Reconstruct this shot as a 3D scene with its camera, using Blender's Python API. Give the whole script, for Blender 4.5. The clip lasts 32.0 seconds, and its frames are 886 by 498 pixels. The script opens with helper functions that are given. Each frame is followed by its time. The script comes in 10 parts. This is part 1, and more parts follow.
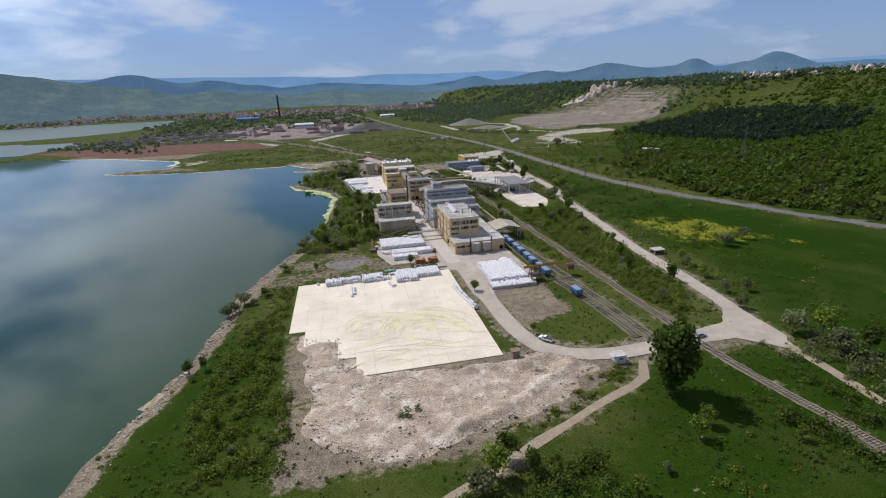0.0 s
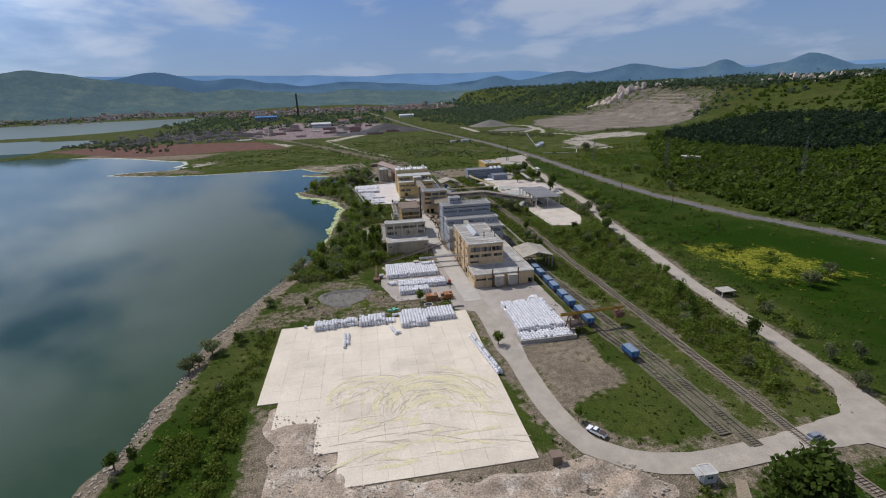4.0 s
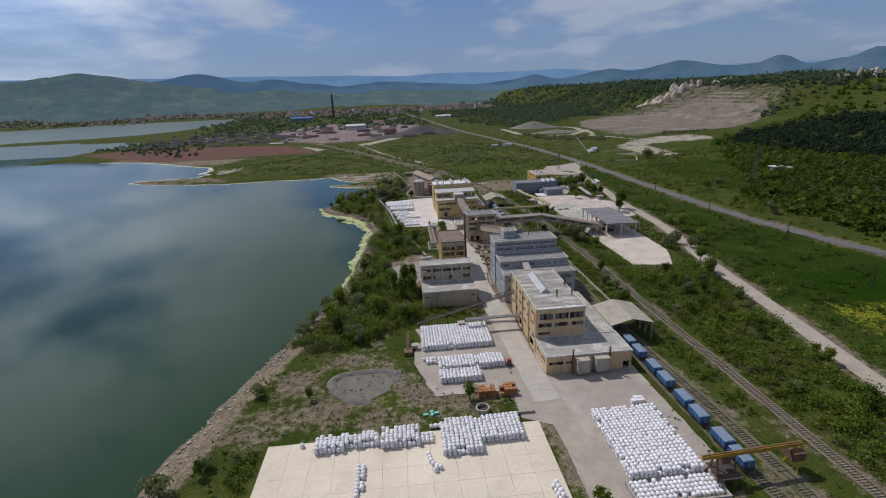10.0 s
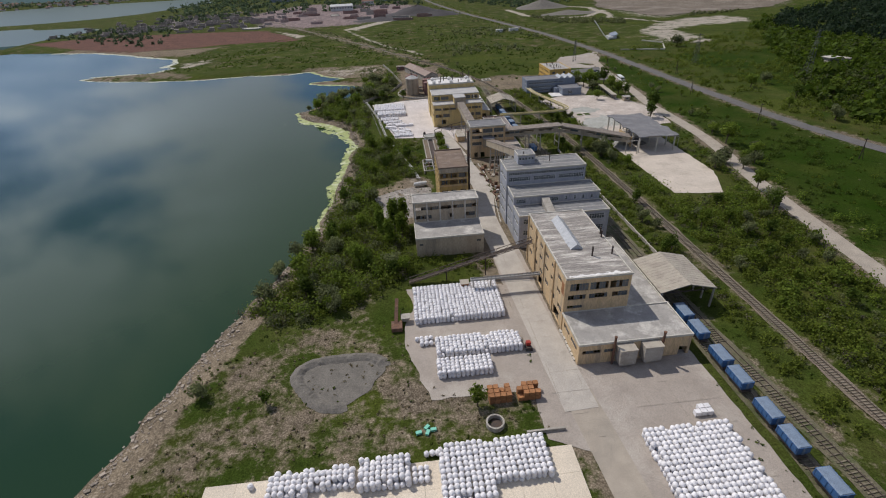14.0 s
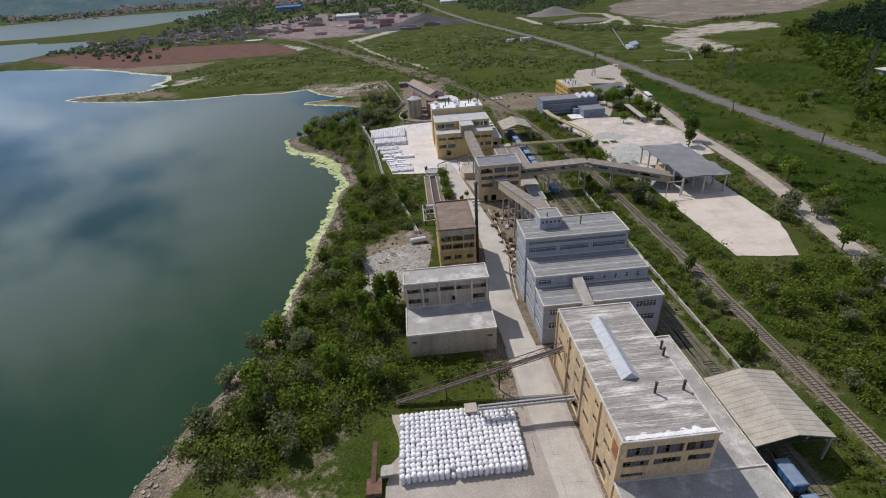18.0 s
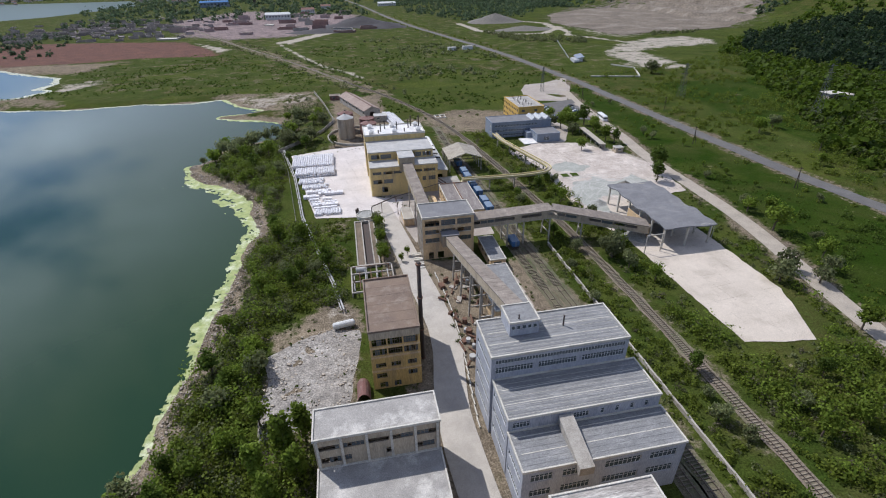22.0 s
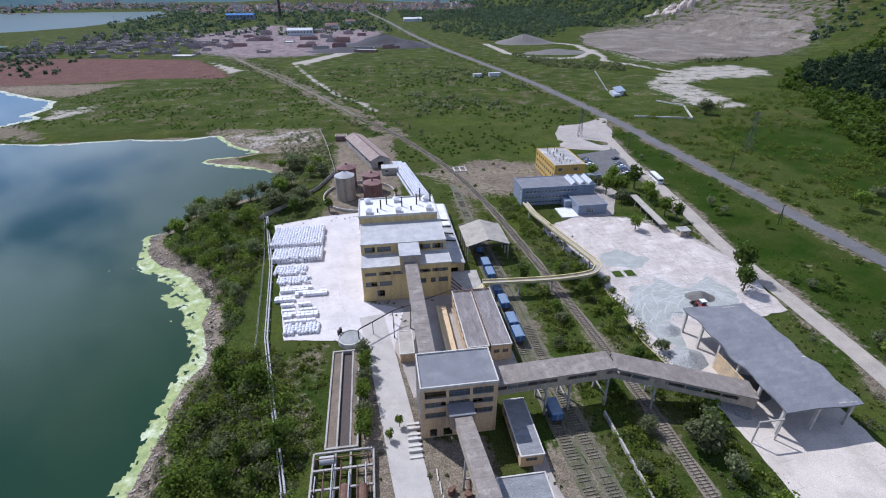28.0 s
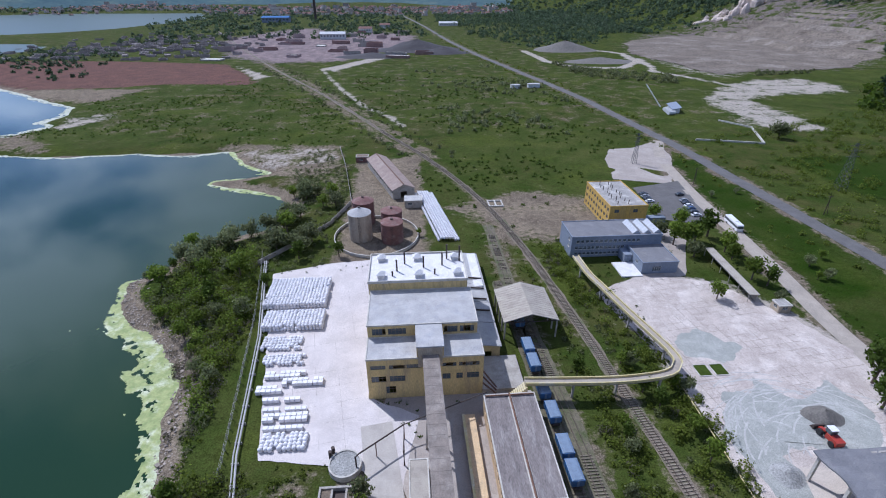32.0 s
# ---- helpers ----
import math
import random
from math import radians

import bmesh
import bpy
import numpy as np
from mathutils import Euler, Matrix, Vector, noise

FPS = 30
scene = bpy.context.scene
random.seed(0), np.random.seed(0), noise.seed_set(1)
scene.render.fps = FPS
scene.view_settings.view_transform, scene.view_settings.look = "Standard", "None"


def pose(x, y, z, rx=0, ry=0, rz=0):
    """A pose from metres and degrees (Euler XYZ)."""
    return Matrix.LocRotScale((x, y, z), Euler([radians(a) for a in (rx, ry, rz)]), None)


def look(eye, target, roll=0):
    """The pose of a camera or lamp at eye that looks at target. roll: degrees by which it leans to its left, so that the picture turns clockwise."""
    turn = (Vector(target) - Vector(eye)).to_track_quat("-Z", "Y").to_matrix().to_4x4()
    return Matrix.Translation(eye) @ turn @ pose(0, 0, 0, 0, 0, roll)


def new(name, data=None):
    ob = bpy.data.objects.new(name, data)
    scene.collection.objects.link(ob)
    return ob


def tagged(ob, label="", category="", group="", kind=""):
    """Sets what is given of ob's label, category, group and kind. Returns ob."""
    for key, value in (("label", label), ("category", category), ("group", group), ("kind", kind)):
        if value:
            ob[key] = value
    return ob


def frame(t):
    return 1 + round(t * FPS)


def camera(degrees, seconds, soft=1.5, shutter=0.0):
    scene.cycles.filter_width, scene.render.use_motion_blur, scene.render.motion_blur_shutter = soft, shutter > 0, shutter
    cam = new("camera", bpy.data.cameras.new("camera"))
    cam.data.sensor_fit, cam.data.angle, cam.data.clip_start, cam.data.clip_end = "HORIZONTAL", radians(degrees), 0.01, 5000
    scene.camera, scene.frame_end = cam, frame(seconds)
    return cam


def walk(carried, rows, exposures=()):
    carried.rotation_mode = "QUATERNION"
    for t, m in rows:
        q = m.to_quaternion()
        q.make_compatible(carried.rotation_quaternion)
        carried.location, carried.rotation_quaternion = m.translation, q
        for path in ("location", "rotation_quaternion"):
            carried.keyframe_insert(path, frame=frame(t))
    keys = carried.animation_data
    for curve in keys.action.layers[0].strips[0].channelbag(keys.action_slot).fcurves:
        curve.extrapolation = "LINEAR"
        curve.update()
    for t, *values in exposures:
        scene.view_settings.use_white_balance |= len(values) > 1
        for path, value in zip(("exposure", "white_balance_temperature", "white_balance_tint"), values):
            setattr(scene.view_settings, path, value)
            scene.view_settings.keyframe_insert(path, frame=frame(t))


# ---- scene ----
cam = camera(85.7, 32.0, soft=1.1)
PATH = [
    (0, (-17.071, -1.346, 80.802), (-16.706, 0.517, 80.174), -2.6),
    (0.5, (-15.817, 3.972, 80.766), (-15.448, 5.834, 80.138), -2.6),
    (1, (-14.439, 9.463, 80.763), (-14.072, 11.326, 80.134), -2.4),
    (1.5, (-13.113, 14.91, 80.814), (-12.747, 16.773, 80.185), -2.5),
    (2, (-11.735, 20.325, 80.861), (-11.372, 22.189, 80.233), -2.4),
    (2.5, (-10.414, 25.64, 80.899), (-10.053, 27.504, 80.27), -2.4),
    (3, (-9.432, 30.929, 80.953), (-9.118, 32.802, 80.327), -2.4),
    (3.5, (-8.553, 36.175, 80.98), (-8.238, 38.048, 80.354), -2.3),
    (5.5, (-6.243, 57.596, 81.714), (-6.069, 59.487, 81.087), -1.7),
    (6, (-5.883, 62.892, 81.783), (-5.711, 64.784, 81.157), -1.9),
    (6.5, (-5.58, 67.947, 81.874), (-5.536, 69.848, 81.255), -2.6),
    (7, (-5.255, 72.735, 82.073), (-5.293, 74.637, 81.458), -2.8),
    (7.5, (-5.138, 77.643, 82.359), (-5.195, 79.546, 81.747), -3.5),
    (8, (-5.084, 82.877, 82.553), (-5.154, 84.779, 81.939), -3.2),
    (8.5, (-5.108, 88.278, 82.696), (-5.138, 90.181, 82.081), -3.3),
    (9, (-5.256, 93.866, 82.817), (-5.305, 95.769, 82.204), -3.4),
    (9.5, (-5.265, 99.447, 82.838), (-5.128, 101.343, 82.215), -2.6),
    (10, (-5.316, 104.994, 82.733), (-5.163, 106.888, 82.11), -2.5),
    (10.5, (-5.147, 110.412, 82.594), (-4.994, 112.307, 81.972), -2.5),
    (11, (-4.707, 115.983, 82.509), (-4.557, 117.879, 81.889), -2.5),
    (11.5, (-4.199, 121.314, 82.398), (-4.048, 123.209, 81.777), -2.5),
    (12, (-3.671, 126.45, 82.121), (-3.523, 128.325, 81.441), -2.6),
    (12.5, (-3.251, 132.368, 81.927), (-3.13, 134.082, 80.904), -3.0),
    (13, (-2.605, 138.423, 81.661), (-2.48, 140.134, 80.632), -2.9),
    (13.5, (-1.85, 144.023, 81.297), (-1.724, 145.735, 80.271), -2.9),
    (14, (-1.108, 149.49, 81.009), (-0.982, 151.205, 79.987), -3.0),
    (14.5, (-0.31, 154.662, 80.865), (-0.185, 156.379, 79.847), -3.2),
    (16.5, (4.006, 175.367, 81.919), (4.094, 177.092, 80.91), -3.8),
    (17, (4.691, 180.912, 81.963), (4.777, 182.637, 80.956), -3.9),
    (17.5, (5.261, 186.366, 81.908), (5.347, 188.093, 80.903), -3.9),
    (18, (5.9, 191.973, 81.861), (5.984, 193.702, 80.859), -3.9),
    (18.5, (6.6, 197.294, 81.741), (6.682, 199.024, 80.74), -3.9),
    (19, (7.704, 203.018, 81.44), (7.837, 204.745, 80.44), -3.7),
    (19.5, (8.66, 208.664, 81.099), (8.98, 210.362, 80.091), -2.7),
    (20, (9.782, 214.208, 80.929), (10.115, 215.905, 79.925), -2.6),
    (20.5, (10.741, 219.771, 80.9), (11.093, 221.463, 79.894), -2.4),
    (21, (11.052, 225.765, 81.098), (11.441, 227.448, 80.09), -1.3),
    (21.5, (11.225, 231.12, 81.216), (11.609, 232.805, 80.209), -1.0),
    (22, (12.507, 236.428, 81.414), (12.825, 238.128, 80.411), -1.1),
    (22.5, (14.038, 241.69, 81.643), (14.364, 243.39, 80.64), -0.9),
    (23, (15.43, 247.175, 81.934), (15.757, 248.875, 80.932), -0.7),
    (23.5, (16.868, 252.575, 82.465), (17.192, 254.277, 81.465), -0.7),
    (24, (18.326, 258.03, 83.13), (18.647, 259.735, 82.135), -0.9),
    (24.5, (19.58, 263.143, 83.682), (19.899, 264.852, 82.693), -1.0),
    (25, (20.709, 268.905, 84.102), (21.03, 270.618, 83.121), -0.8),
    (25.5, (21.476, 274.063, 84.678), (21.798, 275.781, 83.707), -0.6),
    (27.5, (24.66, 291.475, 88.656), (24.984, 293.195, 87.689), 0.1),
    (28, (25.486, 295.581, 88.926), (25.728, 297.315, 87.959), -0.3),
    (28.5, (26.362, 299.719, 88.948), (26.602, 301.454, 87.982), -0.2),
    (29, (27.23, 304.375, 88.971), (27.47, 306.111, 88.007), -0.3),
    (29.5, (27.902, 309.159, 89.004), (28.141, 310.896, 88.041), -0.2),
    (30, (28.428, 314.307, 89.004), (28.659, 316.045, 88.043), -0.2),
    (30.5, (29.246, 319.618, 89.023), (29.371, 321.368, 88.063), -0.6),
    (31, (29.742, 325.363, 89.024), (29.866, 327.113, 88.065), -0.4),
    (31.5, (29.653, 330.953, 89.102), (29.78, 332.703, 88.143), -0.2),
    (32, (29.716, 336.86, 89.229), (29.845, 338.612, 88.272), -0.0),
]
walk(cam, [(t, look(eye, target, roll)) for t, eye, target, roll in PATH], [(0.0, 0.0, 5980, 14), (6.0, -0.38, 5940, 14), (10.0, -0.42, 6040, 14), (13.0, -0.40, 6230, 14), (19.0, -0.10, 5980, 14), (24.0, 0.10, 5600, 15), (28.0, 0.17, 5250, 18), (32.0, 0.0, 5150, 19)])

# ---- world, sun, exposure ----
SUN_AZ, SUN_EL = -41.6, 52.0          # degrees clockwise from +y, degrees above the horizon


def make_world():
    w = bpy.data.worlds.new("sky")
    w.use_nodes = True
    nt = w.node_tree
    n, l = nt.nodes, nt.links
    n.clear()
    out, bg = n.new("ShaderNodeOutputWorld"), n.new("ShaderNodeBackground")
    sky = n.new("ShaderNodeTexSky")
    sky.sky_type, sky.sun_disc = "NISHITA", False
    sky.sun_elevation, sky.sun_rotation = radians(SUN_EL), radians(SUN_AZ)
    sky.air_density, sky.dust_density, sky.ozone_density, sky.altitude = 1.3, 0.6, 3.5, 200
    co = n.new("ShaderNodeTexCoord")
    # clouds on a flat layer: direction divided by its height
    sep = n.new("ShaderNodeSeparateXYZ")
    l.new(co.outputs["Generated"], sep.inputs[0])
    up = n.new("ShaderNodeMath"); up.operation = "MAXIMUM"; up.inputs[1].default_value = 0.03
    l.new(sep.outputs["Z"], up.inputs[0])
    add = n.new("ShaderNodeMath"); add.operation = "ADD"; add.inputs[1].default_value = 0.22
    l.new(up.outputs[0], add.inputs[0])
    div = n.new("ShaderNodeVectorMath"); div.operation = "DIVIDE"
    comb = n.new("ShaderNodeCombineXYZ")
    for k in range(3):
        l.new(add.outputs[0], comb.inputs[k])
    l.new(co.outputs["Generated"], div.inputs[0]); l.new(comb.outputs[0], div.inputs[1])
    no = n.new("ShaderNodeTexNoise"); no.inputs["Scale"].default_value = 1.25; no.inputs["Detail"].default_value = 9
    no.inputs["Roughness"].default_value = 0.52; no.inputs["Distortion"].default_value = 0.2
    l.new(div.outputs[0], no.inputs["Vector"])
    ramp = n.new("ShaderNodeMapRange"); ramp.interpolation_type = "SMOOTHSTEP"
    ramp.inputs["From Min"].default_value, ramp.inputs["From Max"].default_value = 0.485, 0.64
    ramp.inputs["To Max"].default_value = 0.85
    thick = n.new("ShaderNodeMapRange"); thick.interpolation_type = "SMOOTHSTEP"
    thick.inputs["From Min"].default_value, thick.inputs["From Max"].default_value = 0.10, 0.36
    thick.inputs["To Max"].default_value = 0.085
    l.new(sep.outputs["Z"], thick.inputs["Value"])
    cover = n.new("ShaderNodeMath"); cover.operation = "ADD"
    l.new(no.outputs["Fac"], cover.inputs[0]); l.new(thick.outputs[0], cover.inputs[1])
    l.new(cover.outputs[0], ramp.inputs["Value"])
    big = n.new("ShaderNodeTexNoise"); big.inputs["Scale"].default_value = 0.45; big.inputs["Detail"].default_value = 4
    l.new(div.outputs[0], big.inputs["Vector"])
    r2 = n.new("ShaderNodeMapRange"); r2.interpolation_type = "SMOOTHSTEP"
    r2.inputs["From Min"].default_value, r2.inputs["From Max"].default_value = 0.38, 0.66
    r2.inputs["To Max"].default_value = 0.55
    l.new(big.outputs["Fac"], r2.inputs["Value"])
    m1 = n.new("ShaderNodeMixRGB"); m1.inputs[2].default_value = (2.5, 3.9, 6.8, 1)
    l.new(r2.outputs[0], m1.inputs[0]); 
    tint = n.new("ShaderNodeMixRGB"); tint.blend_type = "MULTIPLY"; tint.inputs[0].default_value = 1; tint.inputs[2].default_value = (0.70, 0.88, 1.30, 1)
    l.new(sky.outputs[0], tint.inputs[1]); l.new(tint.outputs[0], m1.inputs[1])
    m2 = n.new("ShaderNodeMixRGB"); m2.inputs[2].default_value = (8.8, 9.3, 9.9, 1)
    l.new(ramp.outputs[0], m2.inputs[0]); l.new(m1.outputs[0], m2.inputs[1])
    # pale haze low over the horizon
    hz = n.new("ShaderNodeMapRange"); hz.interpolation_type = "SMOOTHERSTEP"
    hz.inputs["From Min"].default_value, hz.inputs["From Max"].default_value = 0.0, 0.30
    hz.inputs["To Min"].default_value, hz.inputs["To Max"].default_value = 0.58, 0.0
    l.new(sep.outputs["Z"], hz.inputs["Value"])
    m4 = n.new("ShaderNodeMixRGB"); m4.inputs[2].default_value = (4.7, 6.3, 8.7, 1)
    l.new(hz.outputs[0], m4.inputs[0]); l.new(m2.outputs[0], m4.inputs[1]); m2 = m4
    # added unseen glow, broken like thin cloud, below the sun to brighten the lake
    d = Vector((math.sin(radians(SUN_AZ)) * math.cos(radians(21)), math.cos(radians(SUN_AZ)) * math.cos(radians(21)), math.sin(radians(21))))
    dot = n.new("ShaderNodeVectorMath"); dot.operation = "DOT_PRODUCT"; dot.inputs[1].default_value = d
    l.new(co.outputs["Generated"], dot.inputs[0])
    pos = n.new("ShaderNodeMath"); pos.operation = "MAXIMUM"; pos.inputs[1].default_value = 0.0
    l.new(dot.outputs["Value"], pos.inputs[0])
    pw = n.new("ShaderNodeMath"); pw.operation = "POWER"; pw.inputs[1].default_value = 26.0
    l.new(pos.outputs[0], pw.inputs[0])
    veil = n.new("ShaderNodeMapRange"); veil.inputs["From Min"].default_value, veil.inputs["From Max"].default_value = 0.40, 0.66
    veil.inputs["To Min"].default_value, veil.inputs["To Max"].default_value = 0.05, 2.0
    l.new(no.outputs["Fac"], veil.inputs["Value"])
    gl = n.new("ShaderNodeMath"); gl.operation = "MULTIPLY"
    l.new(pw.outputs[0], gl.inputs[0]); l.new(veil.outputs[0], gl.inputs[1])
    m3 = n.new("ShaderNodeMixRGB"); m3.blend_type = "ADD"; m3.inputs[2].default_value = (9.0, 10.4, 11.2, 1)
    l.new(gl.outputs[0], m3.inputs[0]); l.new(m2.outputs[0], m3.inputs[1])
    bg.inputs["Strength"].default_value = 0.067
    l.new(m3.outputs[0], bg.inputs[0]); l.new(bg.outputs[0], out.inputs[0])
    scene.world = w


make_world()
sun = new("sun", bpy.data.lights.new("sun", "SUN"))
sun.data.energy, sun.data.angle, sun.data.color = 4.3, radians(0.53), (1.0, 0.94, 0.82)
sa, se = radians(SUN_AZ), radians(SUN_EL)
sun.matrix_world = look((math.sin(sa) * math.cos(se) * 300, 260 + math.cos(sa) * math.cos(se) * 300, math.sin(se) * 300), (0, 260, 0))


# ---- materials ----
def mat(name, c1, c2=None, scale=0.6, rough=0.85, bump=0.25, fine=6.0, stain=None, stain_scale=0.12, stain_amount=0.5,
        metallic=0.0, rand=0.0, island=0.0, streak=False, spec=0.35, world=False, thin=0.0, grain=0.22):
    """A surface with colour variation at two scales, stains of their own shape, and relief."""
    c2 = c2 or tuple(v * 0.72 for v in c1)
    m = bpy.data.materials.new(name)
    m.use_nodes = True
    nt = m.node_tree
    n, l = nt.nodes, nt.links
    bs = n["Principled BSDF"]
    co = n.new("ShaderNodeTexCoord")
    vec = n.new("ShaderNodeNewGeometry").outputs["Position"] if world else co.outputs["Object"]
    if streak:
        mp = n.new("ShaderNodeMapping"); mp.inputs["Scale"].default_value = (1, 1, 0.18) if streak is True else streak
        l.new(vec, mp.inputs[0]); vec = mp.outputs[0]
    n1 = n.new("ShaderNodeTexNoise"); n1.inputs["Scale"].default_value = scale; n1.inputs["Detail"].default_value = 6
    n1.inputs["Roughness"].default_value = 0.62
    n2 = n.new("ShaderNodeTexNoise"); n2.inputs["Scale"].default_value = fine; n2.inputs["Detail"].default_value = 4
    for k in (n1, n2):
        l.new(vec, k.inputs["Vector"])
    r1 = n.new("ShaderNodeMapRange"); r1.inputs["From Min"].default_value = 0.32; r1.inputs["From Max"].default_value = 0.68
    l.new(n1.outputs["Fac"], r1.inputs["Value"])
    mx = n.new("ShaderNodeMixRGB"); mx.inputs[1].default_value = (*c1, 1); mx.inputs[2].default_value = (*c2, 1)
    l.new(r1.outputs[0], mx.inputs[0])
    col = mx.outputs[0]
    if stain:
        n3 = n.new("ShaderNodeTexNoise"); n3.inputs["Scale"].default_value = stain_scale; n3.inputs["Detail"].default_value = 9
        n3.inputs["Roughness"].default_value = 0.7
        l.new(vec, n3.inputs["Vector"])
        r3 = n.new("ShaderNodeMapRange"); r3.inputs["From Min"].default_value = 0.5; r3.inputs["From Max"].default_value = 0.64
        r3.inputs["To Max"].default_value = stain_amount
        l.new(n3.outputs["Fac"], r3.inputs["Value"])
        ms = n.new("ShaderNodeMixRGB"); ms.inputs[2].default_value = (*stain, 1)
        l.new(r3.outputs[0], ms.inputs[0]); l.new(col, ms.inputs[1]); col = ms.outputs[0]
    gr = n.new("ShaderNodeMapRange"); gr.inputs["From Min"].default_value = 0.3; gr.inputs["From Max"].default_value = 0.7; gr.inputs["To Min"].default_value = 1 - grain; gr.inputs["To Max"].default_value = 1 + grain
    l.new(n2.outputs["Fac"], gr.inputs["Value"])
    value = gr.outputs[0]
    for amount, socket in ((rand, "r"), (island, "i")):
        if amount:
            src = n.new("ShaderNodeObjectInfo").outputs["Random"] if socket == "r" else n.new("ShaderNodeNewGeometry").outputs["Random Per Island"]
            rr = n.new("ShaderNodeMapRange"); rr.inputs["To Min"].default_value = 1 - amount; rr.inputs["To Max"].default_value = 1 + amount
            l.new(src, rr.inputs["Value"])
            mm = n.new("ShaderNodeMath"); mm.operation = "MULTIPLY"
            l.new(value, mm.inputs[0]); l.new(rr.outputs[0], mm.inputs[1]); value = mm.outputs[0]
    hs = n.new("ShaderNodeHueSaturation")
    l.new(value, hs.inputs["Value"]); l.new(col, hs.inputs["Color"])
    l.new(hs.outputs[0], bs.inputs["Base Color"])
    bs.inputs["Roughness"].default_value, bs.inputs["Metallic"].default_value = rough, metallic
    bs.inputs["Specular IOR Level"].default_value = spec
    if bump:
        bp = n.new("ShaderNodeBump"); bp.inputs["Strength"].default_value = bump; bp.inputs["Distance"].default_value = 0.08
        l.new(n2.outputs["Fac"], bp.inputs["Height"]); l.new(bp.outputs[0], bs.inputs["Normal"])
    if thin:
        tr = n.new("ShaderNodeBsdfTranslucent")
        l.new(hs.outputs[0], tr.inputs["Color"])
        ms_ = n.new("ShaderNodeMixShader"); ms_.inputs[0].default_value = thin
        l.new(bs.outputs[0], ms_.inputs[1]); l.new(tr.outputs[0], ms_.inputs[2])
        l.new(ms_.outputs[0], n["Material Output"].inputs["Surface"])
    return m


def leaf_mat(name, c1, c2, rand=0.25):
    m = mat(name, c1, c2, scale=0.35, rough=0.6, bump=0, fine=2.5, rand=rand, island=0.28, spec=0.1, thin=0.48)
    return m


M_PLASTER = mat("cream_plaster", (0.62, 0.455, 0.265), (0.51, 0.365, 0.205), 0.5, stain=(0.26, 0.22, 0.17), stain_scale=0.35, stain_amount=0.55, streak=True)
M_PLASTER3 = mat("yellow_cream_plaster", (0.62, 0.465, 0.20), (0.50, 0.375, 0.16), 0.5, stain=(0.28, 0.22, 0.15), stain_scale=0.35, stain_amount=0.55, streak=True)
M_PLASTER2 = mat("ochre_plaster", (0.52, 0.36, 0.13), (0.43, 0.30, 0.12), 0.5, stain=(0.25, 0.20, 0.13), stain_scale=0.35, stain_amount=0.5, streak=True)
M_GREYCREAM = mat("grey_cream_render", (0.44, 0.37, 0.27), (0.34, 0.28, 0.20), 0.5, stain=(0.18, 0.16, 0.13), stain_scale=0.3, stain_amount=0.6, streak=True)
M_GREYWALL = mat("grey_panel", (0.36, 0.37, 0.40), (0.29, 0.30, 0.33), 0.4, stain=(0.50, 0.50, 0.51), stain_scale=0.3, stain_amount=0.4, streak=True)
M_BLUEGREY = mat("blue_grey_cladding", (0.22, 0.25, 0.30), (0.18, 0.21, 0.26), 0.4, stain=(0.30, 0.31, 0.33), stain_scale=0.3, stain_amount=0.35, streak=True)
M_CONC = mat("old_concrete", (0.40, 0.37, 0.32), (0.31, 0.28, 0.24), 0.5, stain=(0.20, 0.18, 0.15), stain_scale=0.25)
M_BAND = mat("pale_concrete_band", (0.56, 0.53, 0.46), (0.46, 0.43, 0.37), 0.7, stain=(0.26, 0.23, 0.19), stain_scale=0.5)
M_ROOFGREY = mat("bitumen_roof", (0.185, 0.183, 0.188), (0.15, 0.148, 0.152), 0.25, stain=(0.26, 0.25, 0.24), stain_scale=0.22, stain_amount=0.45)
M_ROOFDUST = mat("dusty_felt_roof", (0.35, 0.33, 0.30), (0.25, 0.235, 0.215), 0.3, stain=(0.56, 0.53, 0.48), stain_scale=0.2, stain_amount=0.75)
M_ROOFSTREAK = mat("streaked_felt_roof", (0.31, 0.282, 0.25), (0.20, 0.182, 0.165), 0.6, grain=0.32, stain=(0.62, 0.58, 0.52), stain_scale=0.42, stain_amount=0.85, streak=(0.22, 1.4, 1))
M_ROOFGSTREAK = mat("streaked_grey_roof", (0.225, 0.224, 0.222), (0.172, 0.171, 0.170), 0.9, stain=(0.33, 0.325, 0.315), stain_scale=0.6, stain_amount=0.45, streak=(0.35, 1.2, 1), fine=9, grain=0.32)
M_ROOFLOW = mat("rough_brown_grey_felt_roof", (0.225, 0.195, 0.178), (0.150, 0.130, 0.120), 0.7, stain=(0.34, 0.315, 0.29), stain_scale=0.5, stain_amount=0.5, streak=(1.3, 0.3, 1), grain=0.32)
M_ROOFPALE = mat("white_dust_roof", (0.46, 0.445, 0.42), (0.33, 0.32, 0.305), 0.35, stain=(0.30, 0.31, 0.33), stain_scale=0.3, stain_amount=0.5)
M_ROOFWHITE = mat("powder_white_roof", (0.72, 0.70, 0.67), (0.58, 0.56, 0.535), 0.5, stain=(0.45, 0.45, 0.45), stain_scale=0.3, stain_amount=0.35)
M_ROOFBROWN = mat("brown_felt_roof", (0.20, 0.145, 0.105), (0.15, 0.11, 0.085), 0.2, stain=(0.32, 0.27, 0.22), stain_scale=0.25, stain_amount=0.5)
M_ROOFBEIGE = mat("beige_sheet_roof", (0.40, 0.36, 0.29), (0.34, 0.30, 0.25), 0.3, stain=(0.25, 0.22, 0.18), stain_scale=0.3)
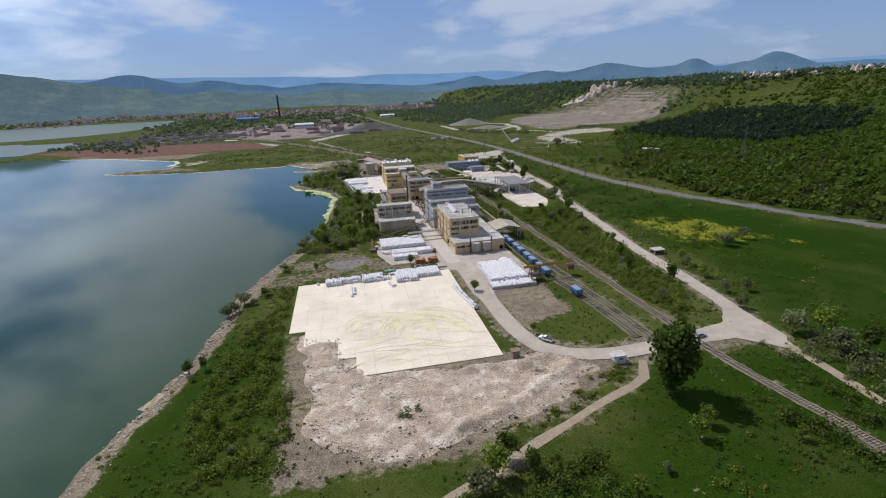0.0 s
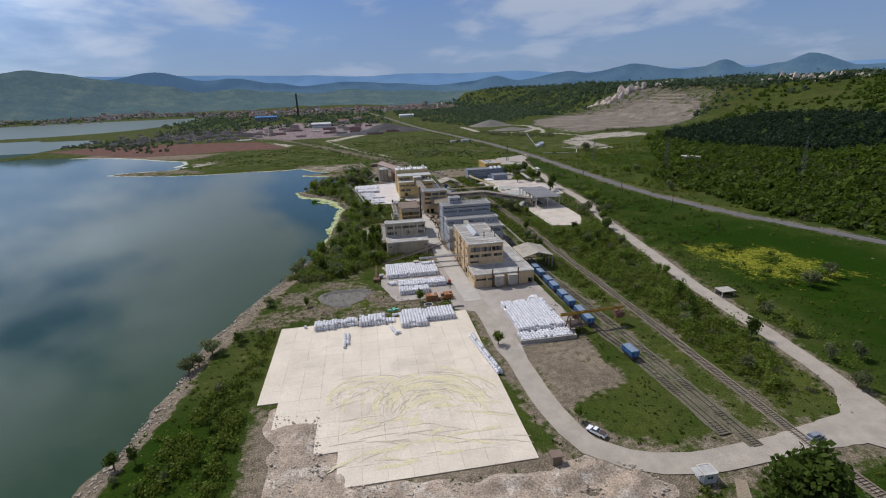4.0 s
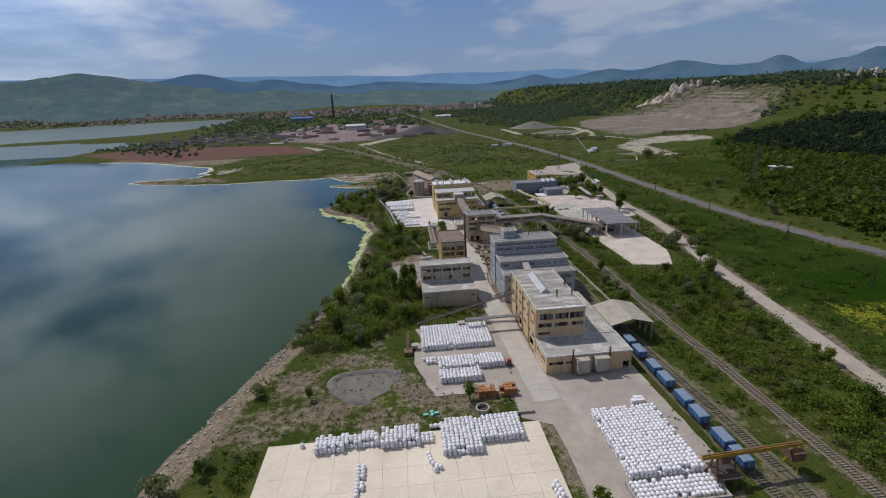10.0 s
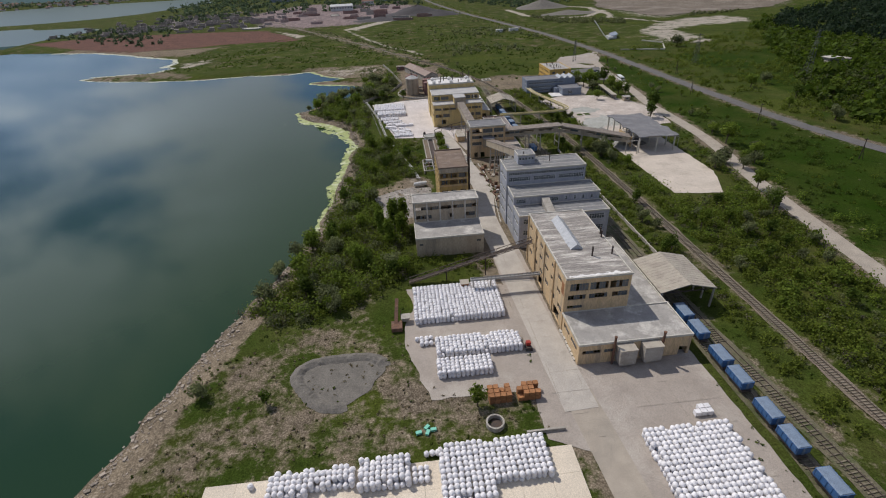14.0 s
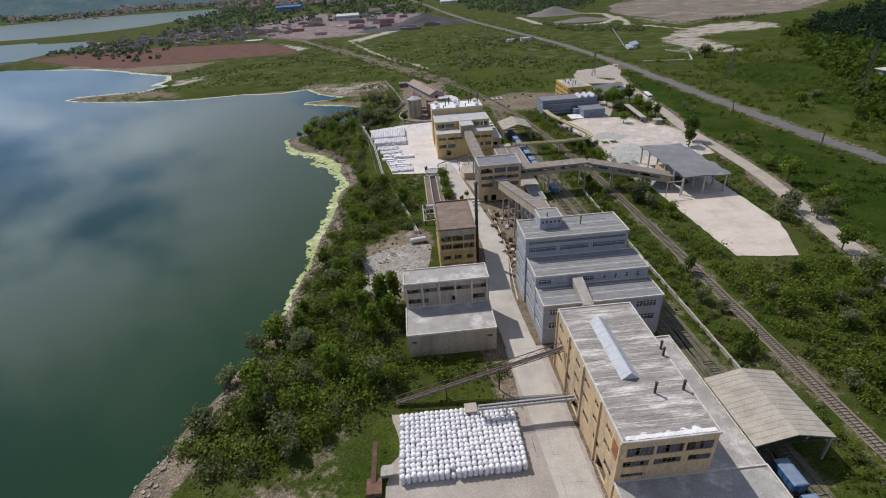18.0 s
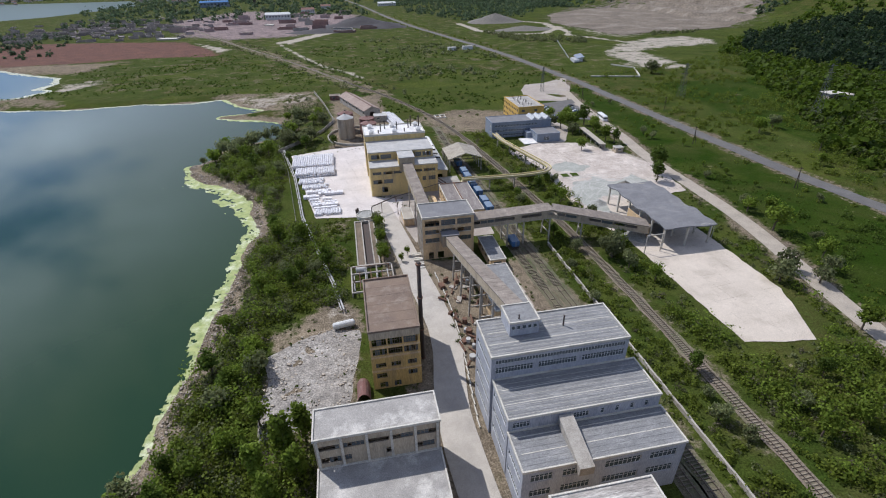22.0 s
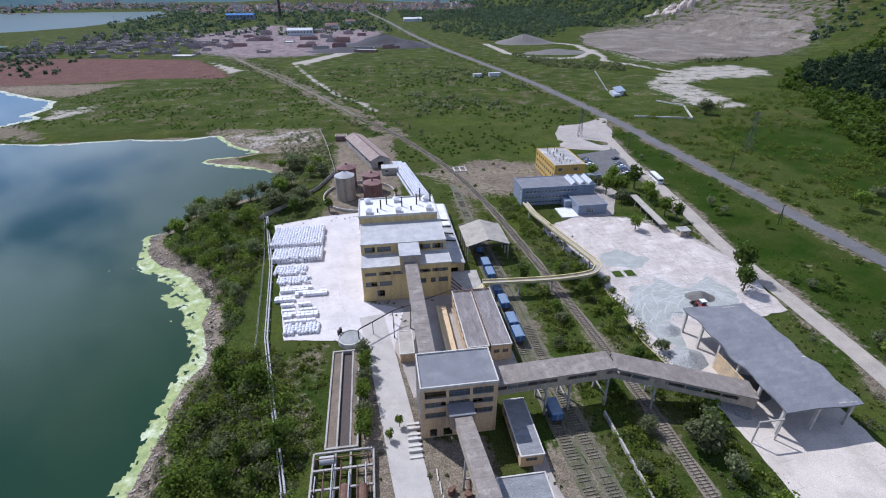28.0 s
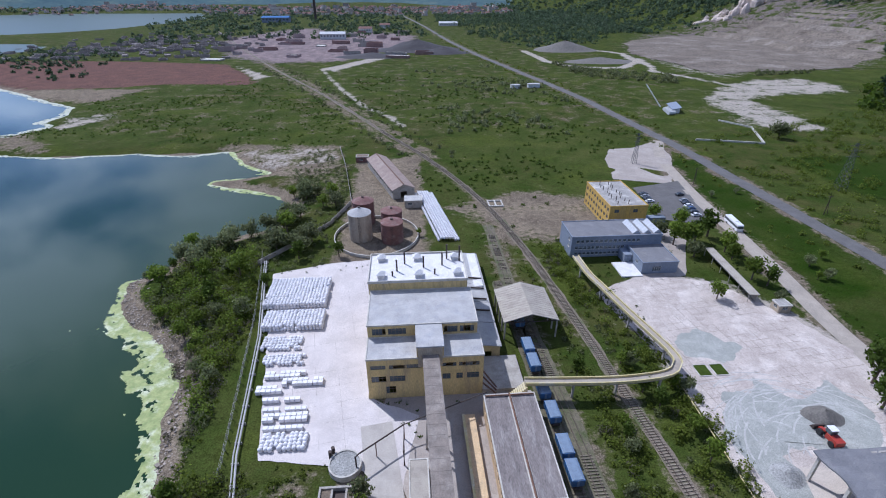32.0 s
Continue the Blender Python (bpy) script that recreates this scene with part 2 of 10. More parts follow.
M_DARK = mat("dark_steel", (0.055, 0.05, 0.048), (0.09, 0.06, 0.045), 1.5, rough=0.7, metallic=0.3)
M_RUST = mat("rusty_steel", (0.17, 0.085, 0.05), (0.10, 0.06, 0.045), 1.2, rough=0.85, stain=(0.24, 0.15, 0.10), stain_scale=0.8)
M_RUSTTANK = mat("rust_red_tank", (0.19, 0.095, 0.08), (0.14, 0.075, 0.065), 0.6, stain=(0.28, 0.22, 0.19), stain_scale=0.4)
M_SILO = mat("dusty_silo", (0.42, 0.36, 0.28), (0.34, 0.28, 0.21), 0.5, stain=(0.24, 0.18, 0.13), stain_scale=0.4, streak=True)
M_FRAME = mat("white_window_frame", (0.62, 0.62, 0.60), (0.50, 0.50, 0.48), 1.0, rough=0.6)
M_FRAMEDARK = mat("weathered_window_frame", (0.22, 0.17, 0.12), (0.15, 0.12, 0.09), 1.0, rough=0.8)
M_BAG = mat("white_woven_bag", (0.76, 0.74, 0.74), (0.66, 0.645, 0.65), 0.9, rough=0.65, bump=0.4, fine=9, rand=0.07)
M_BAGS = mat("white_woven_bags", (0.76, 0.74, 0.74), (0.66, 0.645, 0.65), 0.9, rough=0.65, bump=0.4, fine=9, island=0.07)
M_CRATE = mat("orange_timber", (0.36, 0.165, 0.065), (0.25, 0.115, 0.05), 0.9, rough=0.8, rand=0.15)
M_WAGON = mat("blue_wagon_paint", (0.045, 0.13, 0.30), (0.035, 0.09, 0.21), 0.8, rough=0.5, stain=(0.16, 0.20, 0.24), stain_scale=0.5, stain_amount=0.5, rand=0.1)
M_COAL = mat("wagon_tarp", (0.20, 0.26, 0.34), (0.14, 0.18, 0.24), 0.7, rough=0.8)
M_YELLOW = mat("yellow_crane_paint", (0.42, 0.27, 0.03), (0.33, 0.20, 0.03), 0.8, rough=0.55, stain=(0.18, 0.10, 0.05), stain_scale=0.8)
M_YPIPE = mat("yellow_duct", (0.55, 0.47, 0.22), (0.46, 0.38, 0.18), 0.5, rough=0.7, stain=(0.6, 0.57, 0.48), stain_scale=0.3)
M_RAIL = mat("worn_rail", (0.20, 0.16, 0.13), (0.14, 0.10, 0.08), 1.5, rough=0.45, metallic=0.6)
M_SLEEPER = mat("concrete_sleeper", (0.265, 0.225, 0.165), (0.17, 0.145, 0.105), 1.0, island=0.2)
M_SLEEPEROLD = mat("sunken_old_sleeper", (0.185, 0.158, 0.112), (0.12, 0.105, 0.072), 1.0, island=0.3)
M_SIDING = mat("overgrown_siding_bed", (0.155, 0.130, 0.090), (0.090, 0.088, 0.045), 0.35, fine=4, bump=0.8, stain=(0.055, 0.074, 0.018), stain_scale=0.16, stain_amount=0.95, grain=0.35)
M_PYLON = mat("dull_galvanised_steel", (0.13, 0.135, 0.13), (0.10, 0.10, 0.10), 1.0, rough=0.7, metallic=0.3)
M_BALLAST = mat("brown_ballast", (0.21, 0.17, 0.125), (0.15, 0.12, 0.09), 0.7, fine=4, bump=0.8, stain=(0.075, 0.095, 0.030), stain_scale=0.12, stain_amount=0.9)
M_ASPHALT = mat("worn_asphalt", (0.128, 0.120, 0.112), (0.098, 0.092, 0.087), 0.2, stain=(0.155, 0.15, 0.145), stain_scale=0.08, fine=5)
M_DUSTROAD = mat("dusty_concrete_road", (0.38, 0.33, 0.265), (0.30, 0.26, 0.21), 0.25, stain=(0.24, 0.215, 0.18), stain_scale=0.1)
M_PLANTROAD = mat("white_dust_road", (0.45, 0.41, 0.355), (0.375, 0.34, 0.295), 0.25, stain=(0.30, 0.275, 0.24), stain_scale=0.12, stain_amount=0.55)
M_YARD = mat("grey_dust_yard", (0.355, 0.308, 0.262), (0.285, 0.247, 0.21), 0.15, stain=(0.44, 0.40, 0.345), stain_scale=0.07, stain_amount=0.6)
M_SLAB = mat("cream_concrete_slab", (0.65, 0.57, 0.455), (0.57, 0.495, 0.39), 0.10, stain=(0.44, 0.38, 0.30), stain_scale=0.045, stain_amount=0.5, rand=0.025, bump=0.3, world=True)
M_SULPHUR = mat("yellowish_dust", (0.61, 0.54, 0.335), (0.53, 0.47, 0.31), 0.3, bump=0.5, fine=3)
M_TYRETAN = mat("tan_tyre_dust", (0.46, 0.40, 0.29), (0.40, 0.35, 0.26), 0.3, bump=0.5, fine=3)
M_TYREPALE = mat("pale_tyre_dust", (0.62, 0.57, 0.47), (0.56, 0.51, 0.42), 0.3, bump=0.5, fine=3)
M_CRACKYARD = mat("cracked_grey_yard", (0.50, 0.435, 0.375), (0.37, 0.315, 0.27), 0.2, stain=(0.60, 0.54, 0.475), stain_scale=0.13, stain_amount=0.8, grain=0.35)
M_WHITEYARD = mat("white_powder_yard", (0.61, 0.555, 0.515), (0.49, 0.44, 0.405), 0.14, stain=(0.44, 0.40, 0.365), stain_scale=0.10, stain_amount=0.5, rand=0.03)
M_CREAMYARD = mat("cream_powder_yard", (0.55, 0.48, 0.40), (0.46, 0.40, 0.33), 0.14, stain=(0.36, 0.31, 0.25), stain_scale=0.10, stain_amount=0.6)
M_RUBBLE = mat("pale_rubble", (0.39, 0.305, 0.225), (0.19, 0.150, 0.110), 0.22, fine=2.6, bump=1.0, stain=(0.54, 0.48, 0.405), stain_scale=0.17, stain_amount=0.7, grain=0.5)
M_SHORESTONE = mat("brown_shore_stone", (0.33, 0.28, 0.225), (0.22, 0.185, 0.148), 0.35, bump=0.3, island=0.3)
M_STONE = mat("broken_stone", (0.42, 0.37, 0.30), (0.34, 0.29, 0.235), 0.35, bump=0.3, island=0.18)
M_SPOIL = mat("grey_spoil", (0.30, 0.272, 0.24), (0.175, 0.158, 0.138), 0.4, fine=2.4, bump=1.0, grain=0.5, stain=(0.46, 0.43, 0.385), stain_scale=0.15)
M_ROOFTAN = mat("brownish_felt_roof", (0.245, 0.205, 0.168), (0.165, 0.140, 0.118), 0.5, stain=(0.33, 0.29, 0.245), stain_scale=0.3, stain_amount=0.6, grain=0.3)
M_GRAVELPALE = mat("pale_grey_gravel", (0.33, 0.325, 0.30), (0.24, 0.235, 0.215), 0.5, fine=3, bump=0.8, grain=0.4)
M_YARDMARK = mat("grey_wheel_dust", (0.44, 0.425, 0.385), (0.36, 0.35, 0.32), 0.4, bump=0.4, fine=3)
M_MUD = mat("grey_green_slurry", (0.345, 0.345, 0.305), (0.27, 0.275, 0.24), 0.25, stain=(0.42, 0.41, 0.37), stain_scale=0.2, stain_amount=0.7, grain=0.3, bump=0.5)
M_GRAVEL = mat("grey_gravel", (0.165, 0.15, 0.128), (0.11, 0.10, 0.085), 0.4, fine=3, bump=0.8, island=0.2)
M_DIRTTRACK = mat("dry_earth_track", (0.29, 0.23, 0.16), (0.22, 0.175, 0.12), 0.3, fine=3, bump=0.5)
M_SHORETRACK = mat("dry_sandy_track", (0.36, 0.30, 0.20), (0.24, 0.20, 0.125), 0.5, fine=3, bump=0.6, stain=(0.11, 0.12, 0.045), stain_scale=0.3, stain_amount=0.8, streak=(1.6, 0.3, 1))
M_BARK = mat("grey_bark", (0.13, 0.10, 0.075), (0.08, 0.06, 0.045), 2.0, bump=0.6)
M_LEAF = leaf_mat("fresh_leaves", (0.160, 0.215, 0.028), (0.105, 0.152, 0.020))
M_LEAF2 = leaf_mat("grey_green_leaves", (0.195, 0.215, 0.095), (0.135, 0.155, 0.066))
M_LEAF3 = leaf_mat("dark_leaves", (0.092, 0.135, 0.020), (0.060, 0.092, 0.014))
M_BIGLEAF = leaf_mat("dense_poplar_leaves", (0.066, 0.098, 0.014), (0.040, 0.064, 0.010))
M_PINE = leaf_mat("pine_needles", (0.034, 0.058, 0.026), (0.024, 0.042, 0.020))
M_TYRE = mat("black_rubber", (0.02, 0.02, 0.02), (0.03, 0.03, 0.03), 2.0, rough=0.8)
M_CARWHITE = mat("white_car_paint", (0.75, 0.75, 0.74), (0.7, 0.7, 0.69), 1.0, rough=0.25, bump=0, spec=0.5)
M_CARDARK = mat("dark_car_paint", (0.035, 0.04, 0.05), (0.03, 0.03, 0.04), 1.0, rough=0.25, bump=0, spec=0.5)
M_CARSILVER = mat("silver_car_paint", (0.35, 0.36, 0.38), (0.32, 0.33, 0.35), 1.0, rough=0.28, bump=0, metallic=0.4)
M_CARBLUE = mat("blue_car_paint", (0.05, 0.09, 0.20), (0.05, 0.08, 0.18), 1.0, rough=0.25, bump=0)
M_CARRED = mat("red_car_paint", (0.35, 0.05, 0.03), (0.3, 0.04, 0.03), 1.0, rough=0.3, bump=0)
M_SHEET = mat("translucent_roof_sheet", (0.46, 0.47, 0.48), (0.38, 0.39, 0.40), 0.6, rough=0.4, bump=0.1)
M_ROCK = mat("white_limestone", (0.66, 0.56, 0.47), (0.46, 0.37, 0.30), 0.08, fine=0.5, bump=0.8, stain=(0.14, 0.13, 0.06), stain_scale=0.03, stain_amount=0.7)
M_SCUM = mat("yellow_green_scum", (0.40, 0.42, 0.17), (0.20, 0.26, 0.09), 0.5, fine=2, bump=0.5, stain=(0.62, 0.63, 0.46), stain_scale=0.22, stain_amount=0.7)
M_TILE = mat("red_roof_tile", (0.20, 0.105, 0.08), (0.14, 0.08, 0.066), 0.3, island=0.3)
M_HOUSE = mat("far_house_wall", (0.50, 0.46, 0.41), (0.40, 0.36, 0.32), 0.2, island=0.35)
M_HEAP = mat("black_slag", (0.055, 0.05, 0.052), (0.04, 0.036, 0.038), 0.05, fine=0.4, bump=0.6)
M_GREENPAINT = mat("mint_paint", (0.20, 0.55, 0.42), (0.16, 0.45, 0.34), 0.8, rough=0.5)
M_RUSTEARTH = mat("brown_earth_fill", (0.20, 0.15, 0.105), (0.13, 0.10, 0.07), 0.5, fine=3, bump=0.6, stain=(0.07, 0.08, 0.03), stain_scale=0.3)
M_JOINT = mat("joint_dirt", (0.30, 0.265, 0.22), (0.20, 0.175, 0.14), 0.4)
M_QUARRY = mat("quarry_stone", (0.20, 0.168, 0.132), (0.125, 0.104, 0.082), 0.03, fine=0.35, bump=0.8, stain=(0.30, 0.265, 0.22), stain_scale=0.02, stain_amount=0.55, spec=0.05, grain=0.35)
M_PIPE = mat("pale_pipe", (0.45, 0.44, 0.42), (0.36, 0.35, 0.33), 0.8, rough=0.6)


def glass_mat():
    m = bpy.data.materials.new("dark_glass")
    m.use_nodes = True
    n, l = m.node_tree.nodes, m.node_tree.links
    bs = n["Principled BSDF"]
    no = n.new("ShaderNodeTexNoise"); no.inputs["Scale"].default_value = 0.9
    l.new(n.new("ShaderNodeTexCoord").outputs["Object"], no.inputs["Vector"])
    rp = n.new("ShaderNodeMixRGB"); rp.inputs[1].default_value = (0.05, 0.065, 0.075, 1); rp.inputs[2].default_value = (0.10, 0.115, 0.12, 1)
    l.new(no.outputs["Fac"], rp.inputs[0]); l.new(rp.outputs[0], bs.inputs["Base Color"])
    bs.inputs["Roughness"].default_value, bs.inputs["Specular IOR Level"].default_value = 0.12, 0.6
    return m


M_GLASS = glass_mat()


def water_mat(name="lake_water", rough=0.035, wavy=0.12):
    m = bpy.data.materials.new(name)
    m.use_nodes = True
    n, l = m.node_tree.nodes, m.node_tree.links
    bs = n["Principled BSDF"]
    co = n.new("ShaderNodeTexCoord")
    no = n.new("ShaderNodeTexNoise"); no.inputs["Scale"].default_value = 0.006; no.inputs["Detail"].default_value = 4
    l.new(co.outputs["Object"], no.inputs["Vector"])
    rp = n.new("ShaderNodeMixRGB"); rp.inputs[1].default_value = (0.0095, 0.029, 0.0065, 1); rp.inputs[2].default_value = (0.018, 0.044, 0.014, 1)
    l.new(no.outputs["Fac"], rp.inputs[0]); l.new(rp.outputs[0], bs.inputs["Base Color"])
    bs.inputs["Roughness"].default_value, bs.inputs["IOR"].default_value = rough, 1.33
    w1 = n.new("ShaderNodeTexNoise"); w1.inputs["Scale"].default_value = 0.5; w1.inputs["Detail"].default_value = 3
    l.new(co.outputs["Object"], w1.inputs["Vector"])
    bp = n.new("ShaderNodeBump"); bp.inputs["Strength"].default_value = 0.07; bp.inputs["Distance"].default_value = wavy
    l.new(w1.outputs["Fac"], bp.inputs["Height"]); l.new(bp.outputs[0], bs.inputs["Normal"])
    return m


M_WATER = water_mat()
M_WATERFAR = water_mat("rippled_far_water", 0.28, 0.6)


def ground_mat():
    """Meadow, bare soil, pale gravel and red earth, told apart by the zones stored on the ground."""
    m = bpy.data.materials.new("meadow_and_soil")
    m.use_nodes = True
    n, l = m.node_tree.nodes, m.node_tree.links
    bs = n["Principled BSDF"]
    co = n.new("ShaderNodeTexCoord").outputs["Object"]

    def noise_(scale, detail=6, rough=0.6):
        k = n.new("ShaderNodeTexNoise"); k.inputs["Scale"].default_value = scale
        k.inputs["Detail"].default_value = detail; k.inputs["Roughness"].default_value = rough
        l.new(co, k.inputs["Vector"])
        return k.outputs["Fac"]

    def rng(v, a, b, c=0.0, d=1.0):
        k = n.new("ShaderNodeMapRange")
        for key, val in (("From Min", a), ("From Max", b), ("To Min", c), ("To Max", d)):
            k.inputs[key].default_value = val
        l.new(v, k.inputs["Value"])
        return k.outputs[0]

    def mix(f, a, b):
        k = n.new("ShaderNodeMixRGB")
        if isinstance(f, float):
            k.inputs[0].default_value = f
        else:
            l.new(f, k.inputs[0])
        for i, v in ((1, a), (2, b)):
            if isinstance(v, tuple):
                k.inputs[i].default_value = (*v, 1)
            else:
                l.new(v, k.inputs[i])
        return k.outputs[0]

    def math_(op, a, b):
        k = n.new("ShaderNodeMath"); k.operation = op
        for i, v in ((0, a), (1, b)):
            if isinstance(v, float):
                k.inputs[i].default_value = v
            else:
                l.new(v, k.inputs[i])
        return k.outputs[0]

    zone = n.new("ShaderNodeAttribute"); zone.attribute_name = "zone"
    s1 = n.new("ShaderNodeSeparateColor"); l.new(zone.outputs["Color"], s1.inputs[0])
    zone2 = n.new("ShaderNodeAttribute"); zone2.attribute_name = "zone2"
    s2 = n.new("ShaderNodeSeparateColor"); l.new(zone2.outputs["Color"], s2.inputs[0])
    big, mid, fine, grain = noise_(0.012), noise_(0.07, 8), noise_(0.45, 6, 0.7), noise_(2.6, 4)
    green = mix(rng(mid, 0.35, 0.65), (0.040, 0.058, 0.010), (0.072, 0.080, 0.021))
    green = mix(rng(big, 0.4, 0.65), green, (0.028, 0.047, 0.007))
    green = mix(rng(fine, 0.52, 0.72, 0.0, 0.8), green, (0.020, 0.034, 0.006))
    # lush grass, its green darkened to stand in for cloud shade
    lush_shaded = mix(rng(fine, 0.4, 0.7), (0.0165, 0.041, 0.0015), (0.008, 0.021, 0.001))
    green = mix(s1.outputs[2], green, lush_shaded)
    dry = mix(rng(fine, 0.35, 0.65), (0.088, 0.080, 0.026), (0.048, 0.056, 0.015))
    green = mix(math_("MULTIPLY", math_("MULTIPLY", rng(big, 0.47, 0.60), rng(mid, 0.38, 0.60)), rng(s1.outputs[2], 0.0, 1.0, 1.0, 0.25)), green, dry)
    green = mix(math_("MULTIPLY", rng(noise_(0.03, 5), 0.52, 0.66), rng(s1.outputs[2], 0.0, 1.0, 0.75, 0.2)), green, (0.066, 0.080, 0.014))
    broken = math_("ADD", math_("MULTIPLY", math_("SUBTRACT", fine, 0.5), 1.2), math_("MULTIPLY", math_("SUBTRACT", mid, 0.5), 1.6))

    def edge(v):
        return rng(math_("ADD", v, broken), 0.36, 0.62)

    soil = mix(rng(mid, 0.35, 0.65), (0.205, 0.165, 0.115), (0.125, 0.10, 0.072))
    soil = mix(rng(grain, 0.5, 0.8, 0.0, 0.6), soil, (0.28, 0.245, 0.19))
    pale = mix(rng(fine, 0.35, 0.7), (0.41, 0.365, 0.305), (0.26, 0.23, 0.188))
    red = mix(rng(mid, 0.35, 0.65), (0.150, 0.082, 0.062), (0.105, 0.062, 0.052))
    pink = mix(rng(mid, 0.35, 0.65), (0.28, 0.215, 0.20), (0.13, 0.108, 0.108))
    yel = (0.30, 0.29, 0.03)
    c = mix(edge(s1.outputs[0]), green, soil)
    c = mix(edge(s1.outputs[1]), c, pale)
    c = mix(edge(s2.outputs[0]), c, red)
    c = mix(edge(s2.outputs[1]), c, pink)
    c = mix(math_("MULTIPLY", edge(s2.outputs[2]), rng(grain, 0.45, 0.6)), c, yel)
    hs = n.new("ShaderNodeHueSaturation"); l.new(c, hs.inputs["Color"])
    l.new(math_("MULTIPLY", rng(grain, 0.3, 0.7, 0.5, 1.5), rng(fine, 0.3, 0.7, 0.62, 1.38)), hs.inputs["Value"])
    l.new(hs.outputs[0], bs.inputs["Base Color"])
    bs.inputs["Roughness"].default_value, bs.inputs["Specular IOR Level"].default_value = 1.0, 0.03
    bp = n.new("ShaderNodeBump"); bp.inputs["Strength"].default_value = 0.7; bp.inputs["Distance"].default_value = 0.35
    l.new(math_("ADD", fine, math_("MULTIPLY", grain, 0.4)), bp.inputs["Height"]); l.new(bp.outputs[0], bs.inputs["Normal"])
    return m


M_GROUND = ground_mat()

# ---- mesh helpers ----
class MB:
    """Collects vertices and faces of one mesh."""
    def __init__(self):
        self.v, self.f = [], []

    def face(self, *pts):
        i = len(self.v)
        self.v += [tuple(p) for p in pts]
        self.f.append(tuple(range(i, i + len(pts))))
        return self

    def hexa(self, p):
        i = len(self.v)
        self.v += [tuple(q) for q in p]
        for q in ((0, 3, 2, 1), (4, 5, 6, 7), (0, 1, 5, 4), (1, 2, 6, 5), (2, 3, 7, 6), (3, 0, 4, 7)):
            self.f.append(tuple(i + k for k in q))
        return self

    def box(self, x0, x1, y0, y1, z0, z1):
        return self.hexa([(x0, y0, z0), (x1, y0, z0), (x1, y1, z0), (x0, y1, z0), (x0, y0, z1), (x1, y0, z1), (x1, y1, z1), (x0, y1, z1)])

    def cbox(self, cx, cy, z0, sx, sy, sz, turn=0.0):
        c, s = math.cos(turn), math.sin(turn)
        q = [(cx + c * a - s * b, cy + s * a + c * b) for a, b in ((-sx / 2, -sy / 2), (sx / 2, -sy / 2), (sx / 2, sy / 2), (-sx / 2, sy / 2))]
        return self.hexa([(x, y, z0) for x, y in q] + [(x, y, z0 + sz) for x, y in q])

    def beam(self, p, q, w, h, up=(0, 0, 1)):
        p, q = Vector(p), Vector(q)
        d = (q - p).normalized()
        side = d.cross(Vector(up))
        if side.length < 1e-4:
            side = Vector((1, 0, 0))
        side.normalize()
        top = side.cross(d).normalized()
        o = [(-w / 2, -h / 2), (w / 2, -h / 2), (w / 2, h / 2), (-w / 2, h / 2)]
        return self.hexa([p + side * a + top * b for a, b in o] + [q + side * a + top * b for a, b in o])

    def tube(self, pts, r, n=8, caps=True):
        pts = [Vector(p) for p in pts]
        rs = r if isinstance(r, (list, tuple)) else [r] * len(pts)
        i0 = len(self.v)
        for k, p in enumerate(pts):
            d = (pts[min(k + 1, len(pts) - 1)] - pts[max(k - 1, 0)]).normalized()
            a = d.cross(Vector((0, 0, 1)))
            if a.length < 1e-3:
                a = Vector((1, 0, 0))
            a.normalize()
            b = a.cross(d)
            for j in range(n):
                t = 2 * math.pi * j / n
                self.v.append(tuple(p + (a * math.cos(t) + b * math.sin(t)) * rs[k]))
        for k in range(len(pts) - 1):
            for j in range(n):
                a, b = i0 + k * n + j, i0 + k * n + (j + 1) % n
                self.f.append((a, b, b + n, a + n))
        if caps:
            self.f.append(tuple(i0 + j for j in reversed(range(n))))
            self.f.append(tuple(i0 + (len(pts) - 1) * n + j for j in range(n)))
        return self

    def cyl(self, cx, cy, z0, z1, r, n=12, r2=None):
        return self.tube([(cx, cy, z0), (cx, cy, z1)], [r, r if r2 is None else r2], n)

    def mesh(self, name, off=(0, 0, 0)):
        me = bpy.data.meshes.new(name)
        ox, oy, oz = off
        me.from_pydata([(x - ox, y - oy, z - oz) for x, y, z in self.v], [], self.f)
        me.update()
        return me


def thing(name, at, label, category, group="", kind="", turn=0.0):
    e = new(name)
    e.location, e.rotation_euler, e.empty_display_size = at, (0, 0, turn), 0.5
    return tagged(e, label, category, group, kind)


def root_of(o):
    while o.parent:
        o = o.parent
    return o


def part(name, mb, material, parent, label="", local=False, smooth=False, kind=""):
    """One mesh under a thing or a part; its coordinates are the world's, or the thing's own."""
    off = (0, 0, 0) if local else tuple(root_of(parent).location)
    me = mb.mesh(name, off)
    me.materials.append(material)
    if smooth:
        me.polygons.foreach_set("use_smooth", [True] * len(me.polygons))
    o = new(name, me)
    o.parent = parent
    return tagged(o, label, kind=kind)


def whole(name, mb, material, label, category, group="", kind="", smooth=False):
    me = mb.mesh(name)
    me.materials.append(material)
    if smooth:
        me.polygons.foreach_set("use_smooth", [True] * len(me.polygons))
    return tagged(new(name, me), label, category, group, kind)


def share(name, mesh, parent, m):
    """A piece that shares its mesh with its like."""
    o = new(name, mesh)
    o.parent = parent
    o.matrix_basis = m
    return o


rnd = random.Random(7)
nrng = np.random.default_rng(11)

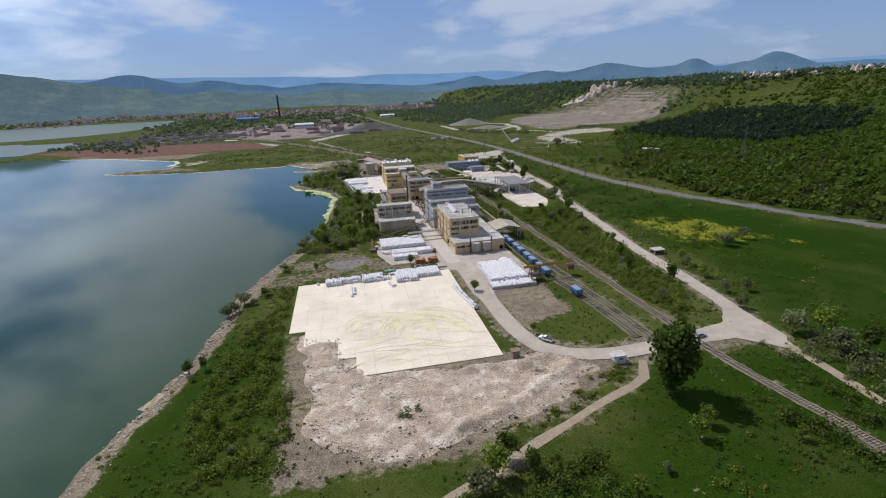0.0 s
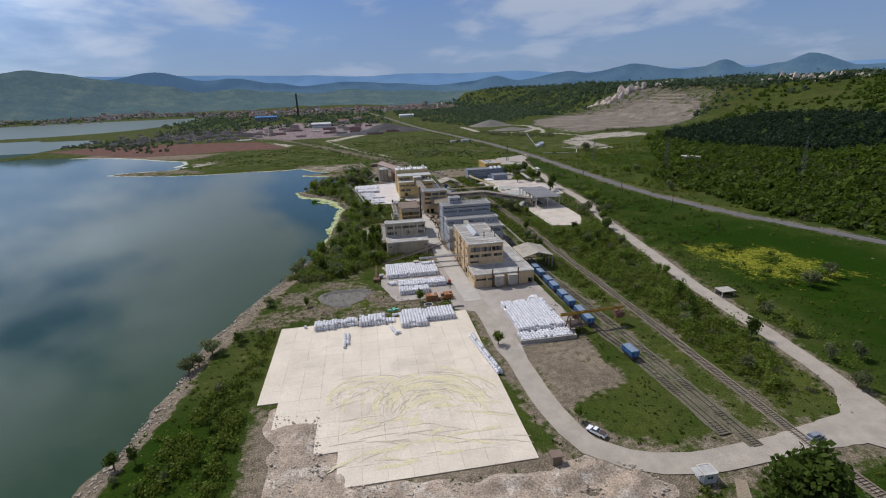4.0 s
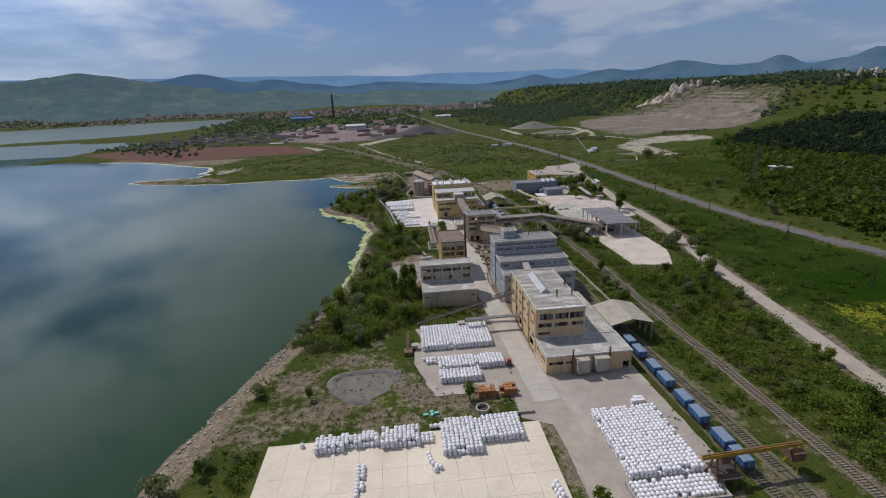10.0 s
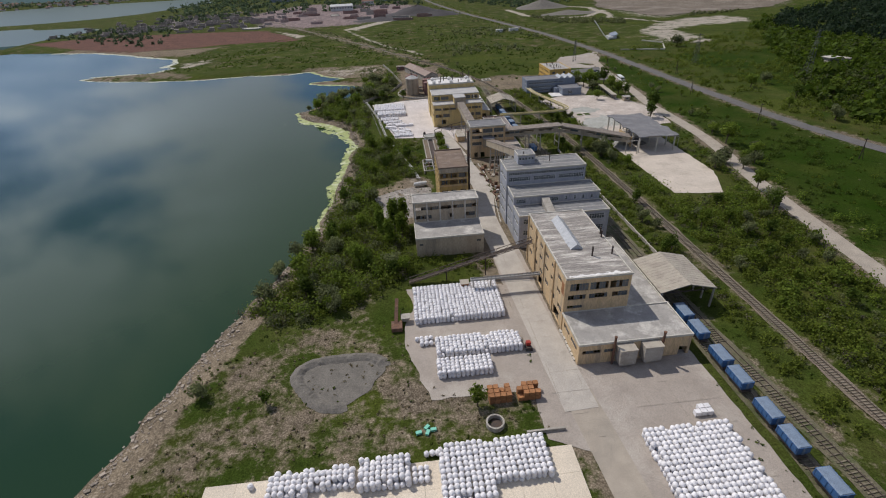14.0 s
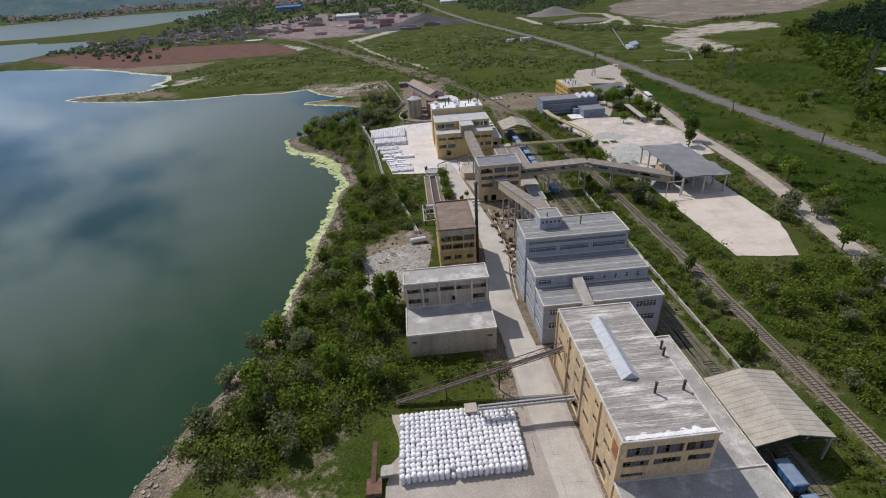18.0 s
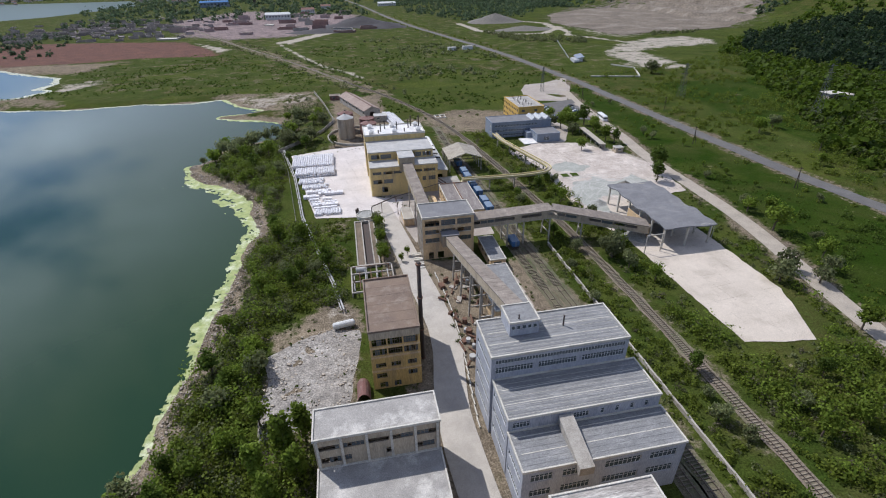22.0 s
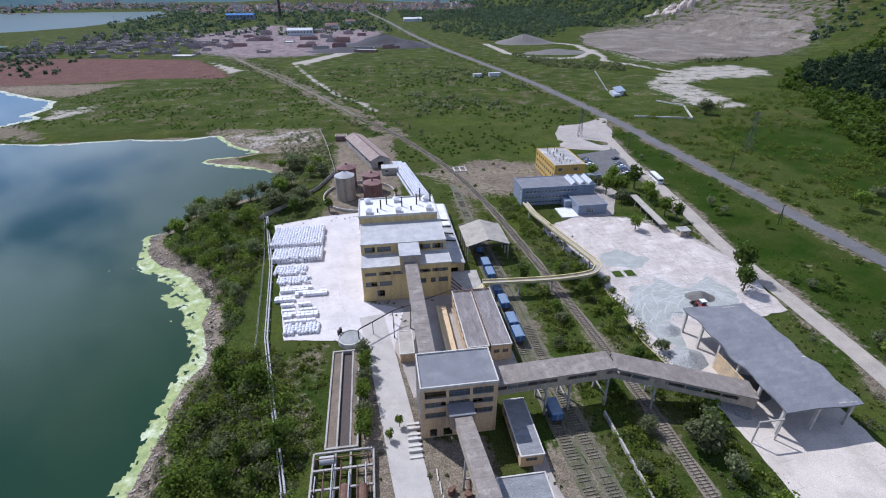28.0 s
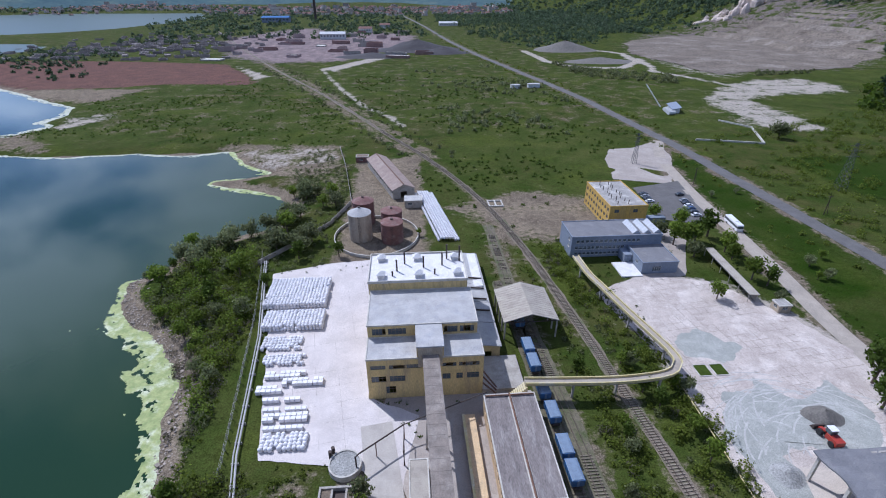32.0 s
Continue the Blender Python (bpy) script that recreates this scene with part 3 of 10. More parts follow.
# ---- the lie of the land ----
LAKE = [(-150, -700), (-118, -60), (-100, 50), (-89, 99), (-86, 120), (-80, 138), (-77, 152), (-75, 166), (-73, 182), (-72, 197), (-69.5, 211), (-65.5, 227), (-61, 240),
        (-56, 256), (-52, 266), (-48, 277), (-44, 287), (-40.5, 297), (-38, 309), (-35, 338), (-32, 374), (-29, 405), (-35, 433), (-45, 449), (-60, 461), (-69, 473), (-72, 487),
        (-64, 496), (-60, 510), (-48, 521), (-32, 528), (-27, 545), (-36, 562), (-60, 575), (-78, 583), (-77, 590), (-60, 592), (-50, 600),
        (-69, 614), (-82, 641), (-111, 633), (-140, 641), (-182, 636), (-225, 642), (-290, 664), (-318, 680), (-300, 690), (-250, 690), (-236, 717), (-252, 730),
        (-250, 756), (-263, 787), (-300, 812), (-345, 850), (-400, 890), (-460, 913), (-560, 950), (-616, 934), (-625, 950), (-606, 1010), (-618, 1093), (-604, 1200), (-610, 1270), (-650, 1325),
        (-760, 1360), (-1000, 1400), (-1160, 1440), (-1160, 1540), (-1000, 1560), (-850, 1600), (-740, 1720), (-705, 1900), (-700, 2200), (-790, 2560), (-840, 2640),
        (-965, 2740), (-1200, 2760), (-1400, 2640), (-1560, 2520), (-2400, 2300), (-4600, 1800), (-4600, -700)]


def inside_distance(px, py, poly):
    """Distance from the edge of a polygon, positive inside."""
    px, py = np.asarray(px, float), np.asarray(py, float)
    best = np.full(px.shape, 1e9)
    inn = np.zeros(px.shape, bool)
    for (x0, y0), (x1, y1) in zip(poly, poly[1:] + poly[:1]):
        dx, dy = x1 - x0, y1 - y0
        t = np.clip(((px - x0) * dx + (py - y0) * dy) / (dx * dx + dy * dy), 0, 1)
        best = np.minimum(best, np.hypot(px - x0 - t * dx, py - y0 - t * dy))
        cross = (y0 > py) != (y1 > py)
        with np.errstate(divide="ignore", invalid="ignore"):
            inn ^= cross & (px < (x1 - x0) * (py - y0) / (y1 - y0 if y1 != y0 else 1e-9) + x0)
    return np.where(inn, best, -best)


def line_distance(px, py, pts):
    px, py = np.asarray(px, float), np.asarray(py, float)
    best = np.full(px.shape, 1e9)
    for (x0, y0), (x1, y1) in zip(pts, pts[1:]):
        dx, dy = x1 - x0, y1 - y0
        t = np.clip(((px - x0) * dx + (py - y0) * dy) / (dx * dx + dy * dy), 0, 1)
        best = np.minimum(best, np.hypot(px - x0 - t * dx, py - y0 - t * dy))
    return best


def smooth(v, a, b):
    t = np.clip((np.asarray(v, float) - a) / (b - a), 0, 1)
    return t * t * (3 - 2 * t)


def wave(x, y, s, k=0.0):
    """A cheap rolling noise of about -1 to 1, with features of size s."""
    x, y = np.asarray(x) / s + k, np.asarray(y) / s - 2 * k
    return (np.sin(x * 1.3 + 1.7 * np.sin(y * 0.9 + k)) + np.sin(y * 1.6 + 1.3 * np.sin(x * 1.1 + 2 + k)) + np.sin((x + y) * 2.3 + np.sin(x * 2.7)) * 0.6) / 2.6


def jitter_shore(x, y):
    return wave(x, y, 9) * 1.6 + wave(x, y, 3.1, 4) * 0.7


def height(x, y):
    s = inside_distance(x, y, LAKE) + jitter_shore(x, y)
    near = np.abs(np.asarray(x)) + np.abs(np.asarray(y) - 300) < 1500
    low = np.where(s > 0, -2.15 - np.clip(s * 0.12, 0, 4), -2.15 + 2.15 * smooth(-s, 0, 13))
    z = np.where(near, low, np.where(s > 0, -5.0, -2.15 + 2.15 * smooth(-s, 0, 60)))
    edge = 250 + np.clip(np.asarray(y) - 330, 0, 650) * 0.55 + wave(x, y, 160) * 22
    up = smooth((np.asarray(x) - edge) / (620 - 320 * smooth(y, 800, 1200)), 0, 1)
    hill = 72 * up + up * wave(x, y, 120, 3) * 9 + up * wave(x, y, 37, 9) * 2.5
    hill = hill * (1 - 0.35 * smooth(inside_distance(x, y, QUARRY), -40, 60))
    far = smooth(np.hypot(np.asarray(x), np.asarray(y) - 300), 2300, 3600)
    ridge = far * (1 - (s > -30)) * (14 + 20 * wave(x, y, 500, 6) + 8 * wave(x, y, 170, 2))
    rough = np.where(s < -14, wave(x, y, 7, 2) * 0.10 + wave(x, y, 23, 5) * 0.15, 0)
    flat = smooth(np.maximum(inside_distance(x, y, PLANT), 0), 0, 6)
    return z + hill * (s < -20) + np.maximum(ridge, 0) + rough * (1 - flat) - 0.02 * flat - 9 * smooth(inside_distance(x, y, QUARRY), 4, 40)


QUARRY = [(396, 900), (480, 930), (560, 930), (720, 1010), (840, 1180), (850, 1380), (720, 1440), (560, 1400), (440, 1290), (380, 1120)]
PLANT = [(-46, 100), (64, 100), (64, 215), (160, 320), (160, 480), (172, 560), (95, 560), (70, 480), (40, 560), (-8, 500), (-24, 480), (-8, 400), (-4, 300), (-6, 214), (-46, 214)]

# lines of the roads and rails (middle lines)
HIGHWAY = [(330, 20), (296, 130), (268, 195), (246, 245), (223, 308), (211, 360), (205, 430), (203, 545), (202, 626), (197, 703), (189, 800), (165, 960), (140, 1120), (112, 1380), (80, 1800), (20, 2400)]
LANE = [(107, 40), (112, 80), (114, 112)]
ACCESS = [(112.5, 108), (114, 120), (118, 140), (121, 167), (124, 205), (129, 240), (134, 275), (140, 316), (150, 366), (153, 400), (155, 440), (160, 472), (164, 505), (168, 540), (175, 580), (181, 606), (196, 640)]
GATE_ROAD = [(113, 114), (104, 119), (86, 119), (60, 118), (46, 122), (39, 128), (35.5, 142), (34.5, 160), (33.5, 190), (31.5, 220)]
PLANT_ROAD = [(31, 215), (29.5, 245), (28, 280), (27, 305), (30, 330), (27, 362), (23, 395), (20, 416)]
RAIL_MAIN = [(101, -40), (95.5, 60), (91.5, 90), (89, 120), (88.2, 200), (87.5, 260), (86.8, 320), (85.5, 370), (82.5, 412), (79, 450), (73, 500), (62, 552), (40, 615), (14, 672), (-20, 750), (-62, 842), (-140, 1000), (-270, 1290), (-420, 1640)]
RAIL_A = [(77, 120), (75.4, 160), (73, 200), (70.4, 235), (69, 280), (68, 330), (66.3, 372), (65.5, 410), (64, 445), (62.5, 475), (62.5, 520)]
RAIL_B = [(72.5, 125), (70.6, 160), (67, 190), (66.3, 235), (65, 280), (63.5, 330), (61.9, 372), (61.2, 415), (60.4, 445), (58.5, 475)]
DIRT = [(66, 112), (61, 104), (50, 99), (40, 95), (31, 91), (22, 87), (10, 81), (-2, 76), (-20, 66), (-45, 40)]


def ribbon(pts, width, z, step=4.0, wob=0.0, lift=None):
    """A flat band along a line, following the lie of the land."""
    mb = MB()
    line = [Vector((*p, 0)) for p in pts]
    dense = []
    for k in range(len(line) - 1):
        p0, p1, p2, p3 = line[max(k - 1, 0)], line[k], line[k + 1], line[min(k + 2, len(line) - 1)]
        n = max(1, int((p2 - p1).length / step))
        for i in range(n):
            t = i / n
            dense.append(0.5 * ((2 * p1) + (p2 - p0) * t + (2 * p0 - 5 * p1 + 4 * p2 - p3) * t * t + (3 * p1 - p0 - 3 * p2 + p3) * t ** 3))
    dense.append(line[-1])
    for k, p in enumerate(dense):
        d = (dense[min(k + 1, len(dense) - 1)] - dense[max(k - 1, 0)]).normalized()
        s = Vector((d.y, -d.x, 0))
        a = width / 2 + wob * (noise.noise(p * 0.13) + 0.7 * noise.noise(p * 0.5))
        b = width / 2 + wob * (noise.noise(p * 0.13 + Vector((9, 9, 9))) + 0.7 * noise.noise(p * 0.5 + Vector((5, 5, 5))))
        zz = z + (float(height(p.x, p.y)) if lift else 0)
        for q in (p - s * b, p + s * a):
            mb.v.append((q.x, q.y, zz))
        if k:
            i = 2 * k
            mb.f.append((i - 2, i - 1, i + 1, i))
    return mb, dense


def make_ground():
    def spaced(lo, hi, step, far_lo, far_hi):
        a = list(np.arange(lo, hi + 0.1, step))
        d, v = step, hi
        while v < far_hi:
            d *= 1.12; v += d; a.append(v)
        d, v, b = step, lo, []
        while v > far_lo:
            d *= 1.12; v -= d; b.append(v)
        return np.array(b[::-1] + a)
    def thin(a, lo, hi, step):
        return np.array(sorted(set([v for v in a if v < lo or v > hi] + list(np.arange(lo, hi + 0.1, step)))))
    xs, ys = spaced(-110, 240, 2.2, -4600, 4600), spaced(60, 700, 2.2, -700, 4700)
    xs, ys = thin(thin(xs, 240, 560, 7), -600, -110, 10), thin(ys, 700, 1340, 7)
    X, Y = np.meshgrid(xs, ys)
    Z = height(X, Y)
    nx, ny = len(xs), len(ys)
    me = bpy.data.meshes.new("ground")
    co = np.stack([X, Y, Z], -1).reshape(-1, 3).astype(np.float32)
    i = np.arange((ny - 1) * nx).reshape(ny - 1, nx)[:, :-1].ravel()
    faces = np.stack([i, i + 1, i + nx + 1, i + nx], 1).astype(np.int32)
    me.vertices.add(len(co)); me.vertices.foreach_set("co", co.ravel())
    me.loops.add(faces.size); me.loops.foreach_set("vertex_index", faces.ravel())
    me.polygons.add(len(faces))
    me.polygons.foreach_set("loop_start", np.arange(0, faces.size, 4, dtype=np.int32))
    me.polygons.foreach_set("use_smooth", np.ones(len(faces), bool))
    me.update(calc_edges=True)
    x, y = co[:, 0].astype(float), co[:, 1].astype(float)

    def blob(poly, soft):
        return smooth(inside_distance(x, y, poly), -soft, soft)

    def along(pts, w, soft):
        return 1 - smooth(line_distance(x, y, pts), w - soft, w + soft)
    s = inside_distance(x, y, LAKE)
    soil = 0.95 * (1 - smooth(np.abs(s + 3), 2, 9)) * (y < 640)
    soil = np.maximum(soil, 0.95 * (1 - smooth(np.abs(s + 5), 4, 10)) * (y > 196) * (y < 292))
    for poly, soft, k in (([(-60, 205), (-40, 196), (6, 208), (30, 209), (24, 232), (-6, 246), (-12, 262), (-34, 250), (-52, 240)], 8, 0.48),
                          ([(-12, 300), (6, 310), (10, 345), (2, 352), (-14, 340)], 5, 0.9),
                          ([(-40, 86), (10, 86), (40, 98), (58, 112), (52, 122), (30, 128), (-44, 160)], 5, 0.75),
                          ([(38, 142), (62, 150), (62, 178), (36, 178)], 4, 0.8),
                          ([(53, 312), (72, 312), (68, 372), (53, 360)], 3, 0.75), ([(30, 311), (45, 311), (45, 368), (30, 368)], 3, 1.0), ([(-8, 404), (9, 404), (9, 366), (4, 364), (0, 380)], 5, 0.5),
                          ([(40, 540), (90, 500), (118, 505), (118, 545), (90, 560)], 10, 0.75),
                          ([(-95, 606), (-50, 590), (-6, 600), (-10, 646), (-90, 655)], 8, 0.6),
                          ([(-40, 530), (0, 545), (0, 600), (-40, 600)], 8, 0.4),
                          ([(-480, 905), (-340, 835), (-250, 790), (-230, 860), (-340, 868), (-450, 935)], 12, 0.85), ([(-190, 640), (-300, 664), (-330, 690), (-240, 700)], 8, 0.6),
                          ([(0, 480), (36, 490), (36, 620), (0, 610)], 6, 0.9)):
        soil = np.maximum(soil, k * blob(poly, soft))
    for pts, w, k in ((RAIL_A, 5.5, 0.42), (RAIL_MAIN, 4.5, 0.42), (PLANT_ROAD, 10, 0.8), (ACCESS, 7, 0.55), (HIGHWAY, 8, 0.5), (GATE_ROAD, 8, 0.6), (DIRT, 3, 0.5)):
        soil = np.maximum(soil, k * along(pts, w, 3))
    # thin soil speckle lightens the far field in place of haze over it
    soil = np.maximum(soil, 0.26 * smooth(y, 610, 700) * (x < 330))
    soil = np.maximum(soil, 0.8 * blob([(60, 505), (100, 505), (112, 512), (112, 545), (84, 556), (70, 540)], 8))
    soil = np.maximum(soil, 0.75 * blob([(-40, 588), (-14, 590), (-12, 606), (-70, 596), (-76, 588)], 4))
    for off in (-6.0, 7.0):
        soil = np.maximum(soil, 0.55 * along([(a + off, b) for a, b in RAIL_MAIN[12:]], 4.5, 4))
    pale = 0.8 * blob([(100, 398), (148, 400), (152, 440), (140, 470), (110, 478), (94, 466), (96, 425)], 4)
    pale = np.maximum(pale, 0.3 * blob([(-11, 303), (4, 311), (9, 345), (2, 350), (-12, 338)], 3))
    pale = np.maximum(pale, 0.62 * blob([(279, 675), (305, 660), (330, 646), (341, 689), (342, 758), (374, 779), (465, 789), (484, 826), (476, 874), (412, 870), (351, 828), (300, 770)], 12))
    pale = np.maximum(pale, 0.50 * blob([(395, 1163), (538, 1306), (600, 1133), (529, 947), (473, 927), (388, 879), (364, 918), (375, 1039)], 30))
    pale = np.maximum(pale, 0.9 * along([(223, 1167), (227, 1032), (253, 977), (306, 968), (351, 1024), (368, 1122), (337, 1174)], 6, 4))
    pale = np.maximum(pale, 0.8 * along([(368, 1060), (345, 960), (332, 940), (360, 872), (372, 830)], 5, 4))
    pale = np.maximum(pale, 0.62 * along([(26, 690), (16, 722), (-7, 759), (-29, 824), (-55, 909), (-76, 989)], 3.6, 3))
    pale = np.maximum(pale, 0.9 * blob([(-80, 985), (-52, 1030), (-10, 1112), (8, 1100), (-28, 1030), (-58, 965)], 7))
    pale = np.maximum(pale, 0.9 * blob([(-146, 1134), (-93, 1284), (-34, 1340), (-10, 1270), (-90, 1165), (-135, 1096)], 10))
    pale = np.maximum(pale, 0.9 * blob([(-206, 1045), (-128, 930), (-138, 908), (-185, 1002)], 6))
    pale = np.maximum(pale, 0.45 * blob([(-82, 641), (-16, 640), (-10, 612), (-50, 602), (-66, 616)], 5))
    pale = np.maximum(pale, 0.55 * blob([(-233, 708), (-239, 737), (-205, 752), (-196, 738), (-217, 696)], 6))
    # lush meadow, stretched over ground that takes the painted cloud shade
    lush_shaded = np.maximum(blob([(90, 30), (260, 60), (200, 200), (150, 200), (105, 60)], 20), blob([(140, 150), (280, 120), (220, 300), (150, 300)], 20))
    lush_shaded = np.maximum(lush_shaded, 0.8 * blob([(-90, 40), (0, 40), (-40, 100), (-46, 160), (-75, 170)], 12))
    lush_shaded = np.maximum(lush_shaded, 0.7 * (x > 250) * (y < 600))
    lush_shaded = np.maximum(lush_shaded, 0.9 * blob([(20, 20), (130, 20), (118, 106), (84, 111), (66, 108), (44, 88), (14, 70)], 10))
    lush_shaded = np.maximum(lush_shaded, 0.75 * blob([(136, 200), (230, 180), (262, 215), (222, 300), (206, 360), (198, 430), (198, 620), (180, 600), (166, 500), (158, 440), (156, 370), (142, 300)], 12))
    red = blob([(-590, 1050), (-500, 1100), (-362, 1078), (-212, 1040), (-150, 930), (-132, 876), (-226, 888), (-271, 868), (-349, 866), (-455, 932)], 8)
    pink = blob([(-230, 1120), (-150, 1050), (-60, 1060), (30, 1250), (60, 1500), (-250, 1700), (-330, 1400)], 40)
    pink = np.maximum(pink, 0.45 * blob([(420, 900), (640, 940), (900, 1150), (1000, 1500), (800, 1600), (560, 1500), (400, 1220)], 50))
    yellow = 0.6 * blob([(150, 205), (205, 190), (190, 250), (150, 262)], 14)
    for name, trio in (("zone", (soil, pale, lush_shaded)), ("zone2", (red, pink, yellow))):
        a = me.attributes.new(name, "FLOAT_COLOR", "POINT")
        a.data.foreach_set("color", np.stack([*trio, np.ones_like(soil)], -1).astype(np.float32).ravel())
    me.materials.append(M_GROUND)
    tagged(new("ground", me), "green meadow with bare soil and pale gravel", "ground", kind="structure")


make_ground()


def make_quarry():
    """Terraced grey quarry bowl let into the hillside."""
    xs, ys = np.arange(360, 880, 4.0), np.arange(880, 1470, 4.0)
    X, Y = np.meshgrid(xs, ys)
    d = inside_distance(X, Y, QUARRY) + wave(X, Y, 26, 2) * 6
    base = height(X, Y) + 9 * smooth(inside_distance(X, Y, QUARRY), 4, 40)
    h = base + wave(X, Y, 40, 4) * 2.5 * smooth(base, 2, 10)
    step = np.floor(h / 7.5)
    t = smooth(h / 7.5 - step, 0.55, 0.95)
    Z = (step + t) * 7.5 + 0.3 + wave(X, Y, 9, 1) * 0.35
    Z = np.where(d > 0, np.maximum(Z, 0.4 + 0.2 * wave(X, Y, 30)), -30)
    keep = d > 0
    mb, nx = MB(), len(xs)
    mb.v = list(zip(X.ravel().tolist(), Y.ravel().tolist(), Z.ravel().tolist()))
    for j_ in range(len(ys) - 1):
        for i_ in range(nx - 1):
            if keep[j_, i_] and keep[j_ + 1, i_] and keep[j_, i_ + 1] and keep[j_ + 1, i_ + 1]:
                a = j_ * nx + i_
                mb.f.append((a, a + 1, a + nx + 1, a + nx))
    whole("quarry", mb, M_QUARRY, "terraced grey-brown open quarry with pale floor", "quarry", kind="structure")


make_quarry()
water = MB().face((-4600, -700, -2.0), (60, -700, -2.0), (60, 2900, -2.0), (-4600, 2900, -2.0))
far_water = MB().face((-4600, 1060, -1.985), (-590, 1060, -1.985), (-590, 2900, -1.985), (-4600, 2900, -1.985))
whole("water", far_water, M_WATERFAR, "pale rippled water of the far pools", "lake", kind="structure")
whole("water", water, M_WATER, "calm green-grey lake water reflecting the sky", "lake", kind="structure")


def make_road(name, pts, width, z, material, label, category="road", wob=0.15, lift=True, step=5.0):
    mb, dense = ribbon(pts, width, z, step, wob, lift)
    whole(name, mb, material, label, category, kind="structure")
    return dense


make_road("road", HIGHWAY, 7.8, 0.14, M_ASPHALT, "worn grey asphalt country highway")
make_road("road", ACCESS, 6.4, 0.12, M_DUSTROAD, "dusty pale concrete access road")
make_road("track", LANE, 3.4, 0.09, M_DIRTTRACK, "narrow worn lane beyond the road fork", wob=0.4)
make_road("road", GATE_ROAD, 6.6, 0.18, M_DUSTROAD, "dusty pale concrete road to the yard gate")
make_road("road", PLANT_ROAD, 7.4, 0.22, M_PLANTROAD, "white dusty concrete road between the halls")
make_road("track", [(-112, 40), (-104, 74), (-95, 100), (-88.5, 114), (-83, 125), (-77, 136)], 4.6, 0.10, M_SHORETRACK, "sandy wheel track along the shore", wob=0.9, step=2.0)
make_road("track", DIRT, 2.6, 0.07, M_DIRTTRACK, "narrow dry earth track through grass", wob=0.5)


def polygon_sheet(name, pts, z, material, label, category, wob=0.8, step=2.0, parent=None):
    """A flat sheet with a worn, uneven outline."""
    out = []
    for (x0, y0), (x1, y1) in zip(pts, pts[1:] + pts[:1]):
        n = max(1, int(math.hypot(x1 - x0, y1 - y0) / step))
        for i in range(n):
            x, y = x0 + (x1 - x0) * i / n, y0 + (y1 - y0) * i / n
            v = noise.noise_vector(Vector((x * 0.3, y * 0.3, 0)))
            w = noise.noise_vector(Vector((x * 0.9, y * 0.9, 4)))
            out.append((x + wob * (v.x + 0.5 * w.x), y + wob * (v.y + 0.5 * w.y), z))
    mb = MB()
    mb.face(*out)
    if parent:
        return part(name, mb, material, parent, label)
    return whole(name, mb, material, label, category, kind="structure")


polygon_sheet("pavement", [(53.6, 312), (57.6, 312), (56.6, 361), (53.0, 361)], 0.09, M_YARD, "grey concrete strip beside the sidings", "yard", 0.5)
# widening at the road fork
polygon_sheet("pavement", [(84, 116.2), (102, 115.5), (112, 106), (118, 112), (120, 134), (114.5, 136), (106, 126), (84, 122.5)], 0.20, M_DUSTROAD, "dusty pale road fork", "pavement", 0.5)
# grey yard before the first hall, white yard by the far hall, yards by the open shed and offices
polygon_sheet("pavement", [(22, 209), (30, 205), (29.5, 176), (33, 160), (37, 162), (38.5, 176), (58, 177), (63, 190), (62, 229), (34, 229), (33.5, 281), (24, 281), (24.5, 228), (22, 218)], 0.10, M_YARD, "grey dusty concrete yard", "yard", 0.3)
polygon_sheet("pavement", [(-5, 241), (-4, 264), (24, 263), (25, 222), (0, 222)], 0.08, M_YARD, "grey dusty bag yard", "yard", 0.8)
polygon_sheet("pavement", [(-20, 486), (-5, 408), (16, 405), (26, 398), (30, 418), (18.5, 424), (18, 470), (19, 494), (0, 492)], 0.12, M_WHITEYARD, "white powder-covered concrete yard", "yard", 0.5)
polygon_sheet("pavement", [(103, 312), (121, 309), (130, 330), (131, 396), (110, 398), (102, 372)], 0.12, M_CREAMYARD, "pale dusty concrete yard before the open shed", "yard", 0.5)
polygon_sheet("pavement", [(30, 381), (58.6, 381), (58.6, 424), (22, 424), (20.5, 417), (27.5, 395)], 0.085, M_YARD, "grey concrete court between tower and halls", "yard", 0.3)
polygon_sheet("pavement", [(96.4, 388), (100, 374), (108.5, 370), (108.8, 396), (131, 397), (148, 400), (152, 432), (146, 448), (132, 470), (110, 476), (90, 466), (96, 440), (97.6, 425)], 0.10, M_CRACKYARD, "cracked pale concrete yard", "yard", 0.9)
polygon_sheet("pavement", [(140, 520), (160, 512), (171, 566), (143, 558)], 0.12, M_ASPHALT, "grey asphalt car park", "car park", 0.3)
polygon_sheet("pavement", [(138, 571), (166, 562), (188, 606), (194, 640), (172, 626), (156, 624), (146, 604)], 0.10, M_YARD, "grey gravel turning place", "yard", 0.6)
polygon_sheet("pavement", [(112, 474), (126, 474), (140, 500), (138, 512), (126, 512), (126, 492), (110, 476)], 0.11, M_YARD, "grey yard beside the offices", "yard", 0.4)


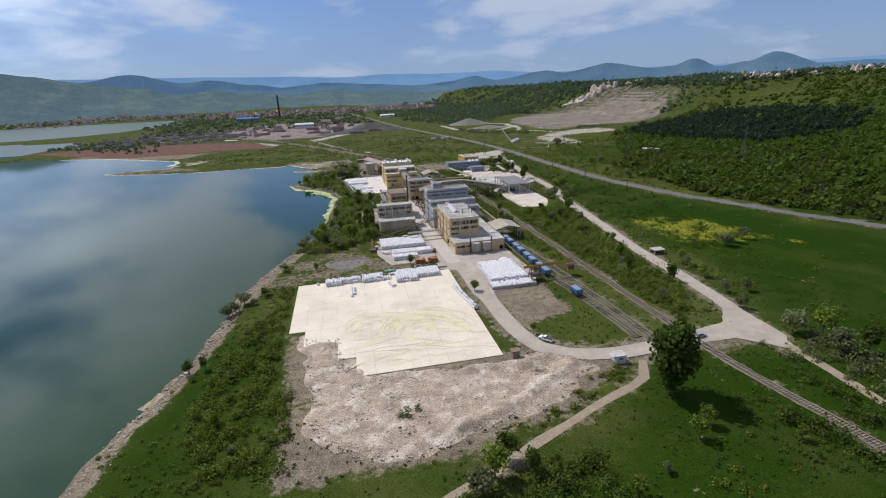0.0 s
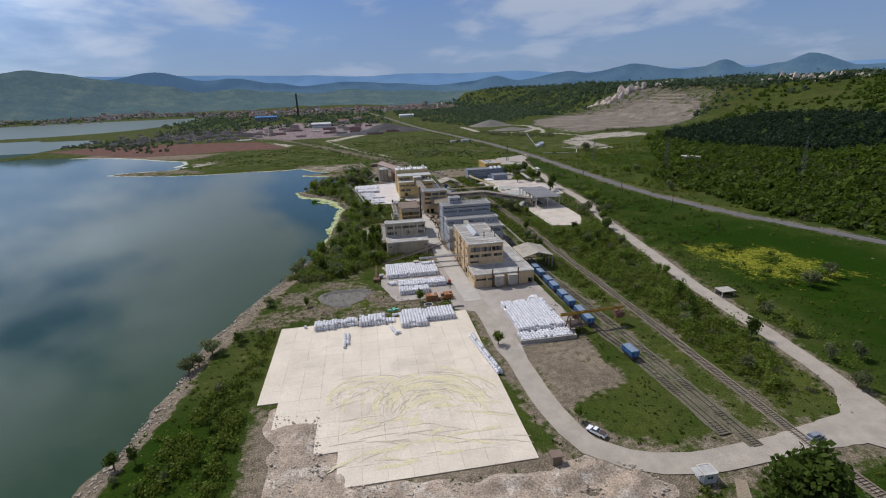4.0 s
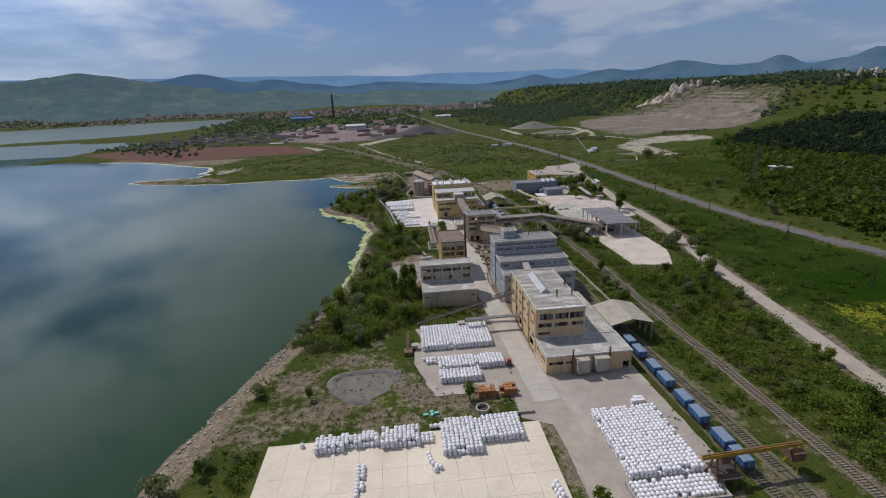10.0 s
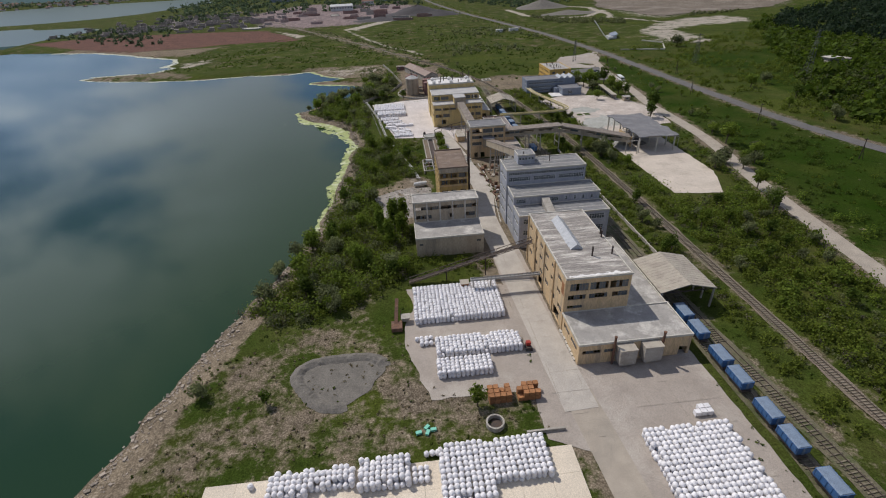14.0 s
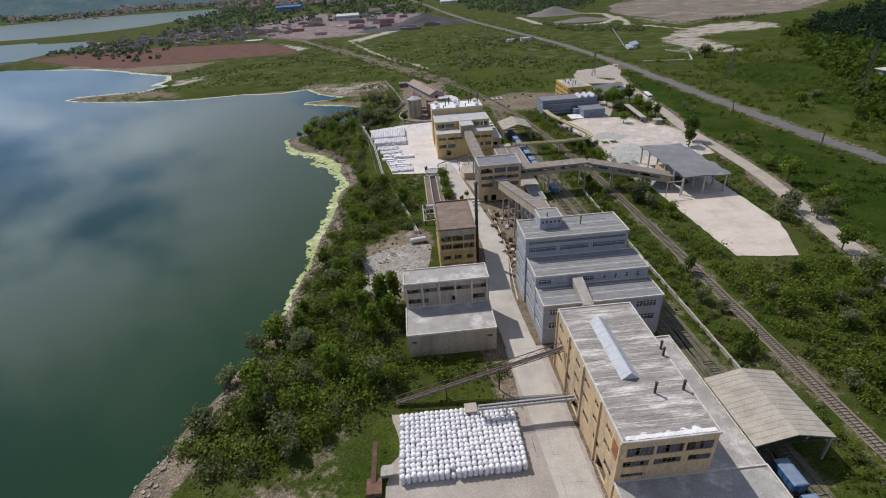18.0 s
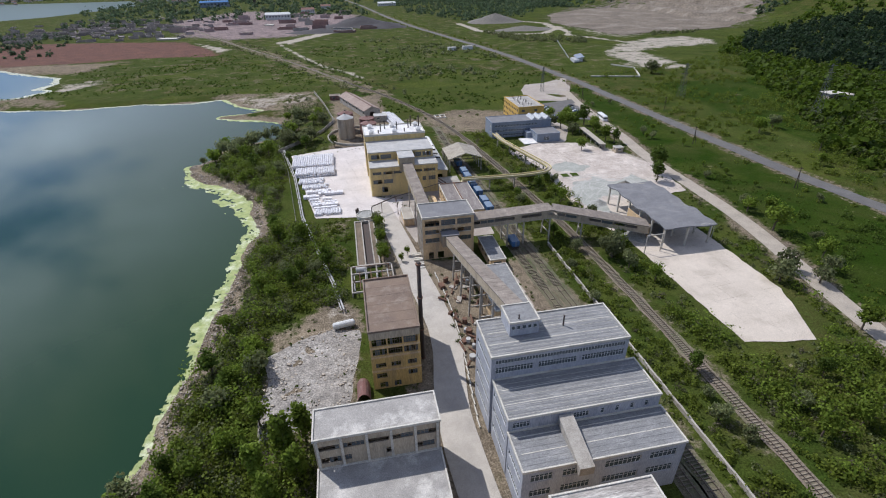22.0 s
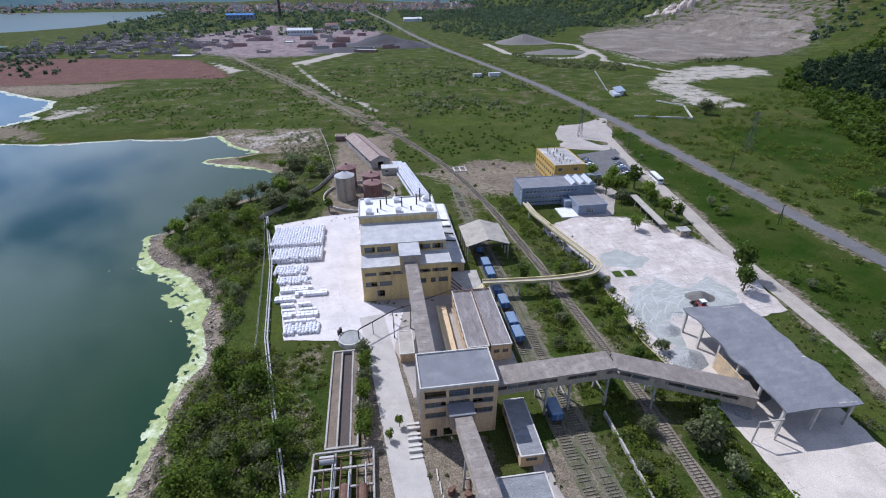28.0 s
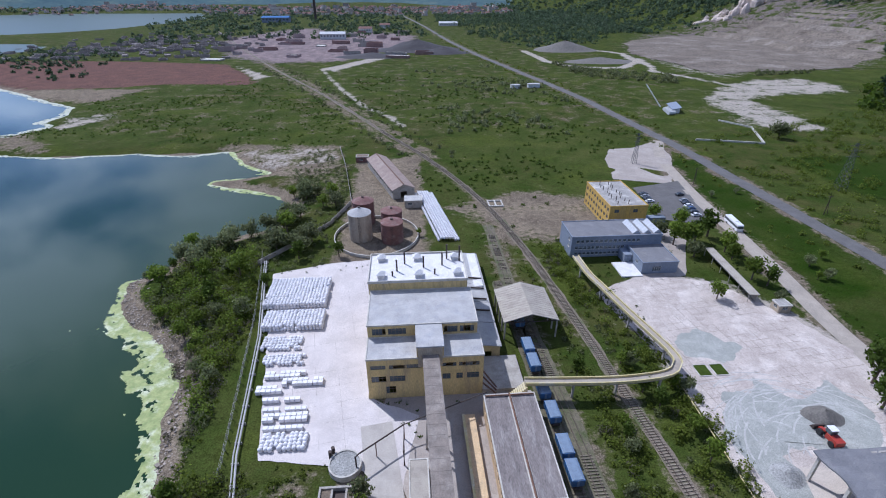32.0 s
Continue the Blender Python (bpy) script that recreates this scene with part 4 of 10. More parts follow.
def concrete_slabs():
    """The big cream slab, laid from square panels with open joints."""
    root = thing("pavement", (0, 0, 0), "cream concrete yard of square panels with open joints", "yard", kind="structure")
    panel = 5.72
    mesh = MB().box(-panel / 2, panel / 2, -panel / 2, panel / 2, 0, 0.20).mesh("panel")
    mesh.materials.append(M_SLAB)
    for i in range(12):
        for j in range(14):
            x, y = -40.2 + i * 5.76, 129.4 + j * 5.76
            if (y < 150 and x < -26) or (y > 205 and x > 22) or (x > 24 and y > 186) or (y < 140 and x < -20) or (x < -37 and y < 160):
                continue
            share("panel", mesh, root, Matrix.Translation((x, y, 0.02 + rnd.uniform(0, 0.02))) @ Matrix.Rotation(rnd.uniform(-0.003, 0.003), 4, "Z"))


concrete_slabs()


def yard_joints(pts, z, step, turn, label, keep=0.95, w=0.07):
    """Dark open joints between the cast bays of a yard, broken where dust covers them."""
    mb, q = MB(), random.Random(3)
    cx, cy = sum(p[0] for p in pts) / len(pts), sum(p[1] for p in pts) / len(pts)
    c, s = math.cos(turn), math.sin(turn)
    for flip in (0, 1):
        for k in range(-14, 15):
            for m in range(-34, 34):
                u0, u1, v = m * 1.5, m * 1.5 + 1.5, k * step + 0.04 * q.uniform(-1, 1)
                a = [(u0, v - w / 2), (u1, v - w / 2), (u1, v + w / 2), (u0, v + w / 2)]
                if flip:
                    a = [(v_, u_) for u_, v_ in a][::-1]
                p = [(cx + c * x - s * y, cy + s * x + c * y, z) for x, y in a]
                if noise.noise(Vector((p[0][0] * 0.12, p[0][1] * 0.12, 7))) > keep - 0.75 - 0.25 * q.random() and all(inside_distance(np.array([x]), np.array([y]), pts)[0] > 0.6 for x, y, _ in p[::2]):
                    mb.face(*p)
    whole("yard_joints", mb, M_JOINT, label, "joints", kind="stuff")


yard_joints([(103, 312), (121, 309), (130, 330), (131, 396), (110, 398), (102, 372)], 0.125, 5.8, 0.12, "dark joints of the shed yard")
yard_joints([(101, 398), (131, 397), (148, 400), (152, 432), (146, 448), (132, 470), (110, 476), (97, 440)], 0.105, 2.9, 0.12, "dark joints of the dusty yard", 0.86, 0.13)
yard_joints([(-18, 484), (-5, 410), (16, 407), (18, 470), (18, 490)], 0.126, 5.8, 0.18, "dark joints of the powder yard", 0.82, 0.05)
yard_joints([(33.5, 281), (24.5, 281), (25, 228), (23, 212), (33, 206), (58, 180), (62, 190), (61, 228), (34, 229)], 0.226, 6.0, 0.0, "dark joints of the hall yard", 0.95, 0.07)

# ---- buildings ----
def wall_mesh(mb, side, a0, a1, pos, z0, z1, rows, thick=0.35):
    """A wall along x (sides s, n) or y (sides w, e) with openings through it; rows: (bottom, top, [(from, to), ...])."""
    def put(u0, u1, b, t):
        if u1 - u0 < 0.01 or t - b < 0.01:
            return
        if side == "s":
            mb.box(u0, u1, pos, pos + thick, b, t)
        elif side == "n":
            mb.box(u0, u1, pos - thick, pos, b, t)
        elif side == "w":
            mb.box(pos, pos + thick, u0, u1, b, t)
        else:
            mb.box(pos - thick, pos, u0, u1, b, t)
    z = z0
    for b, t, gaps in sorted(rows):
        put(a0, a1, z, b)
        u = a0
        for g0, g1 in sorted(gaps):
            put(u, g0, b, t)
            u = g1
        put(u, a1, b, t)
        z = t
    put(a0, a1, z, z1)


def window(root, side, pos, u0, u1, b, t, frame_mat, panes=0.9, broken=0.0):
    """A framed window in its opening, with mullions and panes; some panes may be missing."""
    fm = MB()
    d0, d1 = 0.10, 0.20
    inward = 1 if side in "sw" else -1

    def put(mb, a, c, lo, hi, e0, e1):
        p, q = sorted((pos + inward * e0, pos + inward * e1))
        if side in "sn":
            mb.box(a, c, p, q, lo, hi)
        else:
            mb.box(p, q, a, c, lo, hi)
    w = 0.07
    put(fm, u0, u1, b, b + w, d0, d1); put(fm, u0, u1, t - w, t, d0, d1)
    n = max(1, int(round((u1 - u0) / panes)))
    us = [u0 + (u1 - u0) * k / n for k in range(n + 1)]
    for k, u in enumerate(us):
        c = min(max(u, u0 + w / 2), u1 - w / 2)
        put(fm, c - w / 2, c + w / 2, b + w, t - w, d0, d1)
    if t - b > 1.1:
        put(fm, u0, u1, b + (t - b) * 0.62, b + (t - b) * 0.62 + w * 0.8, d0 + 0.005, d1 - 0.005)
    o = part("window", fm, frame_mat, root)
    if panes > 1.0:
        sm = MB(); put(sm, u0 - 0.05, u1 + 0.05, b - 0.08, b, -0.12, 0.09)
        part("sill", sm, M_BAND, o)
    for k in range(n):
        if rnd.random() >= broken:
            gm = MB()
            put(gm, us[k] + w / 2, us[k + 1] - w / 2, b + w, t - w, 0.14, 0.155)
            part("pane", gm, M_GLASS, o)
    return o


def spread(a0, a1, count, width, margin=0.8):
    """count openings of that width, evenly from a0 to a1."""
    if count == 1:
        c = (a0 + a1) / 2
        return [(c - width / 2, c + width / 2)]
    c0, c1 = a0 + margin + width / 2, a1 - margin - width / 2
    return [(c0 + (c1 - c0) * k / (count - 1) - width / 2, c0 + (c1 - c0) * k / (count - 1) + width / 2) for k in range(count)]


def block(root, x0, x1, y0, y1, z0, z1, wall_mat, roof_mat, s=(), w=(), e=(), n=(), frame=M_FRAME, panes=0.9, broken=0.0, parapet=0.35,
          fascia=M_BAND, over=0.12, sides="swen", roof_label="", seam=0.0):
    """One box-shaped volume: four walls with windows, roof slab, parapet rim."""
    for side, rows in (("s", s), ("w", w), ("e", e), ("n", n)):
        if side not in sides:
            continue
        mb = MB()
        if side in "sn":
            wall_mesh(mb, side, x0, x1, y0 if side == "s" else y1, z0, z1 - 0.3, rows)
        else:
            wall_mesh(mb, side, y0 + 0.352, y1 - 0.352, x0 if side == "w" else x1, z0, z1 - 0.3, rows)
        part("wall", mb, wall_mat, root)
        for b, t, gaps in rows:
            for g0, g1 in gaps:
                if t - b > 2.4:
                    continue
                window(root, side, {"s": y0, "n": y1, "w": x0, "e": x1}[side], g0, g1, b, t, frame, panes, broken)
    roof = MB().box(x0 - over, x1 + over, y0 - over, y1 + over, z1 - 0.298, z1)
    part("roof", roof, roof_mat, root, roof_label)
    if seam:
        for k in range(1, int((y1 - y0) / seam)):
            y = y0 + k * seam + rnd.uniform(-0.06, 0.06)
            part("roof_seam", MB().box(x0 + 0.2 + rnd.random() * 0.8, x1 - 0.2 - rnd.random() * 0.8, y, y + 0.16, z1 + 0.002, z1 + 0.035), roof_mat if k % 3 else M_BAND, root)
    if parapet:
        p = MB()
        a, t = over + 0.03, 0.28
        p.box(x0 - a, x1 + a, y0 - a, y0 - a + t, z1 - 0.25, z1 + parapet)
        p.box(x0 - a, x1 + a, y1 + a - t, y1 + a, z1 - 0.25, z1 + parapet)
        p.box(x0 - a, x0 - a + t, y0 - a + t + .002, y1 + a - t - .002, z1 - 0.25, z1 + parapet)
        p.box(x1 + a - t, x1 + a, y0 - a + t + .002, y1 + a - t - .002, z1 - 0.25, z1 + parapet)
        part("parapet", p, fascia, root)


def stack_pipe(root, x, y, z0, z1, r, name="vent_pipe", material=None):
    mb = MB().cyl(x, y, z0 - 0.05, z1, r, 8)
    mb.cyl(x, y, z1 - 0.25, z1 + 0.02, r * 1.25, 8)
    part(name, mb, material or M_DARK, root, smooth=False)


def hall_a():
    r = thing("factory_hall", (34.5, 228, 0), "cream plastered four-storey factory hall with dusty flat roof", "factory building")
    top = 15.9
    south = [(12.2, 14.3, spread(35.2, 50.2, 3, 4.5, 0.3)), (9.6, 11.0, [(35.2, 39.6), (40.4, 45.0), (46.2, 50)]), (7.0, 7.9, [(35.2, 39.0)])]
    west = [(12.4, 13.6, spread(241.9, 274, 6, 2.6, 1.2)), (8.6, 9.8, spread(241.9, 274, 6, 2.6, 1.2)), (4.4, 5.8, spread(239.9, 274, 6, 3.0, 1.6)), (0.1, 3.2, [(243, 247.5), (258, 262)])]
    block(r, 34.5, 50.5, 239.6, 274.4, 0, top, M_PLASTER, M_ROOFSTREAK, s=south, w=west, e=[(11.9, 13.6, spread(240.5, 273.5, 6, 3.4))],
          n=[(11.9, 13.6, spread(35, 50, 3, 3.4))], frame=M_FRAMEDARK, panes=0.75, broken=0.35, parapet=0.22, roof_label="flat felt roof streaked with white dust", seam=1.15)
    # front annex and the low wing on the rail side
    block(r, 34.3, 60.9, 227.6, 239.6, 0, 5.9, M_PLASTER, M_ROOFDUST, s=[(3.1, 4.1, [(35.2, 39.5), (40.3, 42.6)]), (0.05, 2.5, [(58.3, 60.3)])],
          w=[(3.0, 4.2, [(229, 233), (234, 238)])], e=[(2.8, 4.2, spread(228.5, 239, 3, 2.2))], frame=M_FRAMEDARK, broken=0.3, parapet=0.3, sides="swe")
    block(r, 50.7, 60.9, 239.75, 273.6, 0, 5.6, M_PLASTER, M_ROOFDUST, e=[(2.8, 4.4, spread(240, 273, 8, 2.4))], frame=M_FRAMEDARK, broken=0.3, parapet=0.3, sides="en")
    # ridge skylight, a little gable of translucent sheet
    sk = MB()
    ya, yb, xm, hw, zb, zt = 252.5, 269.5, 41.3, 1.7, top + 0.02, top + 1.5
    sk.hexa([(xm - hw, ya, zb), (xm + hw, ya, zb), (xm + hw, yb, zb), (xm - hw, yb, zb), (xm - 0.05, ya, zt), (xm + 0.05, ya, zt), (xm + 0.05, yb, zt), (xm - 0.05, yb, zt)])
    part("skylight", sk, M_SHEET, r, "pale translucent ridge skylight")
    for k in range(9):
        rb = MB()
        y = ya + 1 + k * 1.9
        rb.beam((xm - hw, y, zb + 0.03), (xm, y, zt + 0.03), 0.08, 0.08); rb.beam((xm + hw, y, zb + 0.03), (xm, y, zt + 0.03), 0.08, 0.08)
        part("skylight_rib", rb, M_FRAME, r)
    for x, y, h in ((44.0, 248.8, 2.6), (49.2, 248.9, 2.2), (49.8, 257.5, 2.0), (50.2, 259.3, 2.0)):
        stack_pipe(r, x, y, top, top + h, 0.22)
    # filter boxes and pipes against the annex front
    for x0, x1, y0 in ((43.0, 46.8, 224.9), (48.8, 53.0, 225.2)):
        bx = MB().box(x0, x1, y0, 227.58, 1.3, 5.3)
        part("filter_box", bx, M_CONC, r)
        hp = MB().hexa([(x0 + 1.3, y0 + 0.8, 0.1), (x1 - 1.3, y0 + 0.8, 0.1), (x1 - 1.3, 227, 0.1), (x0 + 1.3, 227, 0.1), (x0, y0, 1.3), (x1, y0, 1.3), (x1, 227.5, 1.3), (x0, 227.5, 1.3)])
        part("hopper", hp, M_CONC, r)
        lid = MB().box(x0 - 0.1, x1 + 0.1, y0 - 0.1, 227.57, 5.302, 5.5)
        part("box_lid", lid, M_ROOFBEIGE, r)
    for x in (42.2, 53.6):
        stack_pipe(r, x, 226.9, 0, 8.2, 0.28, material=M_RUST)
    # rubble of broken plaster and the ledge along the road side
    led = MB()
    for k in range(8):
        led.box(33.9, 34.3 - 0.003, 229 + k * 1.4, 230.1 + k * 1.4, 0.1, 0.5 + 0.1 * (k % 3))
    part("loading_ledge", led, M_BAND, r)
    for y in (239.6, 248.3, 257.0, 265.7, 274.0):
        part("wall_pier", MB().box(34.18, 34.497, y, y + 0.42, 0, top - 0.3), M_PLASTER, r)
    pat = MB().box(34.44, 34.496, 240.6, 242.6, 10.2, 13.6)
    part("wall_patch", pat, M_CRATE, r, "orange repainted patch")
    dust = MB()
    for k in range(31):
        x, w = 35.2 + k * 0.5, 0.5 + 1.0 * abs(noise.noise(Vector((k * 0.23, 3, 0))))
        for o, zz in ((0, 0.22), (0.4 * w, 0.16), (1.0 * w, 0.06), (1.6 * w, 0.0)):
            dust.v.append((x, 239.86 + o, top + 0.01 + zz * (0.7 + noise.noise(Vector((k * 0.5, o, 0))))))
        if k:
            for m_ in range(3):
                b_ = k * 4 + m_
                dust.f.append((b_ - 4, b_, b_ + 1, b_ - 3))
    part("roof_dust", dust, M_ROOFWHITE, r, "white dust lying along the roof edge", kind="stuff")


def gable_shed(x0, x1, y0, y1, eave, ridge, label, posts=5, material=None):
    r = thing("open_shed", ((x0 + x1) / 2, y0, 0), label, "shed")
    xm, t = (x0 + x1) / 2, 0.18
    for xa, za, xb, zb in ((x0 - 0.5, eave - 0.1, xm, ridge), (xm, ridge, x1 + 0.5, eave - 0.1)):
        mb = MB().hexa([(xa, y0, za), (xb, y0, zb), (xb, y1, zb), (xa, y1, za), (xa, y0, za + t), (xb, y0, zb + t), (xb, y1, zb + t), (xa, y1, za + t)])
        part("roof_slope", mb, material or M_ROOFBEIGE, r)
    n = int((y1 - y0) / 1.1)
    ribs = MB()
    for k in range(n + 1):
        y = y0 + 0.03 + (y1 - y0 - 0.06) * k / n
        ribs.beam((x0 - 0.5, y, eave - 0.1 + t + 0.02), (xm, y, ridge + t + 0.02), 0.06, 0.05)
        ribs.beam((x1 + 0.5, y, eave - 0.1 + t + 0.02), (xm, y, ridge + t + 0.02), 0.06, 0.05)
    part("sheet_seam", ribs, M_ROOFBEIGE, r)
    for k in range(posts):
        y = y0 + 0.4 + (y1 - y0 - 0.8) * k / (posts - 1)
        for x in (x0, x1):
            part("post", MB().box(x - 0.2, x + 0.2, y - 0.2, y + 0.2, 0, eave - 0.02), M_CONC, r)
        tr = MB()
        tr.beam((x0, y, eave - 0.3), (x1, y, eave - 0.3), 0.18, 0.25)
        for j in range(6):
            xa = x0 + (x1 - x0) * j / 6; xb = x0 + (x1 - x0) * (j + 1) / 6
            za = eave + (ridge - eave) * (1 - abs(xb - xm) / (xm - x0)) - 0.2
            tr.beam((xa, y, eave - 0.3), (xb, y, za), 0.1, 0.1)
        part("truss", tr, M_DARK, r)
    return r


def hall_b():
    r = thing("store_building", (0.4, 281.4, 0), "grey-cream two-step storehouse with flat concrete roofs", "factory building")
    block(r, 0.2, 21.9, 281.4, 292.4, 0, 6.8, M_GREYCREAM, M_ROOFDUST, s=[(4.2, 4.9, [(1.2, 2.4), (19.6, 21.0)])], w=[(3.6, 4.8, spread(282, 292, 3, 1.8))],
          e=[(2.6, 4.4, spread(282, 292, 3, 2.0)), (0.02, 2.4, [(285, 287)])], frame=M_FRAMEDARK, broken=0.4, sides="swe", parapet=0.25)
    rows = [(11.2, 12.4, spread(0.4, 21.7, 5, 3.6, 0.4)), (8.0, 9.4, [(1.0, 4.4), (5.0, 6.2), (12.2, 13.4), (17.4, 20.8)])]
    block(r, 0.2, 21.9, 292.55, 299.2, 0, 14.1, M_GREYCREAM, M_ROOFDUST, s=rows, w=[(11.2, 12.4, [(293.5, 298.2)]), (8, 9.4, [(293.5, 298.2)])],
          e=[(11.2, 12.4, [(293.5, 298.2)]), (8, 9.4, [(293.5, 298.2)]), (4.0, 5.6, [(293.5, 298.2)])], n=rows, frame=M_FRAMEDARK, broken=0.4, panes=0.7, parapet=0.25)
    for k, x in enumerate((0.5, 4.6, 8.9, 13.1, 17.3, 21.2)):
        part("pilaster", MB().box(x - 0.02, x + 0.42, 292.3, 292.545, 6.8, 13.75), M_BAND, r)
    block(r, 8.4, 13.6, 299.35, 304.2, 0, 7.4, M_GREYCREAM, M_ROOFDUST, w=[(3, 4.4, [(300.5, 303)])], n=[(3, 4.4, [(9.5, 12.4)])], frame=M_FRAMEDARK, sides="wen", parapet=0.2)


def tower_r():
    r = thing("workshop_tower", (11, 315.5, 0), "ochre five-storey block with brown felt roof and broken windows", "factory building")
    rows, wrows = [], []
    for b, t, cuts in ((12.5, 14.3, ((11.5, 14.6), (14.9, 18.0), (18.3, 21.4))), (9.9, 11.6, ((11.5, 14.6), (14.9, 18.0), (18.3, 21.4))), (6.3, 7.6, ((11.9, 14.2), (15.3, 17.4), (18.9, 21.0))), (3.2, 4.6, ((11.9, 14.2), (18.9, 21.0))), (0.3, 1.9, ((12.4, 14.2), (15.6, 17.2)))):
        rows.append((b, t, list(cuts)))
        wrows.append((b, t, spread(316, 335, 5, 2.8, 0.6)))
    block(r, 11, 21.9, 315.6, 335.7, 0, 16.3, M_PLASTER2, M_ROOFBROWN, s=rows, w=wrows, e=wrows, n=rows, frame=M_FRAMEDARK, broken=0.6, panes=0.55, parapet=0.45, fascia=M_ROOFBROWN)
    part("fascia_band", MB().box(11.02, 21.88, 315.40, 315.598, 14.5, 16.25), M_GREYCREAM, r)
    for z in (9.2, 11.85, 5.2):
        part("floor_band", MB().box(11.02, 21.88, 315.44, 315.598, z, z + 0.4), M_PLASTER, r)
    for k in range(5):
        part("roof_lap", MB().box(11.6, 21.3, 318.6 + k * 3.4, 318.72 + k * 3.4, 16.302, 16.33), M_ROOFBROWN, r)
    # barrel shelter and low sheds at its foot
    ch = thing("chimney", (23.3, 323.5, 0), "tall dark rusty steel chimney beside the road", "chimney")
    c = MB().tube([(23.3, 323.5, 0), (23.3, 323.5, 14), (23.3, 323.5, 27.4)], [0.55, 0.5, 0.42], 12)
    part("flue", c, M_DARK, ch, smooth=True)
    for z in (0.3, 9, 18, 26.9):
        part("flange", MB().cyl(23.3, 323.5, z, z + 0.25, 0.68, 12), M_RUST, ch)
    sh = thing("barrel_shelter", (8.6, 313.5, 0), "small rusty half-round steel shelter", "shed")
    a = MB()
    pts = [(8.6 + 1.5 * math.cos(t), 0.2 + 2.6 * math.sin(t)) for t in np.linspace(0, math.pi, 9)]
    for (xa, za), (xb, zb) in zip(pts, pts[1:]):
        a.hexa([(xa, 312, za), (xb, 312, zb), (xb, 317, zb), (xa, 317, za), (xa * 0.985 + 0.129, 312, za * 0.96), (xb * 0.985 + 0.129, 312, zb * 0.96), (xb * 0.985 + 0.129, 317, zb * 0.96), (xa * 0.985 + 0.129, 317, za * 0.96)])
    part("shell", a, M_RUSTTANK, sh)
    b = MB()
    for (xa, za), (xb, zb) in zip(pts, pts[1:]):
        b.face((xa, 316.98, za), (xb, 316.98, zb), (8.6, 316.98, 0.1))
    part("end_wall", b, M_RUSTTANK, sh)


def hall_g():
    r = thing("factory_hall", (33.3, 281.5, 0), "grey stepped three-tier factory hall with felt roofs", "factory building")
    def groups(a0, a1, cuts):
        out = []
        for f0, f1 in cuts:
            out.append((a0 + (a1 - a0) * f0, a0 + (a1 - a0) * f1))
        return out
    west = lambda y0, y1, zs: [(z, z + 1.5, [(y0 + 1.0, y1 - 1.0)]) for z in zs]
    block(r, 33.3, 62.6, 281.5, 289.4, 0, 11.6, M_GREYWALL, M_ROOFGSTREAK, s=[(8.6, 10.4, groups(33.3, 62.6, ((.05, .18), (.24, .42), (.50, .72), (.78, .95)))), (4.6, 6.4, groups(33.3, 62.6, ((.05, .18), (.24, .42), (.50, .72), (.78, .95))))],
          w=west(281.5, 289.4, (3.2, 7.6)), e=west(281.5, 289.4, (3.2, 7.6)), sides="swe", parapet=0.25, panes=0.8, seam=1.1)
    block(r, 33.3, 62.2, 289.55, 299.0, 0, 14.6, M_GREYWALL, M_ROOFGSTREAK, s=[(12.2, 13.6, groups(33.3, 62.2, ((.03, .14), (.40, .52), (.60, .625), (.70, .725), (.80, .825), (.90, .925))))],
          w=west(289.6, 299, (3.2, 7.6, 11.6)), e=west(289.6, 299, (3.2, 7.6)), sides="swe", parapet=0.25, panes=0.6, seam=1.1)
    block(r, 32.9, 60.4, 299.15, 310.0, 0, 20.2, M_GREYWALL, M_ROOFGSTREAK, s=[(16.0, 17.5, groups(32.9, 60.4, ((.03, .30), (.34, .62), (.66, .98)))), (18.3, 19.3, groups(32.9, 60.4, ((.03, .98),)))],
          w=west(299, 310, (3.2, 7.6, 11.6, 16.0)), e=west(299, 310, (3.2, 7.6, 11.6, 16)), n=[(16, 17.5, groups(32.9, 60.4, ((.03, .30), (.66, .98))))], parapet=0.28, panes=0.6, seam=1.1)
    block(r, 37.9, 43.8, 304.2, 309.8, 20.2, 23.4, M_GREYWALL, M_ROOFGSTREAK, s=[(21.6, 22.5, spread(38, 43.7, 5, 0.8, 0.25))], sides="swen", parapet=0.18, panes=0.8)
    for k in range(11):
        part("roof_seam", MB().box(33.2, 60.1, 299.9 + k * 0.93, 299.95 + k * 0.93, 20.202, 20.225), M_BAND, r)
    for k in range(8):
        part("roof_seam", MB().box(33.5, 62.0, 290.3 + k * 1.05, 290.35 + k * 1.05, 14.602, 14.625), M_BAND, r)
    stack_pipe(r, 49.4, 305.2, 20.2, 22.7, 0.16)
    stack_pipe(r, 40.0, 305.2, 23.4, 24.4, 0.14)
    stack_pipe(r, 45.0, 306.5, 20.2, 20.9, 0.35, "roof_fan", M_PIPE)
    # sloping duct housing on the lowest roof
    d = MB().hexa([(42.4, 280.0, 10.2), (45.0, 280.0, 10.2), (45.0, 289.3, 12.2), (42.4, 289.3, 12.2), (42.4, 280.0, 12.0), (45.0, 280.0, 12.0), (45.0, 289.3, 14.0), (42.4, 289.3, 14.0)])
    part("duct_housing", d, M_CONC, r)


